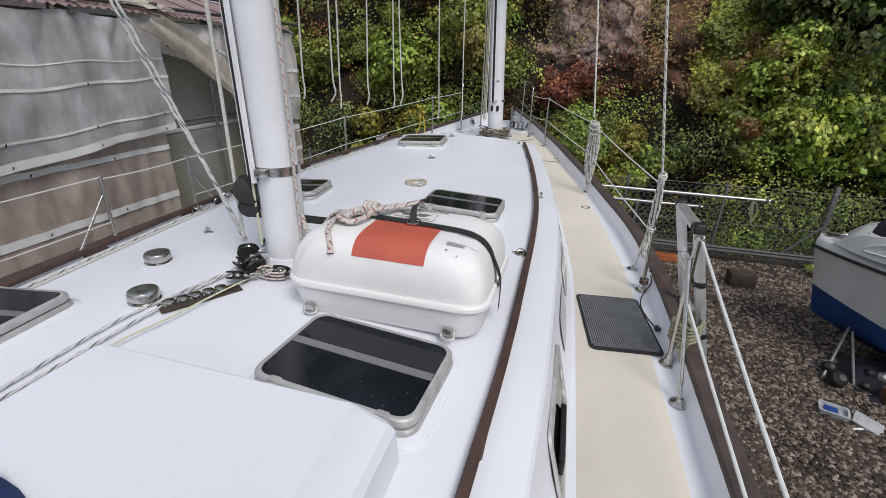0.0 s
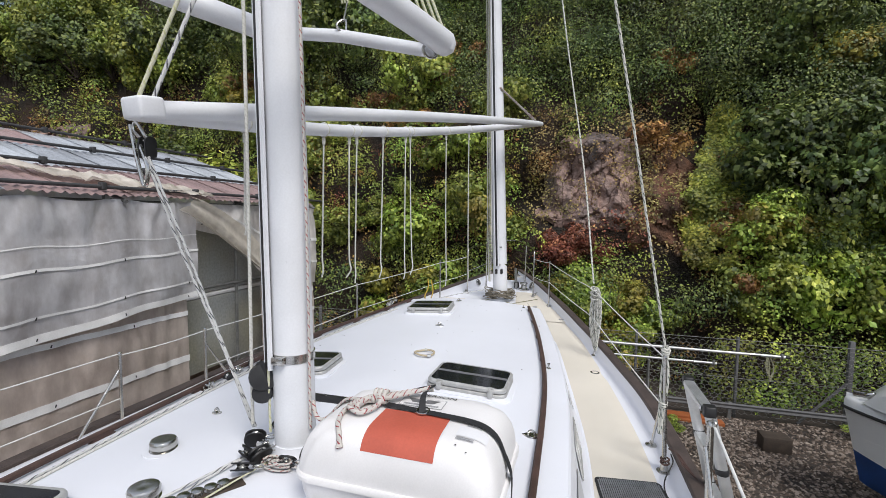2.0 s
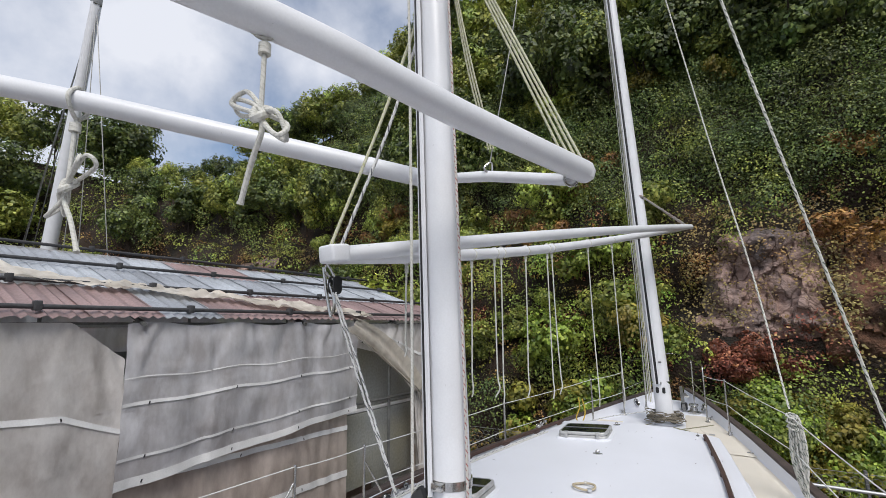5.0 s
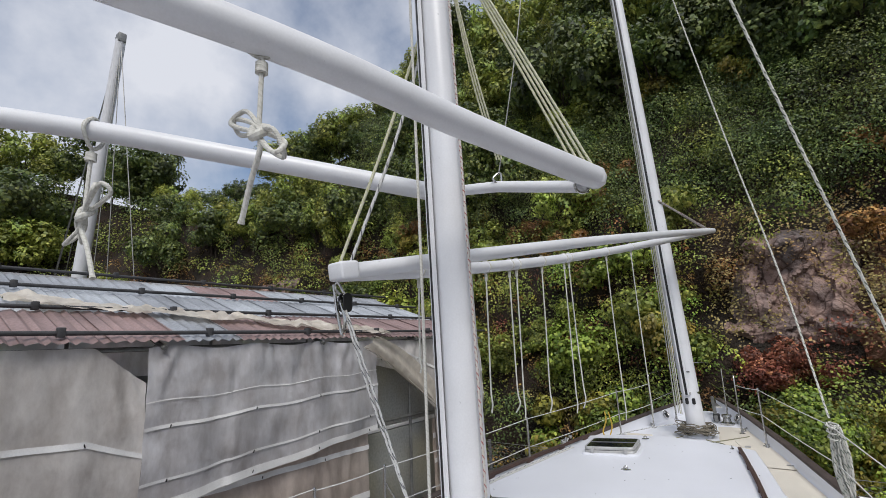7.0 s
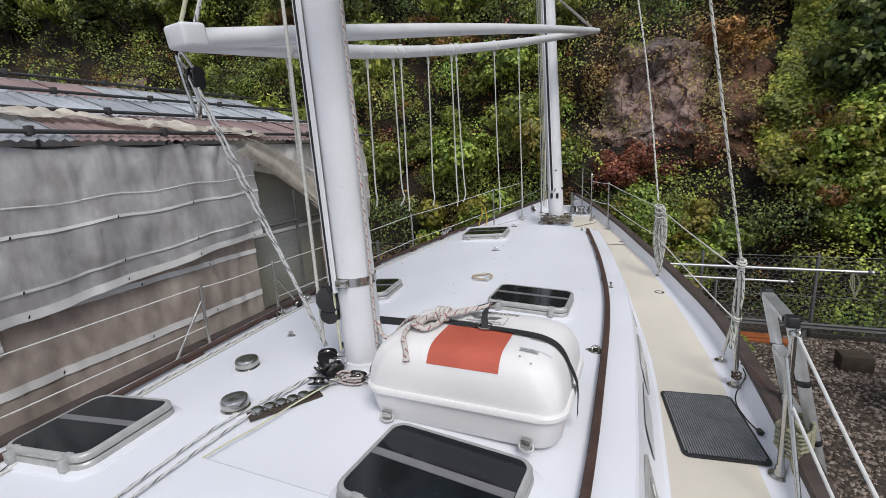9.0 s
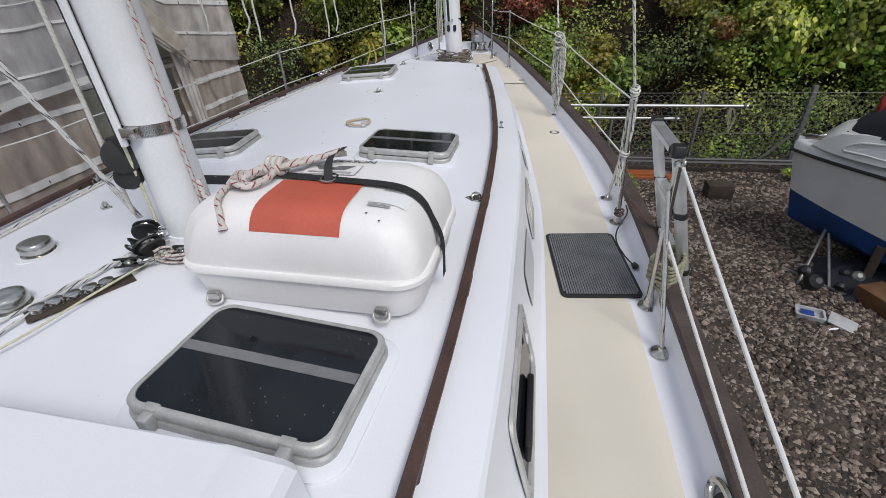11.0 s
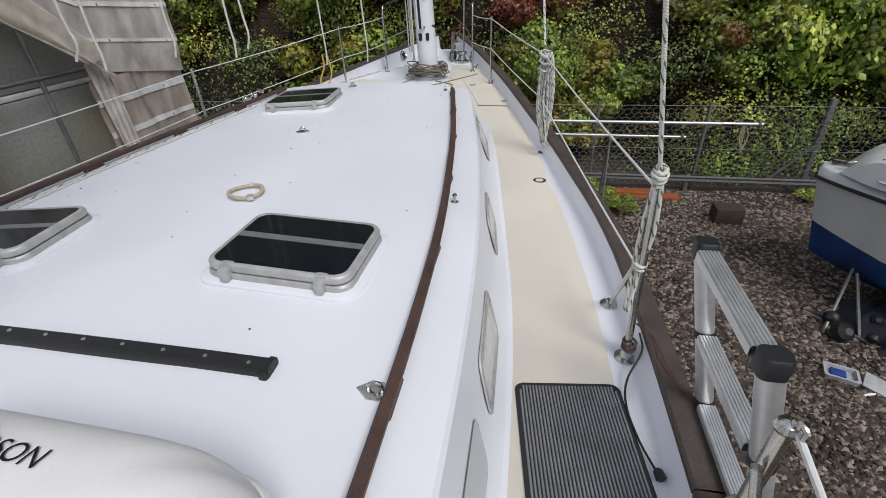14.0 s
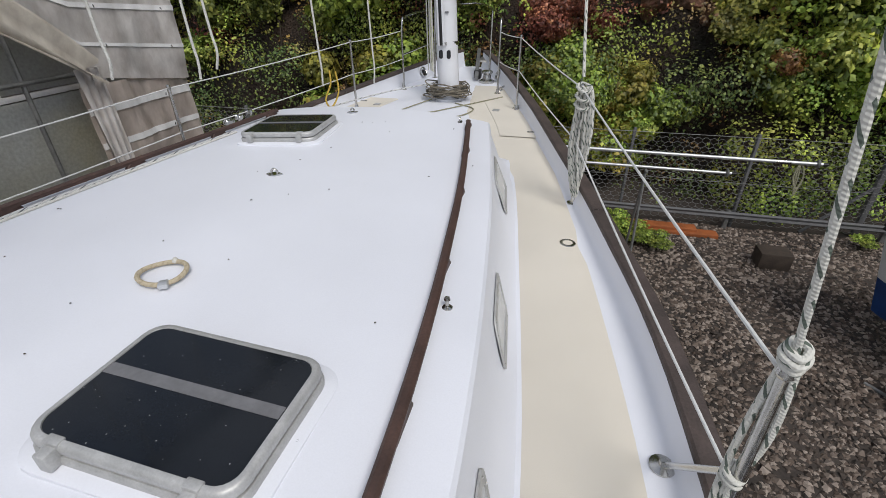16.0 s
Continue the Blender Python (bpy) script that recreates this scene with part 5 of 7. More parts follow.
# ---- life raft canister ----
RX0, RX1, RY0, RY1, RZ = -1.045, -0.207, 1.336, 1.935, 0.470
raft = thing("life_raft", ((RX0 + RX1) / 2, (RY0 + RY1) / 2, RZ - 0.01), "white glassfibre life raft canister strapped down beside the mast", "life raft")


def shell(g, r):
    return rounded(RX0 + g, RX1 - g, RY0 + g, RY1 - g, r, 7)


part("lower_shell", stack([(shell(0.042, 0.085), RZ - 0.012), (shell(0.028, 0.095), RZ + 0.008), (shell(0.016, 0.10), RZ + 0.06), (shell(0.010, 0.10), RZ + 0.102), (shell(0.008, 0.10), RZ + 0.120)]), RAFT_SHELL, raft, "white lower shell")
part("seam", stack([(shell(0.004, 0.105), RZ + 0.116), (shell(-0.004, 0.108), RZ + 0.121), (shell(-0.004, 0.108), RZ + 0.136), (shell(0.002, 0.106), RZ + 0.144)]), RAFT_SHELL, raft, "raised rim between the shells")


rows = []
for i in range(33):
    u = math.sin((i / 32 - 0.5) * math.pi)
    row = []
    for j in range(29):
        v = math.sin((j / 28 - 0.5) * math.pi)
        cu, cv = u, v
        big2 = max(abs(u), abs(v))
        q = (abs(u) ** 9 + abs(v) ** 9) ** (1 / 9) if big2 > 0 else 1
        cu, cv = (u * big2 / q, v * big2 / q) if q > 0 else (u, v)
        x, y = (RX0 + RX1) / 2 + cu * (RX1 - RX0 - 0.02) / 2, (RY0 + RY1) / 2 + cv * (RY1 - RY0 - 0.02) / 2
        rr = min(1.0, big2)
        h = (max(0, 1 - abs(u) ** 8) ** 0.5) * (max(0, 1 - abs(v) ** 7) ** 0.5)
        row.append((x, y, RZ + 0.141 + 0.190 * h))
    rows.append(row)
part("upper_shell", grid(rows), RAFT_SHELL, raft, "domed white upper shell", angle=80)


def lid_h(x, y):
    u = min(1, abs((x - (RX0 + RX1) / 2) / ((RX1 - RX0 - 0.02) / 2)))
    v = min(1, abs((y - (RY0 + RY1) / 2) / ((RY1 - RY0 - 0.02) / 2)))
    return RZ + 0.141 + 0.190 * (max(0, 1 - u ** 8) ** 0.5) * (max(0, 1 - v ** 7) ** 0.5)


def decal(x0, x1, y0, y1, lift, skew=0.0, nx=10, ny=12):
    return grid([[(x0 + (x1 - x0) * i / nx + skew * (1 - j / ny), y0 + (y1 - y0) * j / ny, lid_h(x0 + (x1 - x0) * i / nx, y0 + (y1 - y0) * j / ny) + lift) for i in range(nx + 1)] for j in range(ny + 1)])


part("orange_patch", decal(-0.742, -0.452, 1.368, 1.608, 0.0045), ORANGE, raft, "faded orange square patch")
part("patch_edge", decal(-0.744, -0.449, 1.3665, 1.611, 0.0015), LABEL_WHITE, raft)
part("certificate", decal(-0.40, -0.28, 1.485, 1.56, 0.0025), LABEL_WHITE, raft, "white paper label")
for k in range(3):
    part("print_bar", decal(-0.375, -0.315, 1.568 + 0.009 * k, 1.574 + 0.009 * k, 0.003, 0, 4, 1), LABEL_GREY, raft)
for k in range(2):
    part("print_bar", decal(-0.395, -0.325, 1.462 + 0.010 * k, 1.469 + 0.010 * k, 0.003, 0, 4, 1), LABEL_GREY, raft)
part("emblem_panel", decal(-0.715, -0.515, 1.672, 1.766, 0.0022), LABEL_GREY, raft, "printed emblem panel")
part("emblem_ground", decal(-0.711, -0.519, 1.676, 1.762, 0.0030), RAFT_SHELL, raft)
for sx in (-1, 1):
    part("emblem_wing", decal(-0.615 + sx * 0.045 - 0.032, -0.615 + sx * 0.045 + 0.032, 1.712, 1.752, 0.0038, sx * -0.030, 5, 5), DARK_STRIP, raft, "slanting grey emblem wing")
part("emblem_dot", lathe([(0.011, 0.0), (0.011, 0.001)], (-0.615, 1.742, lid_h(-0.615, 1.742) + 0.0045), 16), RAFT_SHELL, raft)
part("emblem_bar", decal(-0.695, -0.535, 1.684, 1.700, 0.0038, 0, 6, 2), LABEL_GREY, raft)
me = written("PERSON", 0.046, pose(-0.565, 1.806, 0.0, 0, 0, -3))
for v in me.vertices:
    v.co.z = lid_h(v.co.x, v.co.y) + 0.003 + min(0.001, abs(v.co.z))
part("lettering", me, INK, raft, "black printed word PERSON", smooth=False)
for x, y, a in ((-0.925, 1.342, 8), (-0.345, 1.342, -4), (-0.925, 1.94, 180), (-0.345, 1.94, 180)):
    m = pose(x, y, RZ, 0, 0, a)
    cl = part("foot_clip", tube([m @ Vector(p) for p in curve([(-0.026, 0.012, 0.026), (-0.024, -0.006, 0.010), (0.0, -0.016, 0.004), (0.024, -0.006, 0.008), (0.022, 0.012, 0.022)], 6)], 0.005, 8), HATCH_FRAME, raft, "bent grey metal foot clip")
    part("tab", box(-0.02, 0.02, -0.008, 0.012, 0.008, 0.045, 0.006, m=m), STEEL, cl)
for x, y in ((-0.34, 1.41), (-0.385, 1.43)):
    part("drain_hole", lathe([(0.0035, 0), (0.003, 0.001)], (x, y, lid_h(x, y) + 0.001), 8), BLACK, raft)

# strap and rope over the raft
def over(x, y, lift):
    return Vector((x, y, lid_h(x, y) + lift))


sl = [(RX0 - 0.012, 1.665, RZ + 0.05), (RX0 - 0.008, 1.665, RZ + 0.16)] + [over(x, 1.62 - 0.10 * (x + 0.6), 0.011) for x in (-1.02, -0.96, -0.88, -0.8, -0.65, -0.5, -0.40, -0.33, -0.28, -0.25, -0.23)] + [(RX1 + 0.010, 1.575, RZ + 0.16), (RX1 + 0.012, 1.57, RZ + 0.03)]
strap = solo("webbing_strap", grid([[(Vector(p) + Vector((0, o, 0))) for o in (-0.021, 0, 0.021)] for p in curve(sl, 5)]), RUBBER, "black webbing strap over the life raft", "strap")
tail = [over(-0.575, 1.60, 0.012), over(-0.592, 1.650, 0.045), over(-0.598, 1.70, 0.06), over(-0.585, 1.745, 0.062), over(-0.590, 1.778, 0.060), over(-0.625, 1.788, 0.050), over(-0.68, 1.78, 0.034), over(-0.745, 1.772, 0.014), over(-0.80, 1.755, 0.008)]
part("loose_tail", grid([[p + Vector((o * 0.55, o * 0.75, o * 0.15)) for o in (-0.018, 0, 0.018)] for p in curve(tail, 6)]), RUBBER, strap)
part("buckle", tube(curve([over(-0.60, 1.595, 0.012), over(-0.56, 1.592, 0.012), over(-0.56, 1.642, 0.014), over(-0.60, 1.645, 0.014)], 3, True), 0.004, 6, True), STEEL, strap, "steel buckle")
bm = bmesh.new()
knot = over(-0.785, 1.652, 0.030)
for k in range(4):
    tube(curve([over(-0.600, 1.785 + 0.012 * k, 0.050 - 0.007 * k), over(-0.690, 1.725 + 0.012 * k, 0.03), knot + Vector((0.03, 0.012 * (k - 1.5), 0.008)), knot + Vector((-0.02, 0.014 * (k - 1.5), 0.004)), over(-0.845, 1.612 - 0.016 * k, 0.022 + 0.008 * (k % 2)), over(-0.868 + 0.01 * k, 1.56 - 0.01 * k, 0.018)], 8), 0.0100, 8, False, bm)
for k in range(3):
    tube(curve([over(-0.80, 1.632, 0.02 + 0.012 * k), over(-0.862 - 0.008 * k, 1.60, 0.02), over(-0.868, 1.535 - 0.010 * k, 0.018 + 0.008 * k), over(-0.805, 1.522 - 0.008 * k, 0.02), over(-0.765, 1.585, 0.03)], 8, True), 0.0100, 8, True, bm)
for o in (-0.022, 0.0, 0.022):
    tube(curve([knot + Vector((o, 0.034, 0)), knot + Vector((o, 0.0, 0.030)), knot + Vector((o, -0.034, 0.0)), knot + Vector((o, 0, -0.018))], 6, True), 0.0105, 8, True, bm)
tube(curve([over(-0.862, 1.60, 0.02), over(-0.893, 1.53, 0.013), over(-0.874, 1.44, 0.012), over(-0.842, 1.39, 0.012), over(-0.826, 1.364, 0.012)], 8), [0.0105] * 30 + [0.013, 0.015, 0.014], 8, False, bm)
tube(curve([over(-0.86, 1.62, 0.02), over(-0.96, 1.655, 0.012), (RX0 - 0.02, 1.66, RZ + 0.22), (-1.12, 1.665, RZ + 0.22), (-1.155, 1.69, RZ + 0.28)], 8), 0.0100, 8, False, bm)
painter = solo("painter_rope", bm, ROPE_RED, "white red-flecked rope knotted on top of the life raft", "rope")

# the raft lies a little askew, with its strap and rope
askew = Matrix.Translation((-0.30, 1.34, 0)) @ Matrix.Rotation(radians(-1.3), 4, "Z") @ Matrix.Translation((0.30, -1.34, 0))
for ob in (raft, strap, painter):
    ob.matrix_basis = askew @ ob.matrix_basis

# ---- mat, ladder and small things on the side deck ----
m = pose(0.415, 2.49, deck_z(2.5) + 0.006, 0, 0, 7.0)
mat_thing = thing("ribbed_mat", (0.405, 2.485, 0.0), "grey ribbed rubber door mat on the walkway", "mat")
part("border", stack([(rounded(-0.196, 0.196, -0.315, 0.315, 0.035), 0), (rounded(-0.196, 0.196, -0.315, 0.315, 0.035), 0.005), (rounded(-0.182, 0.182, -0.301, 0.301, 0.028), 0.007)], m), RUBBER, mat_thing, "black rubber border")
bm = bmesh.new()
for i in range(30):
    x = -0.176 + i * 0.352 / 29
    e = 0.296 - (0.02 if i in (0, 29) else 0.0)
    grid([[m @ Vector((x + o, y, h)) for o, h in ((-0.0048, 0.006), (-0.0028, 0.012), (0.0028, 0.012), (0.0048, 0.006))] for y in (-e, e)], bm)
part("ribs", bm, RIB, mat_thing, "grey lengthwise ribs")

ladder = thing("boarding_ladder", (0.76, 2.46, GROUND), "aluminium ladder leaning against the yacht's rail", "ladder")
LX, LZ = 0.61, 0.715
lean = lambda z: LX + 0.05 + (LZ - z) * 0.24
Y0, Y1 = 2.245, 2.665
for y in (Y0, Y1):
    st = part("stile", tube([(lean(LZ - 0.02), y, LZ - 0.02), (lean(GROUND + 0.0), y, GROUND)], 0.0265, 14), ALLOY, ladder, "round aluminium stile")
    part("end_cap", stack([(rounded(lean(LZ) - 0.0275, lean(LZ) + 0.0275, y - 0.0275, y + 0.0275, 0.014), LZ - 0.02), (rounded(lean(LZ) - 0.0275, lean(LZ) + 0.0275, y - 0.0275, y + 0.0275, 0.014), LZ + 0.022), (rounded(lean(LZ) - 0.026, lean(LZ) + 0.026, y - 0.023, y + 0.023, 0.012), LZ + 0.028)]), BLACK, st, "black plastic end cap")
    for k in range(1, 12):
        z = LZ - 0.285 * k
        part("collar", lathe([(0.028, -0.014), (0.030, -0.01), (0.030, 0.012), (0.028, 0.016)], (lean(z), y, z), 14), BLACK, st)
for k in range(13):
    z = LZ + 0.012 - 0.285 * k
    prof = [(-0.027, -0.024), (-0.027, -0.002)]
    for g in range(6):
        x = -0.0210 + g * 0.0084
        prof += [(x - 0.0036, 0.0), (x - 0.0028, 0.0035), (x + 0.0028, 0.0035), (x + 0.0036, 0.0)]
    prof += [(0.027, -0.002), (0.027, -0.024)]
    bm = grid([[(lean(z) + o, y, z + hh) for o, hh in prof] for y in (Y0 + 0.03, Y1 - 0.03)], closed=True)
    part("rung", bm, ALLOY, ladder, "flat grooved aluminium rung")
bm = bmesh.new()
c = Vector((0.70, 2.165, 0.19))
for k, z in enumerate((-0.04, -0.015, 0.012, 0.035, 0.055)):
    tube(curve([c + Vector((-0.065, -0.01, z)), c + Vector((0.0, -0.06 - 0.006 * k, z + 0.01)), c + Vector((0.075, 0.03, z)), c + Vector((0.04, 0.10, z + 0.012)), c + Vector((-0.05, 0.045, z - 0.006))], 7, True), 0.009, 8, True, bm)
for k, z in enumerate((-0.03, 0.0, 0.03)):
    tube(curve([c + Vector((-0.07, 0.0, z)), c + Vector((-0.02, 0.02, z + 0.05)), c + Vector((0.02, -0.03, z)), c + Vector((-0.02, -0.04, z - 0.05))], 6, True), 0.009, 8, True, bm)
tube(curve([c + Vector((-0.02, -0.03, -0.03)), c + Vector((-0.015, -0.06, -0.1)), c + Vector((-0.01, -0.10, -0.13)), c + Vector((0.0, -0.18, -0.145))], 8), 0.009, 8, False, bm)
solo("ladder_lashing", bm, ROPE_OLIVE, "olive rope lashing the ladder to a stanchion", "rope")

cable = thing("power_cable", (0.62, 2.75, 0.0), "thin black cable with a plug lying on the deck edge", "cable")
part("lead", tube(curve([(0.665, 3.02, 0.105), (0.66, 2.93, 0.09), (0.60, 2.83, 0.03), (0.585, 2.72, 0.012), (0.605, 2.58, 0.012), (0.635, 2.48, 0.014)], 8), 0.0042, 8), BLACK, cable)
part("plug", lathe([(0.008, -0.02), (0.015, -0.012), (0.017, 0.012), (0.010, 0.018)], (0, 0, 0), 12, pose(0.642, 2.46, 0.02, 90, 0, 10)), BLACK, cable, "round black plug")
bm = bmesh.new()
for k in range(3):
    tube(curve([(0.66 + 0.01 * k, 3.06, 0.12), (0.70, 2.98 - 0.05 * k, 0.13), (0.72 - 0.01 * k, 2.85, 0.128), (0.745, 2.70, 0.125)], 8), 0.005, 6, False, bm)
for z in (0.06, 0.085):
    tube(curve([(0.65, 2.985, z), (0.625, 3.02, z), (0.60, 2.985, z), (0.622, 2.95, z)], 5, True), 0.006, 6, True, bm)
solo("brown_rope", bm, RUST, "dark brown rope bunched round a stanchion foot", "rope")

# anchor gear at the stem
anchor = thing("anchor_roller", (-1.1, 8.95, deck_z(9)), "steel anchor stowed on a bow roller", "anchor")
part("shank", box(-0.025, 0.025, -0.42, 0.42, -0.03, 0.03, 0.008, m=pose(-1.06, 8.95, deck_z(8.9) + 0.16, 18, 0, 8)), GALV, anchor)
part("fluke", stack([([(-0.07, 0.0), (0.07, 0.0), (0.02, 0.2), (-0.02, 0.2)], 0), ([(-0.06, 0.02), (0.06, 0.02), (0.015, 0.18), (-0.015, 0.18)], 0.02)], pose(-1.04, 9.15, deck_z(9.1) + 0.14, 10, 0, 8)), GALV, anchor)
part("windlass", lathe([(0.10, 0), (0.10, 0.03), (0.06, 0.05), (0.05, 0.10), (0.075, 0.13), (0.07, 0.15)], (-0.86, 8.55, deck_z(8.5)), 20), STEEL, anchor, "steel windlass drum")
part("black_cover", box(-0.05, 0.05, -0.08, 0.08, 0.0, 0.11, 0.02, m=pose(-1.02, 8.75, deck_z(8.7) + 0.01, 0, 0, 5)), BLACK, anchor)

# ---- ground, cliff and plants ----
rng = np.random.default_rng(7)


def scattered(name, base, faces, places, sizes, turns, squash, tilt=0.3):
    """Many small solid pieces joined into one mesh."""
    n, k = len(places), len(base)
    pts = base[None] * sizes[:, None, None] * np.stack([np.ones(n), rng.uniform(0.6, 1.0, n), rng.uniform(*squash, n)], 1)[:, None, :]
    pts = pts * rng.uniform(0.75, 1.2, (n, k, 1))
    tx = rng.normal(0, tilt, n)
    c, s = np.cos(tx), np.sin(tx)
    y, z = pts[..., 1] * c[:, None] - pts[..., 2] * s[:, None], pts[..., 1] * s[:, None] + pts[..., 2] * c[:, None]
    pts = np.stack([pts[..., 0], y, z], -1)
    c, s = np.cos(turns), np.sin(turns)
    x, y = pts[..., 0] * c[:, None] - pts[..., 1] * s[:, None], pts[..., 0] * s[:, None] + pts[..., 1] * c[:, None]
    pts = np.stack([x, y, pts[..., 2]], -1) + places[:, None, :]
    f = (np.asarray(faces)[None] + (np.arange(n) * k)[:, None, None]).reshape(-1)
    me = bpy.data.meshes.new(name)
    me.vertices.add(n * k)
    me.vertices.foreach_set("co", pts.reshape(-1).astype(np.float32))
    me.loops.add(len(f))
    me.loops.foreach_set("vertex_index", f.astype(np.int32))
    me.polygons.add(len(f) // 3)
    me.polygons.foreach_set("loop_start", np.arange(0, len(f), 3, dtype=np.int32))
    me.update(calc_edges=True)
    return me


def height(x, y):
    return GROUND + 0.05 * noise.noise(Vector((x * 0.35, y * 0.35, 0))) + 0.02 * noise.noise(Vector((x * 1.3, y * 1.3, 4)))


edges = [-2500, -600, -150, -60] + [-30 + i for i in range(61)] + [60, 150, 600, 2500]
solo("ground", grid([[(x, y, height(x, y) if abs(x) < 31 and abs(y) < 31 else GROUND) for x in edges] for y in edges]), GRAVEL_GROUND, "wet brown gravel yard", "ground", kind="structure")

octa = np.array([(1, 0, 0), (0, 1, 0), (-1, 0, 0), (0, -1, 0), (0, 0, 1), (0, 0, -1)], float)
octa_f = [(0, 1, 4), (1, 2, 4), (2, 3, 4), (3, 0, 4), (1, 0, 5), (2, 1, 5), (3, 2, 5), (0, 3, 5)]
n = 62000
px, py = rng.uniform(0.9, 9.0, n), rng.uniform(-1.5, 12.0, n)
pz_ = np.array([height(a, b) for a, b in zip(px, py)])
gravel = scattered("gravel", octa, octa_f, np.stack([px, py, pz_ + 0.006], 1), rng.uniform(0.018, 0.055, n) * rng.uniform(0.7, 1.3, n), rng.uniform(0, 6.28, n), (0.4, 0.75))
stone_var = STONE.copy()
stone_var.name = "mixed_gravel"
sn, sl_ = stone_var.node_tree.nodes, stone_var.node_tree.links
gi, hv = sn.new("ShaderNodeNewGeometry"), sn.new("ShaderNodeValToRGB")
hv.color_ramp.elements[0].color, hv.color_ramp.elements[1].color = (0.022, 0.018, 0.015, 1), (0.30, 0.25, 0.21, 1)
k_ = hv.color_ramp.elements.new(0.5)
k_.color = (0.10, 0.072, 0.055, 1)
sl_.new(gi.outputs["Random Per Island"], hv.inputs["Fac"])
sl_.new(hv.outputs["Color"], sn["Principled BSDF"].inputs["Base Color"])
solo("gravel", gravel, stone_var, "loose brown and grey gravel", "gravel", kind="stuff", smooth=False)

# the cliff: heading from the bow line, clockwise, in degrees
HD = [-140, -100, -90, -77, -70, -60, -50, -43, -36, -28, -15, 0, 20, 35, 50, 70, 100]
near_d = spline(HD, [70, 62, 58, 48, 44, 34, 28, 23.5, 20, 17, 15.2, 14.2, 14.6, 16.5, 20, 34, 60], 4)
crest_h = spline(HD, [9, 17, 21, 22.0, 19.0, 17.0, 20.0, 22.0, 24.8, 27.5, 28, 27, 27, 26, 24, 18, 8], 3)


def cliff(h, s):
    """A point of the slope: heading h, s from 0 at its foot to 1 at its crest, and past it."""
    r0, top = near_d(h), crest_h(h)
    if s <= 1:
        z = GROUND + top * (0.62 * s ** 0.8 + 0.38 * s)
        r = r0 + top * 0.52 * s ** 1.25
    else:
        z = GROUND + top * (1 + 0.1 * (s - 1))
        r = r0 + top * 0.52 + 30 * (s - 1)
    a = radians(h)
    q = Vector((math.sin(a) * r * 0.3, math.cos(a) * r * 0.3, z * 0.35))
    r += 1.1 * noise.noise(q) + 0.45 * noise.noise(q * 3.1) + 0.18 * noise.noise(q * 9.0)
    return Vector((r * math.sin(a), r * math.cos(a), z))


rows = []
for j in range(61):
    s = -0.03 + 1.03 * j / 50 if j <= 50 else 1 + (j - 50) * 0.2
    rows.append([cliff(h, max(s, 0)) - (Vector((0, 0, 0.6)) if s < 0 else Vector()) for h in [-140 + i * 1.0 for i in range(231)]])
cl_bm = grid(rows)
solo("cliff", cl_bm, [SOIL], "steep overgrown quarry cliff of soil and rock", "cliff", kind="structure", angle=180)


def at(h, e):
    """How far up the slope lies the elevation e (degrees), seen from the yacht."""
    a, b = 0.0, 1.0
    for _ in range(22):
        m_ = (a + b) / 2
        p = cliff(h, m_)
        if math.degrees(math.atan2(p.z - 1.5, math.hypot(p.x, p.y))) < e:
            a = m_
        else:
            b = m_
    return (a + b) / 2


def outcrop(h0, h1, s0, s1, proud, label, mat=ROCK, seed=0):
    rr = []
    for j in range(71):
        row = []
        for i in range(81):
            u, v = i / 80, j / 70
            p = cliff(h0 + (h1 - h0) * u, s0 + (s1 - s0) * v)
            q = p * 0.55 + Vector((seed, 0, 0))
            lean_u = u + 0.10 * noise.noise(q * 1.3) + 0.05 * noise.noise(q * 3.7)
            half = 0.5 - 0.16 * v ** 1.4
            edge = max(0, min(1, 5 * (half - abs(lean_u - 0.5)))) * min(1, 6 * min(v, 1 - v))
            cell = noise.voronoi(Vector((q.x * 2.4, q.y * 2.4, q.z * 1.5)))
            block = noise.noise(cell[1][0] * 5.3) * 0.7
            bump = 0.8 + block + 0.5 * noise.noise(q) + 0.3 * abs(noise.noise(q * 2.3)) + 0.22 * abs(noise.noise(Vector((q.x * 4 + q.z * 3, q.y * 4, q.z * 1.6)))) + 0.10 * noise.noise(q * 9) + 0.05 * noise.noise(q * 19)
            f = edge * proud * bump - 0.45 * (1 - edge)
            a = math.atan2(p.x, p.y)
            row.append(p - Vector((math.sin(a), math.cos(a), 0)) * f)
        rr.append(row)
    return solo("rock_outcrop", grid(rr), mat, label, "rock", angle=50)


outcrop(-5.5, 9.5, at(2, -1.8), at(2, 11.0), 0.55, "bare pinkish grey rock face in the cliff", seed=3)
outcrop(5.0, 14.5, at(9, -5.5), at(9, 10.5), 0.22, "bare reddish earth bank between creepers", EARTH, seed=8)
outcrop(-64, -52, 0.22, 0.50, 1.6, "grey slabby rock face on the far slope", seed=5)
outcrop(-74, -66, 0.10, 0.40, 1.6, "grey rock face on the far slope", seed=6)


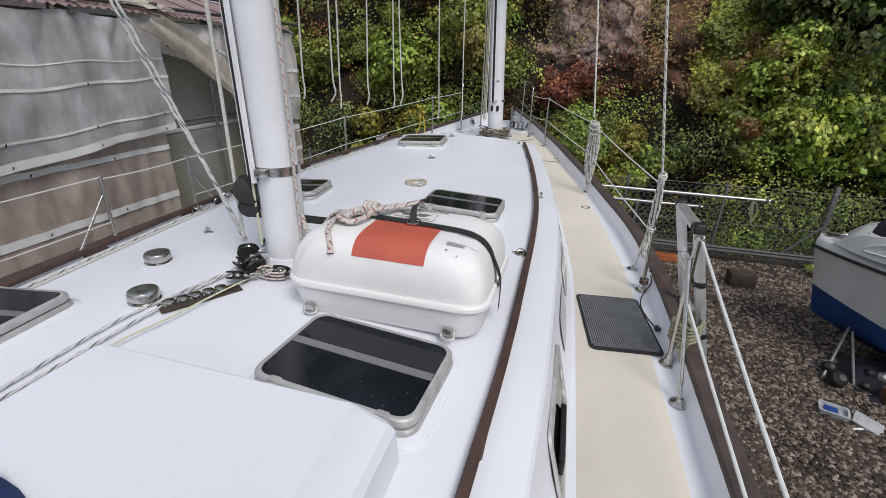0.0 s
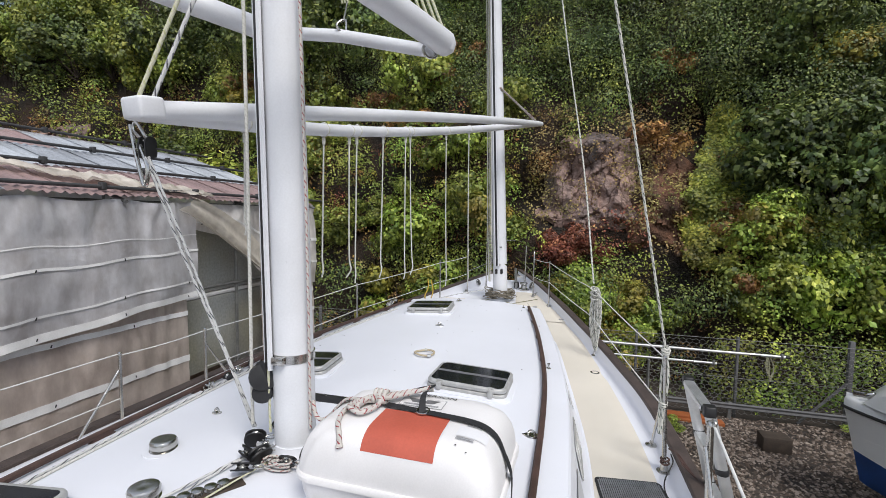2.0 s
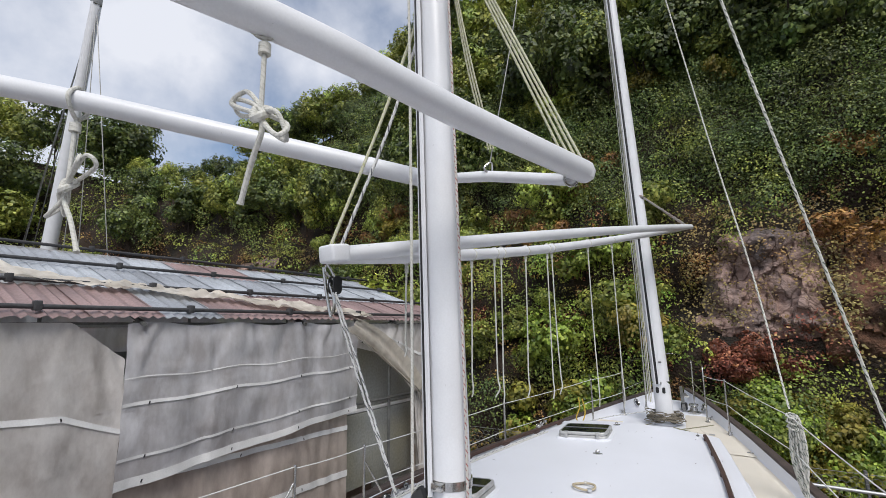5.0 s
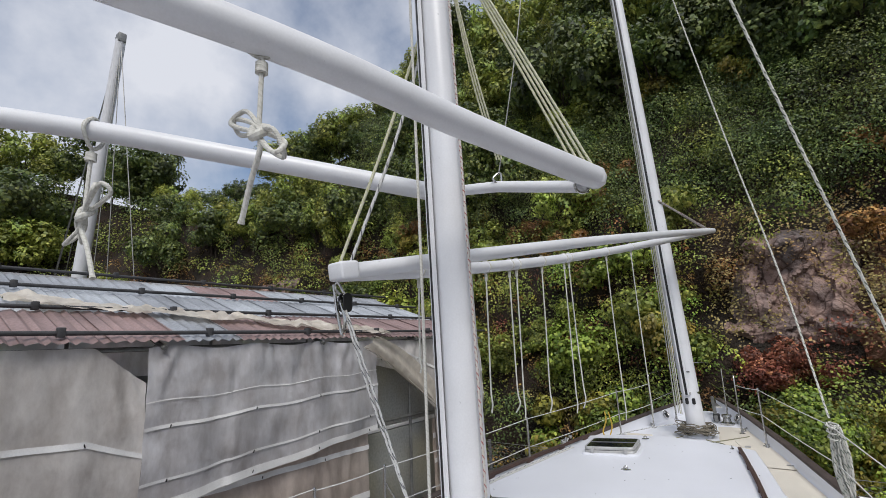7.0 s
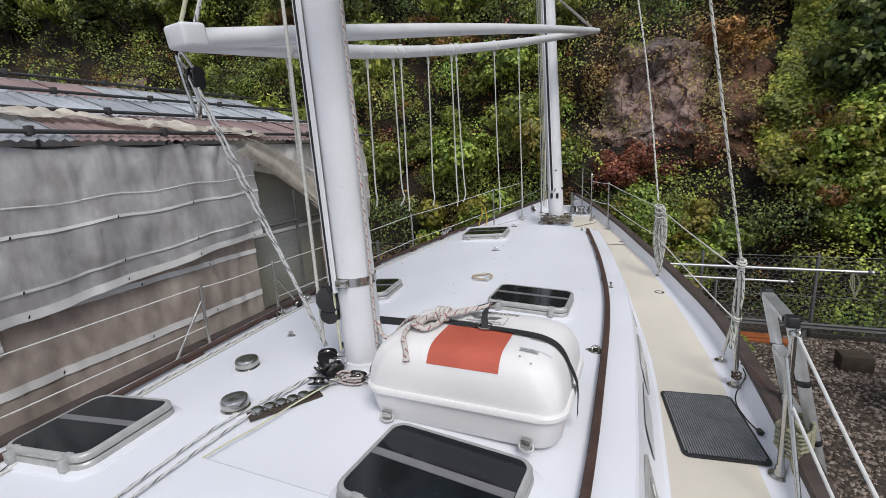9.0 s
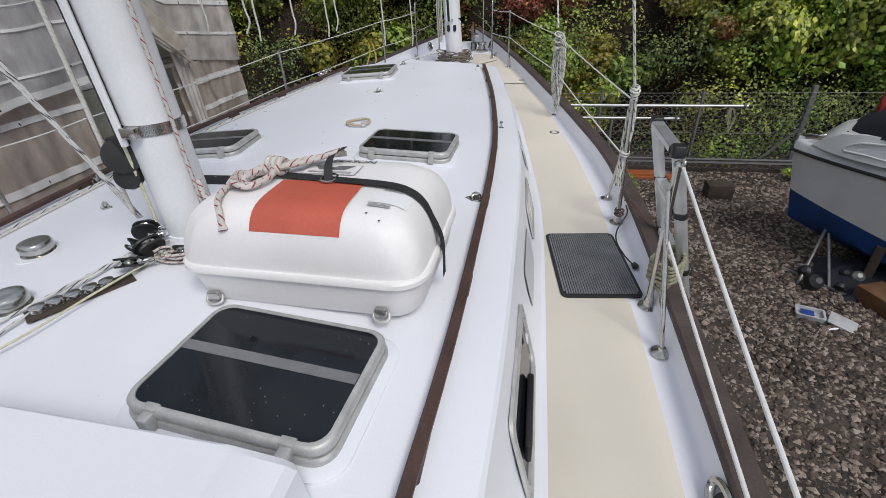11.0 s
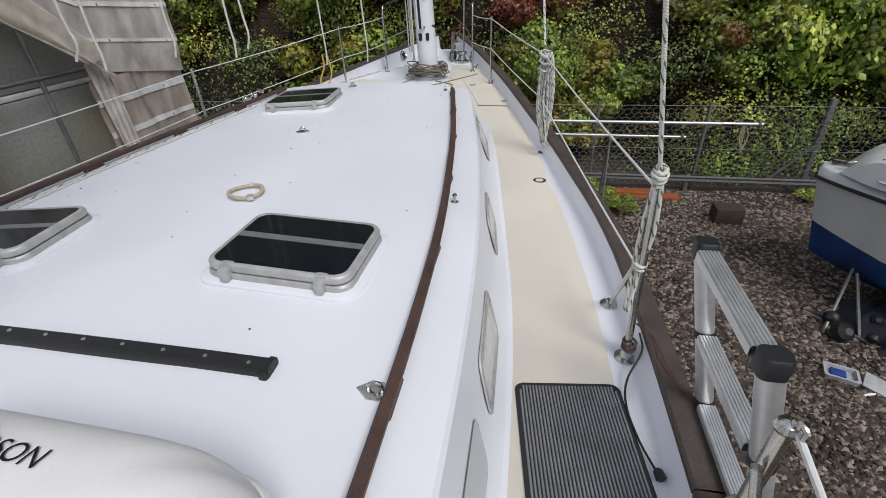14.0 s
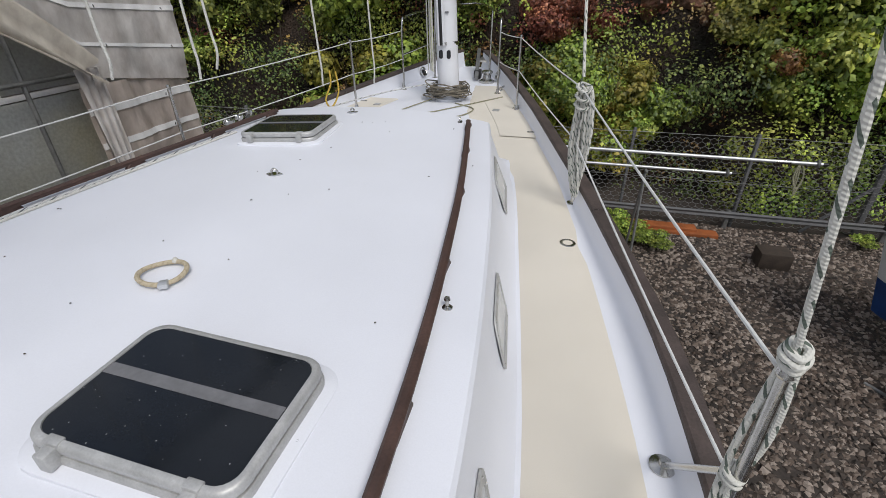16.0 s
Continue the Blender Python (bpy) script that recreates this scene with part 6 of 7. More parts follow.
def leaves(centres, normals, size, spread, per):
    """Leaf pieces in clumps: arrays (n, 3); each leaf a bent diamond."""
    n = len(centres)
    tot = n * per
    c = np.repeat(centres, per, 0)
    out = np.repeat(normals, per, 0)
    d = rng.normal(0, 1, (tot, 3))
    d /= np.linalg.norm(d, axis=1, keepdims=True)
    d *= (rng.random(tot) ** 0.4)[:, None]
    c = c + d * np.repeat(spread, per)[:, None] * np.array([1, 1, 0.8]) + out * np.repeat(spread, per)[:, None] * 0.25
    nn = out * 1.0 + d * 0.30 + rng.normal(0, 0.36, (tot, 3)) + np.array([0, 0, 0.25])
    nn /= np.linalg.norm(nn, axis=1, keepdims=True)
    ax = rng.normal(0, 1, (tot, 3)) - np.array([0, 0, 0.6])
    ax -= nn * (ax * nn).sum(1, keepdims=True)
    ax /= np.linalg.norm(ax, axis=1, keepdims=True) + 1e-9
    sd = np.cross(ax, nn)
    L = (np.repeat(size, per) * rng.uniform(0.6, 1.35, tot))[:, None]
    w = L * rng.uniform(0.30, 0.45, (tot, 1))
    return np.stack([c - ax * L * 0.5, c + sd * w - nn * L * 0.08, c + ax * L * 0.5, c - sd * w - nn * L * 0.08], 1)


def outward(p):
    a = np.arctan2(p[:, 0], p[:, 1])
    v = np.stack([-np.sin(a), -np.cos(a), np.full(len(a), 0.55)], 1)
    return v / np.linalg.norm(v, axis=1, keepdims=True)


def zone(h, e, q):
    """Which plant covers the slope at heading h and elevation e (degrees); q is random in 0..1."""
    nz = noise.noise(Vector((h * 0.16, e * 0.2, 2.0)))
    n2 = noise.noise(Vector((h * 0.45, e * 0.5, 9.0)))
    if e < -7.2 and h > 16:
        return "bright" if q < 0.4 else ("mid" if q < 0.7 else ("yellow" if q < 0.85 else "dark"))
    if e < -7.2:
        return "bare" if q < 0.45 else ("rust" if q < 0.6 else ("dark" if q < 0.8 else "olive"))
    if -3.5 < h < 7.5 and 0.6 < e < 11.5 - abs(h - 2.2) * 1.0:
        return "bare" if q < 0.97 - 0.4 * max(0, n2) else "olive"
    if (-5.0 < h < 7.6 and -4.0 < e <= 0.8) or (-4 < h < 0 and -6.6 < e <= -4.0):
        return "red" if q < 0.72 else ("bare" if q < 0.9 else "rust")
    if 4.8 < h < 12.4 and -3.5 < e < 12.0:
        return "bare" if q < 0.70 else ("rust" if q < 0.90 else "olive")
    if 12 <= h < 17.5 and -5.2 < e < 11:
        return "bare" if q < 0.55 else ("rust" if q < 0.75 else "dark")
    if 9.5 < h < 21 and -6.2 < e < -1.5:
        return "bare" if q < 0.62 else ("rust" if q < 0.9 else "olive")
    if 17 < h < 24 and -4.5 < e < 14:
        return "rust" if q < 0.2 else ("dark" if q < 0.85 else "mid")
    if h >= 20 and e < 8 and nz > -0.2:
        return "bright" if q < 0.62 else "mid"
    if -3 < h < 20 and e <= -5:
        if h > 9:
            return "rust" if q < 0.35 else ("dark" if q < 0.7 else "mid")
        return "yellow" if q < 0.4 else ("bright" if q < 0.65 else "mid")
    if h < -50 and e < 9:
        return ("olive" if q < 0.5 else "rust") if n2 > 0.0 else ("mid" if q < 0.6 else "bare")
    if -40 < h < -4 and e < 9:
        if n2 > 0.10:
            return "rust" if q < 0.7 else "red"
        return "mid" if q < 0.40 else ("yellow" if q < 0.64 else ("bright" if q < 0.90 else "olive"))
    if e > 13 and h > 3:
        return "dark"
    if e > 14 or h > 12:
        return "dark" if q < 0.72 - 0.5 * nz else ("mid" if q < 0.9 else "olive")
    return "olive" if q < 0.30 else ("mid" if q < 0.70 else ("rust" if q < 0.86 else "dark"))


LOOK = {"dark": LEAF_DARK, "mid": LEAF_MID, "bright": LEAF_BRIGHT, "yellow": LEAF_YELLOW, "rust": LEAF_RUST, "red": LEAF_RED, "olive": LEAF_OLIVE}
WORDS = {"dark": "dark green ivy and scrub", "mid": "green scrub", "bright": "bright green creeper", "yellow": "yellow-green creeper", "rust": "rust-brown bracken", "red": "dark red creeper", "olive": "olive brown undergrowth"}
def mounds(spots, radii, leaf, fill):
    """Bushy mounds: leaves on an uneven shell that faces out from the slope and up."""
    n = len(spots)
    count = np.maximum(24, (fill * (radii / leaf) ** 2)).astype(int)
    own = np.repeat(np.arange(n), count)
    tot = len(own)
    d = rng.normal(0, 1, (tot, 3))
    d /= np.linalg.norm(d, axis=1, keepdims=True)
    face = outward(spots)[own]
    back = (d * face).sum(1) < -0.25
    d[back] *= -1
    lobe = rng.normal(0, 1, (n, 9, 3))
    lobe /= np.linalg.norm(lobe, axis=2, keepdims=True)
    near = np.zeros(tot)
    for k in range(9):
        near = np.maximum(near, (d * lobe[own, k]).sum(1))
    r = radii[own] * (0.52 + 0.50 * np.clip((near - 0.45) / 0.55, 0, 1) ** 0.8) * (0.86 + 0.22 * rng.random(tot))
    c = spots[own] + d * r[:, None] * np.array([1.05, 1.05, 0.9]) + face * radii[own][:, None] * 0.2
    size = leaf[own]
    return leaves(c, d, size, size * 0.7, 1)


cover = {k: [] for k in LOOK}
random.seed(5)
for h10 in range(-980, 480, 6):
    h = h10 / 10
    r0, top = near_d(h), crest_h(h)
    step_s = 0.62 / top * (1 + max(0, r0 - 18) / 30)
    skip = r0 > 26 and (h10 // 6) % 2
    s = 0.0
    while s < 1.04 and not skip:
        hh, ss = h + random.uniform(-1.2, 1.2), s + random.uniform(-1.1, 1.1) * step_s
        p = cliff(hh, min(1.0, max(0.0, ss)))
        e = math.degrees(math.atan2(p.z - 1.5, math.hypot(p.x, p.y)))
        if e < 44:
            patch = 0.5 + 0.85 * noise.noise(Vector((hh * 0.33, e * 0.40, 20.0))) + 0.35 * noise.noise(Vector((hh * 1.1, e * 1.2, 31.0)))
            z = zone(hh, e, min(0.999, max(0.0, patch + random.uniform(-0.16, 0.16))))
            if z != "bare":
                cover[z].append((p.x, p.y, p.z, near_d(hh)))
        s += step_s * 1.7
LOW = ("rust", "red", "yellow", "olive")
for k, v in cover.items():
    a = np.array(v)
    far = np.clip(a[:, 3] / 15, 1, 2.6)
    for part_no in range(4):
        pick = rng.integers(0, 4, len(a)) == part_no
        b, f = a[pick], far[pick]
        rad = rng.uniform(0.28, 0.5, len(b)) if k in LOW else 0.34 + 0.62 * rng.random(len(b)) ** 1.6
        if k == "dark":
            rad = 0.45 + 0.75 * rng.random(len(b)) ** 1.3
        c = b[:, :3] + outward(b[:, :3]) * rng.uniform(-0.1, 0.25 if k in LOW else 0.65, (len(b), 1))
        solo("undergrowth", quads("undergrowth", mounds(c, rad * f ** 0.9, 0.075 * f ** 0.75, 2.3)), LOOK[k], WORDS[k] + " covering the cliff", "undergrowth", kind="stuff", smooth=False)


# ivy hanging down the slope in a long tapering curtain
random.seed(15)
spots = []
for i in range(1500):
    e = random.uniform(-5.2, 11.5)
    mid_h = 14.9 + 0.06 * e
    half_w = float(np.interp(e, [-5.2, -2, 3, 8, 11.5], [2.0, 2.7, 2.7, 1.5, 0.5]))
    h = mid_h + random.uniform(-1, 1) * half_w + 0.5 * noise.noise(Vector((e * 0.7, 3, 1)))
    ragged = noise.noise(Vector((h * 1.1, e * 0.45, 4.0)))
    if ragged < -0.28 or (e < -3 and ragged < 0.05):
        continue
    p = cliff(h, at(h, e))
    spots.append((p.x, p.y, p.z))
spots = np.array(spots)
drop_ = outward(spots) * (0.25 + 0.55 * np.array([abs(noise.noise(Vector(q) * 1.2)) for q in spots]))[:, None]
solo("ivy_curtain", quads("ivy_curtain", leaves(spots + drop_, outward(spots), np.full(len(spots), 0.095), np.full(len(spots), 0.24), 22)), LEAF_IVY, "yellow-green ivy hanging down the cliff in a long curtain", "ivy", kind="stuff", smooth=False)
# thin yellow creeper over the rusty earth beside it
spots = []
for i in range(900):
    h, e = random.uniform(4.6, 12.6), random.uniform(-3.5, 12.0)
    if noise.noise(Vector((h * 0.55, e * 0.4, 6.0))) < 0.02 or h < 7.8 - 0.25 * e:
        continue
    p = cliff(h, at(h, e))
    spots.append((p.x, p.y, p.z))
for i in range(520):
    h, e = random.uniform(-5.5, 8.8), random.uniform(-1.0, 13.0)
    if noise.noise(Vector((h * 0.7, e * 0.6, 16.0))) < 0.16 and abs(h - 2.0) < 4.4 - 0.26 * e:
        continue
    p = cliff(h, at(h, e))
    spots.append((p.x, p.y - 0.3, p.z))
spots = np.array(spots)
solo("creeper", quads("creeper", leaves(spots + outward(spots) * 0.22, outward(spots), np.full(len(spots), 0.075), np.full(len(spots), 0.30), 7)), LEAF_OLIVE, "thin olive-yellow creeper over rusty earth on the cliff", "creeper", kind="stuff", smooth=False)


# shrubs and trees, each with stems and an uneven crown
def shrub_kind(name, look_, seed, radius, tall, count, leaf, label, category, trunk_h):
    g = np.random.default_rng(seed)
    random.seed(seed)
    ob = thing(name, (0, 0, 0), label, category)
    bm = bmesh.new()
    lobes = []
    for i in range(11 if tall > 2.4 else 7):
        a, rr = g.uniform(0, 6.28), radius * math.sqrt(g.uniform(0.02, 1)) * 0.75
        lobes.append((rr * math.cos(a), rr * math.sin(a), trunk_h + (tall - trunk_h) * g.uniform(0.15, 0.95) * (1.15 - 0.5 * rr / radius), radius * g.uniform(0.28, 0.5)))
    top_t = [(0, 0, -0.6), (0.05, 0.02, trunk_h * 0.5), (0.0, 0.06, trunk_h), (0.03, 0.0, tall * 0.75)]
    pts = curve(top_t, 4)
    tube(pts, [max(0.012, 0.045 * tall / 2.5 * (1 - i / (len(pts) + 2))) for i in range(len(pts))], 7, False, bm)
    part("trunk", bm, BARK, ob)
    for lx, ly, lz, lr in lobes:
        b0 = Vector((0.02, 0.02, min(trunk_h * 0.9 + 0.15, lz * 0.6)))
        limb = curve([b0, b0.lerp(Vector((lx, ly, lz)), 0.5) + Vector((0, 0, 0.08)), Vector((lx, ly, lz))], 3)
        part("limb", tube(limb, [0.022 * tall / 2.5 * (1 - i / (len(limb) + 1)) + 0.005 for i in range(len(limb))], 5), BARK, ob)
    lob = np.array(lobes)
    pick = g.integers(0, len(lob), count)
    d = g.normal(0, 1, (count, 3))
    d /= np.linalg.norm(d, axis=1, keepdims=True)
    rad = lob[pick, 3] * (0.70 + 0.36 * g.random(count))
    c = lob[pick, :3] + d * rad[:, None] * np.array([1, 1, 0.85])
    part("crown", quads("crown", leaves(c, d, np.full(count, leaf), np.full(count, leaf * 1.3), 6)), look_, ob, smooth=False)
    return ob


kinds = {
    "dark": shrub_kind("tree", LEAF_DARK, 1, 1.7, 3.6, 760, 0.155, "dark green leafy tree on the cliff", "tree", 1.0),
    "dark2": shrub_kind("tree", LEAF_DARK, 12, 1.4, 3.0, 660, 0.15, "dense dark green tree on the cliff", "tree", 0.8),
    "mid": shrub_kind("tree", LEAF_MID, 2, 1.5, 3.2, 700, 0.15, "mid-green leafy tree on the cliff", "tree", 0.9),
    "mids": shrub_kind("shrub", LEAF_MID, 22, 1.0, 1.7, 430, 0.11, "mid-green shrub at the cliff", "shrub", 0.25),
    "bright": shrub_kind("shrub", LEAF_BRIGHT, 3, 1.0, 1.8, 430, 0.11, "fresh bright green shrub at the cliff foot", "shrub", 0.3),
    "yellow": shrub_kind("shrub", LEAF_YELLOW, 4, 0.9, 1.5, 380, 0.10, "yellow-green shrub at the cliff foot", "shrub", 0.2),
    "rust": shrub_kind("shrub", LEAF_RUST, 5, 0.8, 1.2, 300, 0.09, "rust-brown autumn shrub on the cliff", "shrub", 0.2),
    "red": shrub_kind("shrub", LEAF_RED, 6, 0.95, 1.3, 380, 0.09, "dark red autumn shrub under the rock face", "shrub", 0.2),
}
kinds["sycamore"] = shrub_kind("tree", LEAF_BRIGHT, 41, 1.2, 2.6, 300, 0.20, "young broad-leaved tree, fresh green, at the cliff foot", "tree", 0.6)
used = set()


def plant(kind, h, s, scale=1.0, dz=-0.2, d_off=0.0):
    if kind not in ("red", "rust") and -6 < h < 19.5 and 0.055 < s < 0.43:
        return
    if kind != "rust" and -66 < h < -50 and 0.10 < s < 0.55:
        return
    if 14 < h < 25 and s > 0.12 and kind in ("mid", "mids", "yellow", "bright"):
        kind = "dark2"
    if 3 < h < 25 and s > 0.42 and kind not in ("dark", "rust"):
        kind = "dark2"
    if -69 < h < -56 and s > 0.8:
        scale *= 0.55
    p = cliff(h, s)
    a = math.atan2(p.x, p.y)
    p = p - Vector((math.sin(a), math.cos(a), 0)) * (0.3 + d_off)
    m = Matrix.Translation((p.x, p.y, p.z + dz)) @ Matrix.Rotation(random.uniform(0, 6.28), 4, "Z")
    ob = kinds[kind]
    if kind not in used:
        used.add(kind)
        ob.matrix_basis = m @ Matrix.Scale(scale, 4)
        return
    q = copy_thing(ob, m)
    q.scale = (scale, scale, scale * random.uniform(0.85, 1.15))


random.seed(77)
# dark wood over the rock face and on the right
for i in range(100):
    h = random.uniform(-36, 38)
    plant(random.choice(["dark", "mid", "dark2", "mid"]), h, random.uniform(0.40, 0.95), random.uniform(0.9, 1.6))
for i in range(10):
    plant(random.choice(["dark", "dark2"]), random.uniform(18, 32), random.uniform(0.10, 0.4), random.uniform(0.8, 1.1))
for i in range(14):
    plant(random.choice(["bright", "mids", "yellow"]), random.uniform(19.5, 34), random.uniform(0.0, 0.15), random.uniform(0.9, 1.3))
for h, e_, sc in ((24.5, -10.0, 0.9), (28.0, -8.0, 1.0), (30.0, -4.0, 1.0), (22.0, -11.5, 0.75), (28.5, -3.0, 0.8), (33.0, -7.0, 1.1), (25.5, -7.0, 0.9), (31.0, -9.0, 0.9), (29.0, -1.0, 0.9), (20.5, -9.5, 0.6), (23.5, -6.5, 0.7), (32.0, 0.0, 1.0)):
    plant("sycamore", h, at(h, e_), sc)
for i in range(52):
    h = random.uniform(-42, 34)
    plant(random.choice(["mids", "mids", "mid", "dark2", "yellow"]), h, random.uniform(0.22, 0.55), random.uniform(0.8, 1.3))
for i in range(30):
    h = random.uniform(-60, -28)
    plant(random.choice(["mid", "mids", "dark"]), h, random.uniform(0.2, 0.7), random.uniform(0.9, 1.5))
# crest and far slope
for i in range(40):
    h = random.uniform(-92, -33)
    plant(random.choice(["mid", "dark", "mid", "dark2"]), h, random.uniform(0.45, 1.0), random.uniform(1.0, 1.6) * (1 + max(0, near_d(h) - 22) / 45))
for i in range(24):
    h = random.uniform(-92, -30)
    plant(random.choice(["mid", "mids", "mids", "rust"]), h, random.uniform(0.05, 0.5), random.uniform(1.1, 1.7))
for i in range(26):
    h = -92 + i * 2.4
    plant(random.choice(["mid", "dark", "mid"]), h, 0.985, random.uniform(0.9, 1.4) * (1 + max(0, near_d(h) - 22) / 50))
# foot of the cliff
for i in range(20):
    plant(random.choice(["mids", "mids", "yellow", "bright"]), random.uniform(-38, -5), random.uniform(0.0, 0.2), random.uniform(0.9, 1.5))
for i in range(20):
    plant(random.choice(["yellow", "yellow", "bright"]), random.uniform(-1, 9.5), random.uniform(0.0, 0.05), random.uniform(0.7, 1.1), -0.1)
for i in range(7):
    plant("red", random.uniform(-3.8, 5.5), at(1, random.uniform(-6.0, -3.2)), random.uniform(0.55, 0.8))
for h, s in ((-25, 0.27), (-23, 0.26), (-17, 0.28), (-20, 0.23), (-14, 0.33), (9, 0.2), (10.5, 0.3), (18, 0.12), (19, 0.07), (-30, 0.40), (-8, 0.5)):
    plant("rust", h, s, random.uniform(0.8, 1.3))

# weeds by the fence
for x, y, s in ((1.75, 10.7, 0.36), (2.15, 10.55, 0.30), (6.0, 11.5, 0.22), (1.35, 10.9, 0.42)):
    q = copy_thing(kinds["bright"], Matrix.Translation((x, y, GROUND)))
    q.scale = (s, s, s * 0.8)
    tagged(q, "bright green weeds growing through the gravel", "weeds")

# ---- fence ----
fence = thing("wire_fence", (3.0, 12.1, GROUND), "wire mesh fence on concrete posts at the cliff foot", "fence")
FY, FT_ = 12.1, -1.19
for i in range(-6, 6):
    x = 3.89 + 2.25 * i
    thick = 0.10 if i == 1 else 0.055
    part("post", box(x - thick / 2, x + thick / 2, FY - 0.05, FY + 0.05, GROUND - 0.3, FT_ + (0.12 if i == 1 else 0.03), 0.01), FENCE_POST, fence)
    if i in (1, -3):
        part("brace", tube([(x, FY - 0.02, FT_ - 0.8), (x - 0.95, FY - 0.02, GROUND)], 0.035, 6), FENCE_POST, fence)
# hexagonal mesh
bm = bmesh.new()
cw, chh = 0.15, 0.09
x_lo, x_hi = -9.6, 15.1
wires = []
nrow = int((FT_ - GROUND - 0.1) / chh)
for j in range(nrow):
    z = GROUND + 0.08 + j * chh
    off = 0.5 * cw * (j % 2)
    pts = []
    x = x_lo + off
    while x < x_hi:
        pts += [(x, z), (x + cw * 0.25, z + chh * 0.30), (x + cw * 0.5, z + chh * 0.30), (x + cw * 0.75, z)]
        x += cw
    wires.append(pts)
segs = []
for j, pts in enumerate(wires):
    for a, b in zip(pts, pts[1:]):
        segs.append((a, b))
for j in range(nrow - 1):
    z = GROUND + 0.08 + j * chh
    off = 0.5 * cw * (j % 2)
    x = x_lo + off
    while x < x_hi:
        segs.append(((x + cw * 0.375, z + chh * 0.30), (x + cw * 0.375, z + chh)))
        x += cw
sg = np.array(segs)
jit = lambda p: np.stack([p[:, 0] + 0.012 * np.sin(p[:, 1] * 9 + p[:, 0] * 3), FY + 0.03 * np.sin(p[:, 0] * 1.4) * np.cos(p[:, 1] * 2) - 0.06, p[:, 1] + 0.01 * np.sin(p[:, 0] * 5)], 1)
A, B = jit(sg[:, 0]), jit(sg[:, 1])
D = B - A
D /= np.linalg.norm(D, axis=1, keepdims=True)
S = np.cross(D, np.array([0, 1.0, 0])) * 0.0042
Yv = np.array([0, 0.0042, 0])
part("mesh", quads("mesh", np.concatenate([np.stack([A - S, B - S, B + S, A + S], 1), np.stack([A - Yv, B - Yv, B + Yv, A + Yv], 1)])), FENCE_WIRE, fence, "hexagonal wire mesh", smooth=False)["kind"] = "stuff"
for z in (FT_ - 0.03, GROUND + 0.95):
    part("strand", tube([(x_lo, FY - 0.05, z), (x_hi, FY - 0.05, z)], 0.006, 6), FENCE_WIRE, fence)
rows = [[(x, 11.86 + o, -2.78 + z) for o, z in ((0, 0.07), (-0.03, 0.045), (-0.01, 0.0), (-0.03, -0.045), (0, -0.07), (0.02, -0.07), (0.02, 0.07))] for x in steps(-8, 13, 8)]
solo("barrier_rail", grid(rows, closed=True), FENCE_POST, "grey steel barrier rail in front of the fence", "barrier")
for i in range(8):
    part("rail_post", box(-7.5 + i * 2.8, -7.42 + i * 2.8, 11.9, 11.98, GROUND - 0.2, -2.7, 0.006), GALV, bpy.data.objects["barrier_rail"])
for a, b, z in ((1.35, 3.5, 0.0), (1.5, 3.1, 0.12)):
    solo("orange_board", box(a, b, 11.35 + z * 0.6, 11.6 + z * 0.6, GROUND + z * 0.5 - 0.01, GROUND + 0.07 + z * 0.5, 0.01), ORANGE_PLANK, "orange board lying at the fence", "board", "boards at the fence")
solo("timber_block", box(3.9, 4.42, 10.35, 10.72, GROUND - 0.02, GROUND + 0.30, 0.02, m=None), TIMBER, "dark square timber block on the gravel", "timber block")
solo("timber_block", box(7.2, 8.1, 11.0, 11.3, GROUND - 0.02, GROUND + 0.22, 0.02), TIMBER, "dark timber baulk at the fence", "timber block")

# long alloy poles on a rack beyond the bow
for (x0, x1, y, z, r) in ((-3.2, 4.0, 9.9, -0.985, 0.028), (-3.2, 2.86, 9.95, -1.24, 0.024)):
    pl = solo("spare_pole", tube([(x0, y, z + 0.02), (x1, y, z)], r, 12), ALLOY, "long silver pole with an end fitting, laid on trestles", "pole", "spare poles")
    part("end_ring", lathe([(r, -0.02), (0.06, -0.015), (0.07, 0.0), (0.06, 0.015), (r, 0.02)], (0, 0, 0), 16, Matrix.Translation((x1 - 0.06, y, z)) @ Matrix.Rotation(radians(90), 4, "Y")), GALV, pl)
    part("end_plug", tube([(x1, y, z), (x1 + 0.07, y, z)], r * 0.9, 10), BLACK, pl)
    part("sleeve", tube([(x1 - 0.62, y, z), (x1 - 0.42, y, z)], r * 1.3, 12), STEEL, pl)
bm = bmesh.new()
for k in range(3):
    tube(curve([(3.72, 9.9, -0.98), (3.68 + 0.03 * k, 9.88, -1.2), (3.76, 9.87, -1.38 - 0.05 * k), (3.82, 9.9, -1.2)], 6, True), 0.012, 6, True, bm)
solo("hanging_line", bm, ROPE_OLIVE, "olive line looped over a spare pole", "rope")
for x in (-2.8, 1.6):
    tr = thing("trestle", (x, 9.92, GROUND), "grey steel trestle carrying the spare poles", "trestle")
    for dy in (-0.35, 0.35):
        part("leg", tube([(x, 9.92, -1.3), (x, 9.92 + dy, GROUND)], 0.02, 8), GALV, tr)
    part("bar", box(x - 0.02, x + 0.02, 9.8, 10.05, -1.30, -1.264, 0.005), GALV, tr)

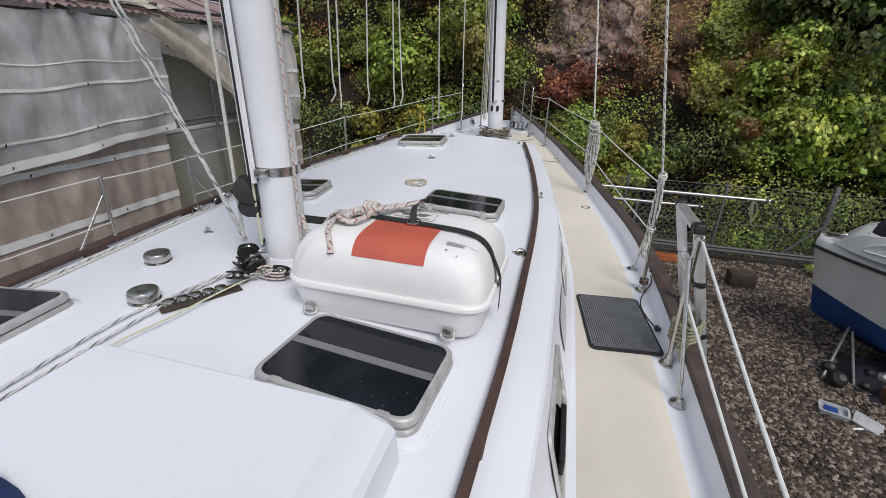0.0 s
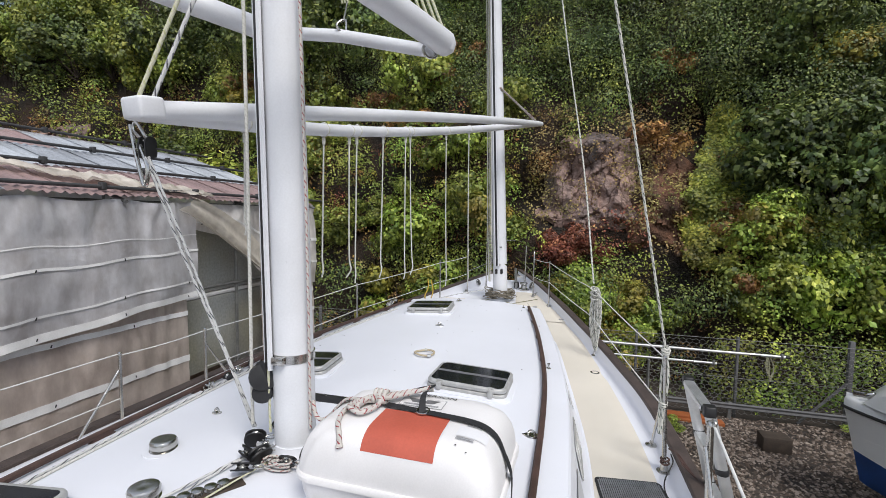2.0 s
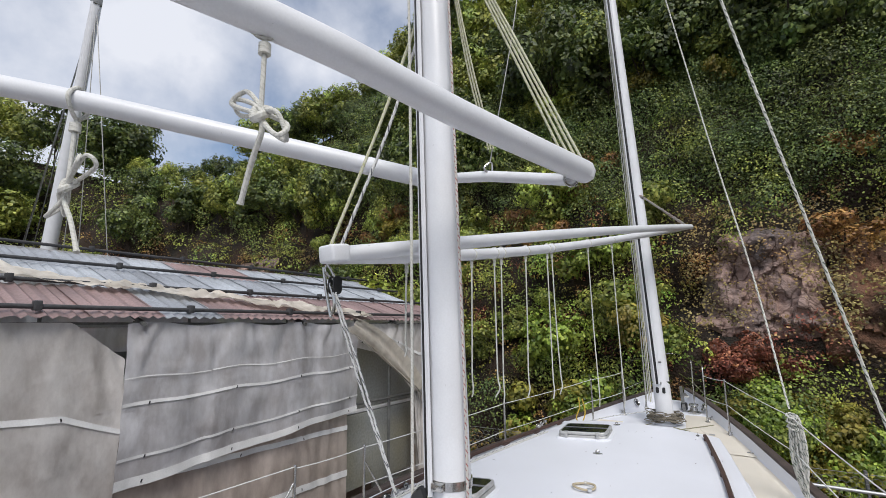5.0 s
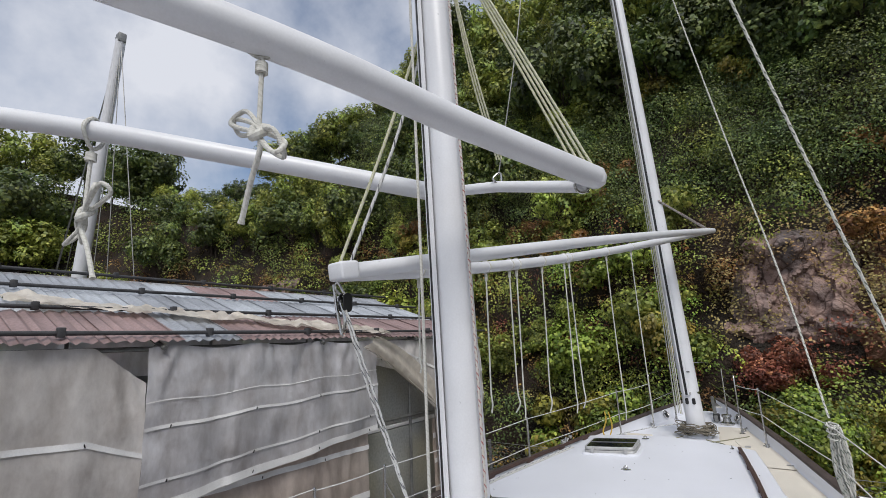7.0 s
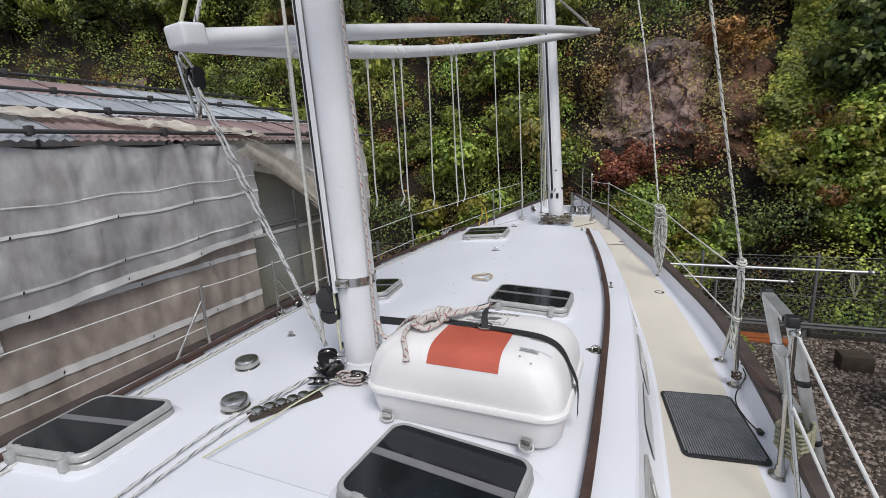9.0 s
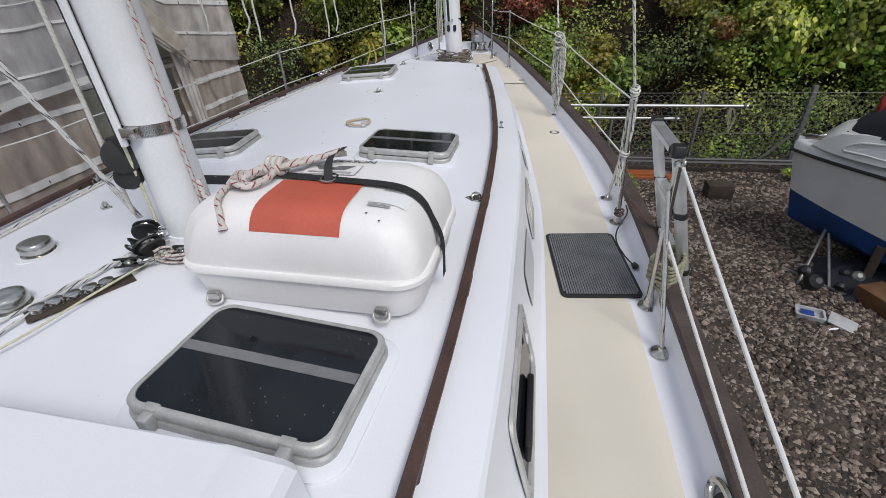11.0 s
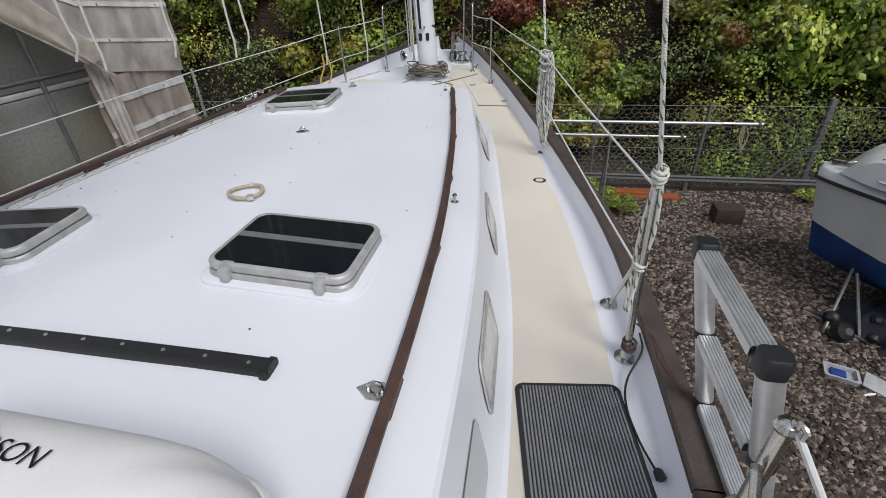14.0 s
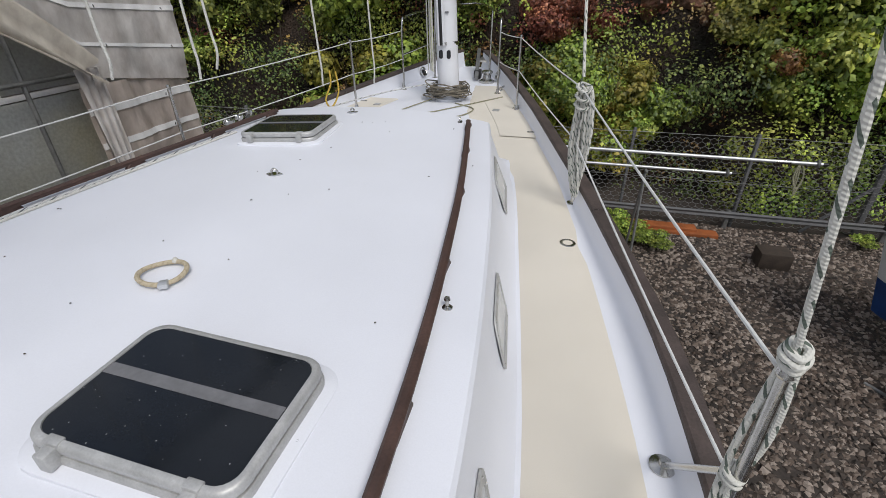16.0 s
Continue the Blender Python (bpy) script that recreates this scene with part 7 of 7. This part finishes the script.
# ---- the motor cruiser standing beside ----
boat2 = thing("motor_cruiser", (6.6, 8.9, GROUND), "white motor cruiser with blue bottom paint standing ashore", "motor boat")
def b2(x):
    """half beam, sheer, chine, keel heights along x from the bow at 4.1"""
    t = min(1, max(0, (x - 4.12) / 5.0))
    return 0.03 + 1.2 * math.sin(min(1, t * 1.6) * math.pi / 2) ** 0.85, -1.22, -1.92 - 0.42 * min(1, t * 2.2), -2.42 - 0.55 * min(1, t * 2.6) ** 0.8
xs = [4.12, 4.18, 4.28, 4.45, 4.7, 5.0, 5.4, 5.9, 6.5, 7.2, 8.0, 9.0]
BYC = 8.75
def b2row(x, levels):
    hb, sh, ch, ke = b2(x)
    e = [(hb + 0.02, sh), (hb * 0.99 + 0.01, sh - 0.16), (hb * 0.90, (sh + ch) / 2), (hb * 0.80, ch)]
    lo_ = [(hb * 0.80, ch), (hb * 0.68, ch + (ke - ch) * 0.55), (0.01, ke)]
    pr = e if levels == "top" else lo_
    return pr
for lv, mt, nm, lb in (("top", BOAT_WHITE, "upper_hull", "white upper hull"), ("low", ANTIFOUL, "bottom", "blue antifouled bottom")):
    rows = []
    for x in xs:
        pr = b2row(x, lv)
        rake = lambda z: x + max(0, (-1.22 - z)) * 0.22 * max(0, 1 - (x - 4.12) / 2.5)
        rows.append([(rake(z), BYC - o, z) for o, z in pr] + [(rake(z), BYC + o, z) for o, z in pr[::-1]])
    part(nm, grid(rows), mt, boat2, lb)
rows = []
for x in xs:
    hb, sh, _, _ = b2(x)
    rows.append([(x, BYC - hb - 0.02, sh), (x, BYC - hb * 0.93, sh + 0.10), (x + 0.02, BYC - hb * 0.8, sh + 0.14), (x + 0.02, BYC, sh + 0.20), (x + 0.02, BYC + hb * 0.8, sh + 0.14), (x, BYC + hb * 0.93, sh + 0.10), (x, BYC + hb + 0.02, sh)])
part("foredeck", grid(rows), BOAT_WHITE, boat2, "white moulded foredeck")
for sd in (-1, 1):
    part("rubbing_strake", tube([(x - 0.015, BYC + sd * (b2(x)[0] + 0.03), -1.235) for x in xs], 0.026, 8), BLACK, boat2, "black rubbing strake")
    part("moulded_line", tube([(x + 0.12, BYC + sd * (b2(x)[0] * 0.92), -1.66) for x in xs[2:]], 0.012, 6), BOAT_WHITE, boat2)
rows = []
for x, hgt, wd in ((4.34, 0.03, 0.20), (4.46, 0.20, 0.34), (4.62, 0.36, 0.50), (4.9, 0.44, 0.68), (5.4, 0.50, 0.88), (6.2, 0.56, 0.98), (7.2, 0.62, 1.02), (8.8, 0.6, 1.02)):
    rows.append([(x, BYC - wd, -1.08), (x + 0.05, BYC - wd * 0.9, -1.08 + hgt * 0.8), (x + 0.08, BYC, -1.08 + hgt), (x + 0.05, BYC + wd * 0.9, -1.08 + hgt * 0.8), (x, BYC + wd, -1.08)])
part("cabin", grid(rows), BOAT_WHITE, boat2, "white cabin moulding")
rows = []
for x, hgt, wd in ((4.66, 0.03, 0.30), (4.85, 0.24, 0.52), (5.3, 0.48, 0.80), (6.0, 0.75, 0.95), (7.0, 0.95, 1.0), (8.6, 0.95, 1.0)):
    zc = -0.80 + 0.10 * min(1, (x - 4.66) / 1.2)
    rows.append([(x, BYC - wd, zc + 0.03 * math.sin(x * 11)), (x + 0.04, BYC - wd * 0.92, zc + hgt * 0.7 + 0.03 * math.sin(x * 9)), (x + 0.06, BYC - wd * 0.5, zc + hgt * 0.95), (x + 0.06, BYC, zc + hgt), (x + 0.06, BYC + wd * 0.5, zc + hgt * 0.95), (x, BYC + wd, zc)])
part("canvas_cover", grid(rows), DARK_CANVAS, boat2, "dark navy canvas cover")
for x in (4.72, 4.9, 5.15, 5.45):
    part("tie", tube([(x, BYC - 0.36 - (x - 4.7) * 0.55, -0.76), (x + 0.02, BYC - 0.46 - (x - 4.7) * 0.5, -1.0)], 0.012, 6), DARK_CANVAS, boat2)
fd = part("deck_light", lathe([(0.01, -0.07), (0.03, -0.05), (0.04, 0.0), (0.03, 0.05), (0.01, 0.07)], (0, 0, 0), 18, Matrix.Translation((4.42, 8.62, -0.95)) @ Matrix.Rotation(radians(60), 4, "Y")), STEEL, boat2, "chrome bow light")
ring_ = curve([(4.75, BYC - 0.585, -0.98), (5.0, BYC - 0.71, -0.98), (5.5, BYC - 0.895, -0.98), (5.52, BYC - 0.85, -0.80), (4.95, BYC - 0.655, -0.83)], 5, True)
bm = bmesh.new()
bm.faces.new([bm.verts.new(q) for q in ring_])
part("side_window", bm, TRANSLUCENT_PANE, boat2, "pale side window of the cabin")
part("moulded_recess", tube(ring_, 0.014, 6, True), BOAT_WHITE, boat2, "raised white moulding round a side recess")
part("bow_roller", box(4.22, 4.50, BYC - 0.05, BYC + 0.05, -1.03, -0.95, 0.01), STEEL, boat2)
for x in (5.6, 7.8):
    part("cradle_post", box(x, x + 0.12, BYC - 0.7, BYC - 0.58, GROUND - 0.1, -2.3, 0.01), TIMBER, boat2)
    part("cradle_post", box(x, x + 0.12, BYC + 0.58, BYC + 0.7, GROUND - 0.1, -2.3, 0.01), TIMBER, boat2)
part("keel_block", box(5.9, 8.4, BYC - 0.12, BYC + 0.12, GROUND - 0.05, -2.66, 0.02), TIMBER, boat2)
bow_at = Matrix.Translation((4.12, BYC, 0))
boat2.matrix_basis = bow_at @ Matrix.Translation((0.27, -0.05, -0.14)) @ Matrix.Rotation(radians(-31), 4, "Z") @ bow_at.inverted() @ Matrix.Translation((6.6, 8.9, GROUND))
tl = thing("trailer_leg", (4.9, 7.4, GROUND), "rusty grey prop frame under the motor cruiser", "prop")
for a, b in (((4.35, 7.15, GROUND), (5.15, 8.3, -2.35)), ((4.75, 7.05, GROUND), (4.95, 7.9, -2.55)), ((4.3, 7.6, GROUND + 0.03), (4.9, 6.9, GROUND + 0.03))):
    part("tube", tube([a, b], 0.022, 8), GALV, tl)
# red flag furled round its staff
FLAG_FOOT, FLAG_TOP = Vector((5.12, 8.3, -0.90)), Vector((5.27, 8.3, 0.55))
flag = thing("furled_flag", FLAG_FOOT, "red flag furled round a slanting white staff", "flag")
fdir = FLAG_TOP - FLAG_FOOT
part("staff", tube([FLAG_FOOT, FLAG_TOP], 0.016, 10), LABEL_WHITE, flag, "white staff")
rows = []
for j in range(25):
    v = j / 24
    c_ = FLAG_FOOT + fdir * (0.16 + 0.78 * v)
    r_ = 0.03 + 0.055 * math.sin(min(1, v * 1.2) * 2.6) + 0.01 * math.sin(v * 17)
    rows.append([c_ + Vector((math.cos(k * 0.5236), 0.7 * math.sin(k * 0.5236), 0.25 * math.cos(k * 0.5236))) * r_ * (1 + 0.22 * math.sin(k * 1.7 + v * 9)) for k in range(12)])
part("cloth", grid(rows, closed=True), paint("red_flag_cloth", (0.42, 0.03, 0.025), 0.8, vary=0.3, scale=9, grain=200, bump=0.3), flag, "red wound cloth", angle=60)
# odds and ends on the gravel
DULL_PLASTIC = paint("dull_white_plastic", (0.48, 0.49, 0.51), 0.5, vary=0.2, scale=9)
tub = thing("plastic_tub", (4.13, 6.25, GROUND), "open white and blue plastic box on the gravel", "plastic box")
m = pose(4.13, 6.29, GROUND + 0.01, 0, 0, -20)
part("tray", stack([(rounded(-0.16, 0.16, -0.11, 0.11, 0.03), 0), (rounded(-0.18, 0.18, -0.13, 0.13, 0.03), 0.10), (rounded(-0.15, 0.15, -0.10, 0.10, 0.03), 0.10), (rounded(-0.14, 0.14, -0.09, 0.09, 0.03), 0.05)], m), DULL_PLASTIC, tub)
part("insert", box(-0.11, 0.05, -0.06, 0.06, 0.05, 0.09, 0.01, m=m), paint("blue_plastic", (0.02, 0.06, 0.28), 0.4), tub, "blue insert")
part("lid", box(-0.17, 0.17, -0.12, 0.12, 0.0, 0.03, 0.012, m=pose(4.47, 6.14, GROUND + 0.06, 10, 12, -30)), DULL_PLASTIC, tub, "white lid lying beside it")
# dark lumpy sheet, added to stand in for shaded clutter under the motor cruiser
rows = []
for j in range(25):
    v = j / 24
    row = []
    for i in range(33):
        u = i / 32
        edge = max(0.0, min(1.0, 7 * min(u, 1 - u), 7 * min(v, 1 - v)))
        x, y = 4.75 + 1.9 * u + 0.25 * noise.noise(Vector((v * 3, 1, 0))), 6.75 + 1.25 * v + 0.2 * noise.noise(Vector((u * 3, 2, 0)))
        z = GROUND + 0.03 + edge * (0.07 + 0.12 * abs(noise.noise(Vector((u * 5, v * 4, 3)))) + 0.07 * abs(noise.noise(Vector((u * 13, v * 9, 5)))))
        row.append((x, y, z))
    rows.append(row)
solo("tarpaulin", grid(rows), DARK_CANVAS, "dark tarpaulin heaped on the gravel under the motor cruiser", "tarpaulin", angle=60)
random.seed(9)
for i in range(7):
    x, y = 4.7 + random.uniform(-0.35, 0.6), 7.0 + random.uniform(-0.4, 0.5)
    solo("scrap_part", lathe([(0.07, 0), (0.11, 0.03), (0.09, 0.12), (0.04, 0.16)], (0, 0, 0), 12, pose(x, y, GROUND + 0.10, random.uniform(-50, 50), random.uniform(-50, 50), 0) @ Matrix.Scale(random.uniform(0.7, 1.4), 4)), random.choice([GALV, BLACK, RUBBER, BLACK]), "scrap engine part lying on the gravel", "scrap", "scrap under the motor cruiser")
solo("wooden_crate", box(-0.22, 0.22, -0.3, 0.3, 0, 0.26, 0.012, m=pose(5.25, 6.65, GROUND, 0, 0, 20)), paint("brown_crate_wood", (0.20, 0.095, 0.04), 0.8, vary=0.35, scale=6), "open brown wooden crate on the gravel", "crate")
solo("bent_tool", tube(curve([(4.2, 6.0, GROUND + 0.02), (4.4, 6.05, GROUND + 0.03), (4.55, 5.98, GROUND + 0.02)], 5), 0.018, 6), LABEL_WHITE, "pale bent plastic pipe on the gravel", "pipe")

# timber under the yacht
for y in (1.0, 3.0, 5.0):
    solo("keel_block", box(CX - 0.45, CX + 0.45, y - 0.15, y + 0.15, GROUND - 0.03, GROUND + 0.225, 0.015), TIMBER, "timber baulk under the yacht's keel", "timber block", "blocks under the keel")
for y in (-0.6, 4.4):
    for sd in (-1, 1):
        pr = thing("yard_prop", (CX + sd * 1.9, y, GROUND), "steel prop holding the yacht upright", "prop", "props under the hull")
        part("post", tube([(CX + sd * 2.1, y, GROUND), (CX + sd * 1.15, y, -0.92)], 0.035, 10), GALV, pr)
        part("pad", box(-0.12, 0.12, -0.12, 0.12, -0.02, 0.02, 0.005, m=pose(CX + sd * 1.15, y, -0.92, 0, sd * -38, 0)), TIMBER, pr)
        part("foot", box(CX + sd * 2.1 - 0.15, CX + sd * 2.1 + 0.15, y - 0.15, y + 0.15, GROUND - 0.01, GROUND + 0.02), GALV, pr)

# ---- the sheeted boat shed to port ----
shed = thing("boat_shed", (-6.5, 2.0, GROUND), "scaffold boat shed with corrugated roof and torn plastic sheeting", "shed")
SX, SY0, SY1 = -5.0, -6.0, 7.85
EZ, RX_, RZ_ = 1.80, -7.75, 2.78
def roof_pt(f, y, lift=0.0):
    return Vector((SX + 0.14 + (RX_ - SX - 0.14) * f, y, EZ + (RZ_ - EZ) * f + lift))


pw = 0.62
DARK_TUBE = paint("dark_scaffold_tube", (0.10, 0.10, 0.105), 0.6, 0.4, vary=0.3, scale=9, grain=70, bump=0.2)
random.seed(3)
npan = int((SY1 + 0.25 - SY0) / pw)
for tier, (f0, f1) in enumerate(((0.0, 0.36), (0.33, 0.70), (0.67, 1.0))):
    for i in range(npan):
        y0 = SY0 + i * pw
        rust_ = noise.noise(Vector((y0 * 0.42 + 3, tier * 2.7, 1.0))) + 0.18 * (1 - tier)
        mt = ROOF_PINK if rust_ > 0.08 else random.choice([ROOF_GREY, ROOF_GREY, ROOF_LIGHT])
        n_ = 16
        lift = 0.012 * (2 - tier) + random.uniform(0, 0.008) - 0.02
        rows = []
        for f in (f0, f1):
            rows.append([roof_pt(f, y0 + (pw + 0.03) * k / n_, lift + 0.016 * math.cos(6.28319 * k / 2.6)) for k in range(n_ + 1)])
        part("roof_sheet", grid(rows), mt, shed)
for f in (0.035, 0.34, 0.67, 1.0):
    tb_ = part("roof_tube", tube([roof_pt(f, SY0, 0.06), roof_pt(f, SY1 + 0.3, 0.06)], 0.021, 10), DARK_TUBE, shed, "scaffold tube over the roof")
    for i in range(11):
        y = SY0 + 0.7 + i * 1.28
        p = roof_pt(f, y, 0.06)
        part("coupler", box(p.x - 0.035, p.x + 0.035, y - 0.03, y + 0.03, p.z - 0.035, p.z + 0.05, 0.01), DARK_TUBE, tb_)
for x, z in ((SX + 0.02, EZ - 0.06), (SX + 0.02, 0.55), (SX + 0.02, -0.9), (SX - 2.75, EZ + 0.8)):
    part("scaffold_tube", tube([(x - 0.06, SY0, z), (x - 0.06, SY1, z)], 0.024, 8), GALV, shed)
for i in range(8):
    y = SY0 + 0.1 + i * (SY1 - SY0 - 0.2) / 7
    part("scaffold_tube", tube([(SX - 0.06, y, GROUND), (SX - 0.06, y, EZ - 0.02)], 0.024, 8), GALV, shed)
    part("scaffold_tube", tube([(RX_, y, GROUND), (RX_, y, RZ_ - 0.02)], 0.024, 8), GALV, shed)
    part("rafter", tube([roof_pt(0.0, y, -0.06), roof_pt(1.0, y, -0.06)], 0.024, 8), GALV, shed)


def cloth(y0, y1, ztop, zbot, x, amp, seed, dense=26, folds=1.0):
    """Hanging sheet: pleats that start at its ties and die out downwards."""
    rows = []
    nz, ny = 34, int((y1 - y0) * dense)
    for j in range(nz + 1):
        v = j / nz
        row = []
        for i in range(ny + 1):
            y = y0 + (y1 - y0) * i / ny
            zt_ = ztop(y) if callable(ztop) else ztop
            zb_ = zbot(y) if callable(zbot) else zbot
            z = zt_ + (zb_ - zt_) * v
            tie = 0.75 * round(y / 0.75)
            fan = (y - tie) / (0.16 + 0.55 * v)
            w = noise.noise(Vector((y * 2.0 + seed, z * 0.45, seed))) * 0.7 + 0.42 * folds * noise.noise(Vector((fan * 2.2 + tie * 5, z * 0.4, seed + 4))) * (1 - 0.5 * v) + 0.25 * abs(noise.noise(Vector((y * 3.5 + z * 1.6, z * 2.2, seed + 9)))) + 0.22 * noise.noise(Vector((y * 1.2 - z * 2.6, z * 1.4, seed + 2)))
            row.append((x + amp * w + 0.03 * math.sin(v * 3.1), y, z))
        rows.append(row)
    return grid(rows), rows


def sheet(y0, y1, ztop, zbot, x, amp, seed, mat, label, bands=()):
    bm_, rows = cloth(y0, y1, ztop, zbot, x, amp, seed)
    sh = part("plastic_sheet", bm_, mat, shed, label, angle=180)
    nz = len(rows) - 1
    for v, hgt in bands:
        bb = []
        for i in range(len(rows[0])):
            pair = []
            for g in (v - hgt, v, v + hgt):
                t = max(0, min(nz - 1e-6, g * nz))
                a, b = Vector(rows[int(t)][i]), Vector(rows[int(t) + 1][i])
                pair.append(a.lerp(b, t - int(t)) + Vector((0.012, 0, 0)))
            bb.append(pair)
        band = part("band", grid(bb), TAPE, sh, "white reinforcing band")
        if hgt > 0.008:
            for i in range(6, len(bb) - 2, 23):
                q = bb[i][1]
                part("tie", box(-0.005, 0.006, -0.005, 0.005, -0.022, 0.008, 0.002, m=Matrix.Translation(q) @ pose(0, 0, 0, 25 * math.sin(i * 1.7), 0, 0)), BLACK, band)
    return sh


sheet(-6.0, 1.80, lambda y: EZ - 0.04 - 0.34 * max(0, (y - 1.35) / 0.45), lambda y: 0.05 + 0.05 * math.sin(y * 3), SX + 0.05, 0.065, 3, SHEET_PALE, "pale beige sheet", ((0.46, 0.015), (0.95, 0.02)))
sheet(1.78, 4.85, lambda y: EZ - 0.05 + 0.02 * math.sin(y * 7), lambda y: 0.24 + 0.085 * (y - 1.78) + 0.012 * math.sin(y * 5), SX + 0.10, 0.10, 11, SHEET_GREY, "grey translucent sheet", ((0.34, 0.004), (0.50, 0.011), (0.82, 0.009), (0.965, 0.030)))
sheet(4.75, 7.85, EZ - 0.05, lambda y: float(np.interp(y, [4.75, 5.63, 6.04, 6.49, 7.66, 7.85], [1.42, 1.25, 0.88, 0.49, 0.30, 0.28])), SX + 0.04, 0.085, 17, SHEET_PALE, "pale sheet looped up at the shed corner", ((0.42, 0.02), (0.72, 0.014)))
sheet(6.3, 7.85, 0.42, -2.6, SX + 0.0, 0.085, 23, SHEET_BROWN, "dirty clear sheet at the shed corner", ((0.09, 0.014), (0.22, 0.012)))
rows = []
for j in range(13):
    v = j / 12
    rows.append([(SX + 0.14 + 0.07 * math.sin(k * 2.1 + v), 6.20 + 0.16 * v + 0.25 * (0.7 + 0.5 * (1 - v)) * k / 9, 0.62 - 1.9 * v) for k in range(10)])
part("gathered_sheet", grid(rows), SHEET_PALE, shed, "pale sheet gathered into a hanging column", angle=180)
sheet(-6.0, 4.75, 0.46, -2.6, SX + 0.0, 0.065, 29, SHEET_BROWN, "dirty clear sheet over the lower part", ((0.06, 0.010), (0.26, 0.014), (0.40, 0.010), (0.62, 0.012)))
# sheet gathered and hanging at the far end
rows = []
for j in range(15):
    v = j / 14
    cen = Vector((SX + 0.20, 4.60 + 1.75 * v ** 0.9, 1.72 - 1.15 * v ** 1.15))
    rows.append([cen + Vector((0.05 * math.sin(k * 1.9) + 0.05, 0.10 * math.sin(k * 0.8 + v * 2), -(k - 4) * 0.03 * (1 + 0.8 * math.sin(v * 3)))) for k in range(9)])
part("gathered_sheet", grid(rows), CREAM_SHEET, shed, "gathered pale cream sheet sagging from the eave", angle=180)
rows = []
for j in range(91):
    v = j / 90
    y = 0.9 + 4.2 * v
    f = 0.44 - 0.42 * v + 0.04 * noise.noise(Vector((v * 7, 0, 0)))
    wide = 0.55 + 0.9 * abs(noise.noise(Vector((v * 6, 5, 0))))
    rows.append([roof_pt(max(-0.02, f + o * wide + 0.02 * noise.noise(Vector((v * 16, o * 30, 2)))), y + 0.05 * noise.noise(Vector((v * 20, o * 25, 8))), 0.06 + 0.09 * abs(noise.noise(Vector((v * 26, o * 34, 3))))) for o in (-0.08, -0.06, -0.04, -0.02, 0.0, 0.02, 0.04, 0.06, 0.08)])
part("draped_sheet", grid(rows), CREAM_SHEET, shed, "torn pale sheet lying across the roof", angle=180)
rows = []
for z in steps(GROUND, EZ, 12):
    rows.append([(SX + 0.0 - 2.75 * u, SY1 + 0.05 + 0.07 * noise.noise(Vector((u * 9, z * 1.1, 2))), z + u * 0.9 * (z - GROUND) / (EZ - GROUND)) for u in steps(0, 1, 24)])
part("plastic_sheet", grid(rows), SHEET_PALE, shed, "pale end sheet", angle=180)
part("plastic_sheet", grid([[(RX_, y, z) for y in steps(SY0, SY1, 10)] for z in steps(GROUND, RZ_, 6)]), SHEET_GREY, shed)

# the hull under repair inside the shed
hull2 = thing("laid_up_boat", (-6.6, 1.5, GROUND), "old boat under repair inside the sheeted shed", "boat")
rows = []
for y in steps(-5.2, 7.2, 24):
    t = (y + 5.2) / 12.4
    w = 1.25 * math.sin(min(1, (1 - t) * 2.2 + 0.06) * math.pi / 2)
    rows.append([(-6.75 + o * w, y, z) for o, z in ((1.0, 0.55 + 0.25 * t), (1.0, 0.1), (0.95, -0.5), (0.8, -1.2), (0.4, -2.0), (0.02, -2.4))])
part("upper_hull", grid(rows), [HULL_BROWN], hull2, "brown weathered hull side")
rows = [[(-6.75 + o * 1.0, y, z) for o, z in ((1.02, 0.5), (0.98, 1.1), (0.85, 1.35), (0.0, 1.42))] for y in steps(-4.6, 6.6, 12)]
part("deckhouse", grid(rows), HULL_GREEN, hull2, "grey-green primed deckhouse")
for y in (-3.5, 0.5, 4.5):
    part("cradle", box(-7.6, -5.9, y - 0.1, y + 0.1, GROUND - 0.05, -2.2, 0.01), TIMBER, hull2)
# grey-green boards propped inside the open corner
for y0, y1, z0, z1, mt in ((4.3, 6.9, 0.43, 1.5, HULL_GREEN), (4.3, 7.0, -0.75, 0.35, HULL_GREEN), (4.3, 6.9, 0.36, 0.42, TAPE)):
    part("side_panel", box(SX - 0.33, SX - 0.27, y0, y1, z0, z1, 0.01), mt, hull2, "grey-green side panel")

# far mast beyond the shed roof
fm2 = thing("distant_mast", (-30.6, 8.2, GROUND), "grey mast of a distant yacht beyond the shed", "mast")
mb, mtp = Vector((-30.9, 8.2, 4.0)), Vector((-28.3, 8.2, 19.6))
mb0 = mb + (mb - mtp) * 0.455
part("mast_tube", tube([mb0, mb, mtp], [0.36, 0.36, 0.25], 14), MAST_PAINT, fm2)
part("masthead", box(-0.25, 0.25, -0.2, 0.2, -0.15, 0.4, 0.03, m=Matrix.Translation(mtp)), GALV, fm2)
part("wind_vane", tube([mtp + Vector((0, 0, 0.3)), mtp + Vector((-0.9, 0, 0.6))], 0.04, 6), BLACK, fm2)
for far_end in ((-16, 2, -13.5), (-9, 1, -13.5), (-7, 0, -14)):
    part("stay", tube([mtp, mtp + Vector(far_end)], 0.03, 5), GALV, fm2)
for dx, dy in ((3.5, 0), (5, 0.5), (7.5, 1.5)):
    part("stay", tube([mtp, mb0 + Vector((dx, dy, 1.0))], 0.025, 5), GALV, fm2)
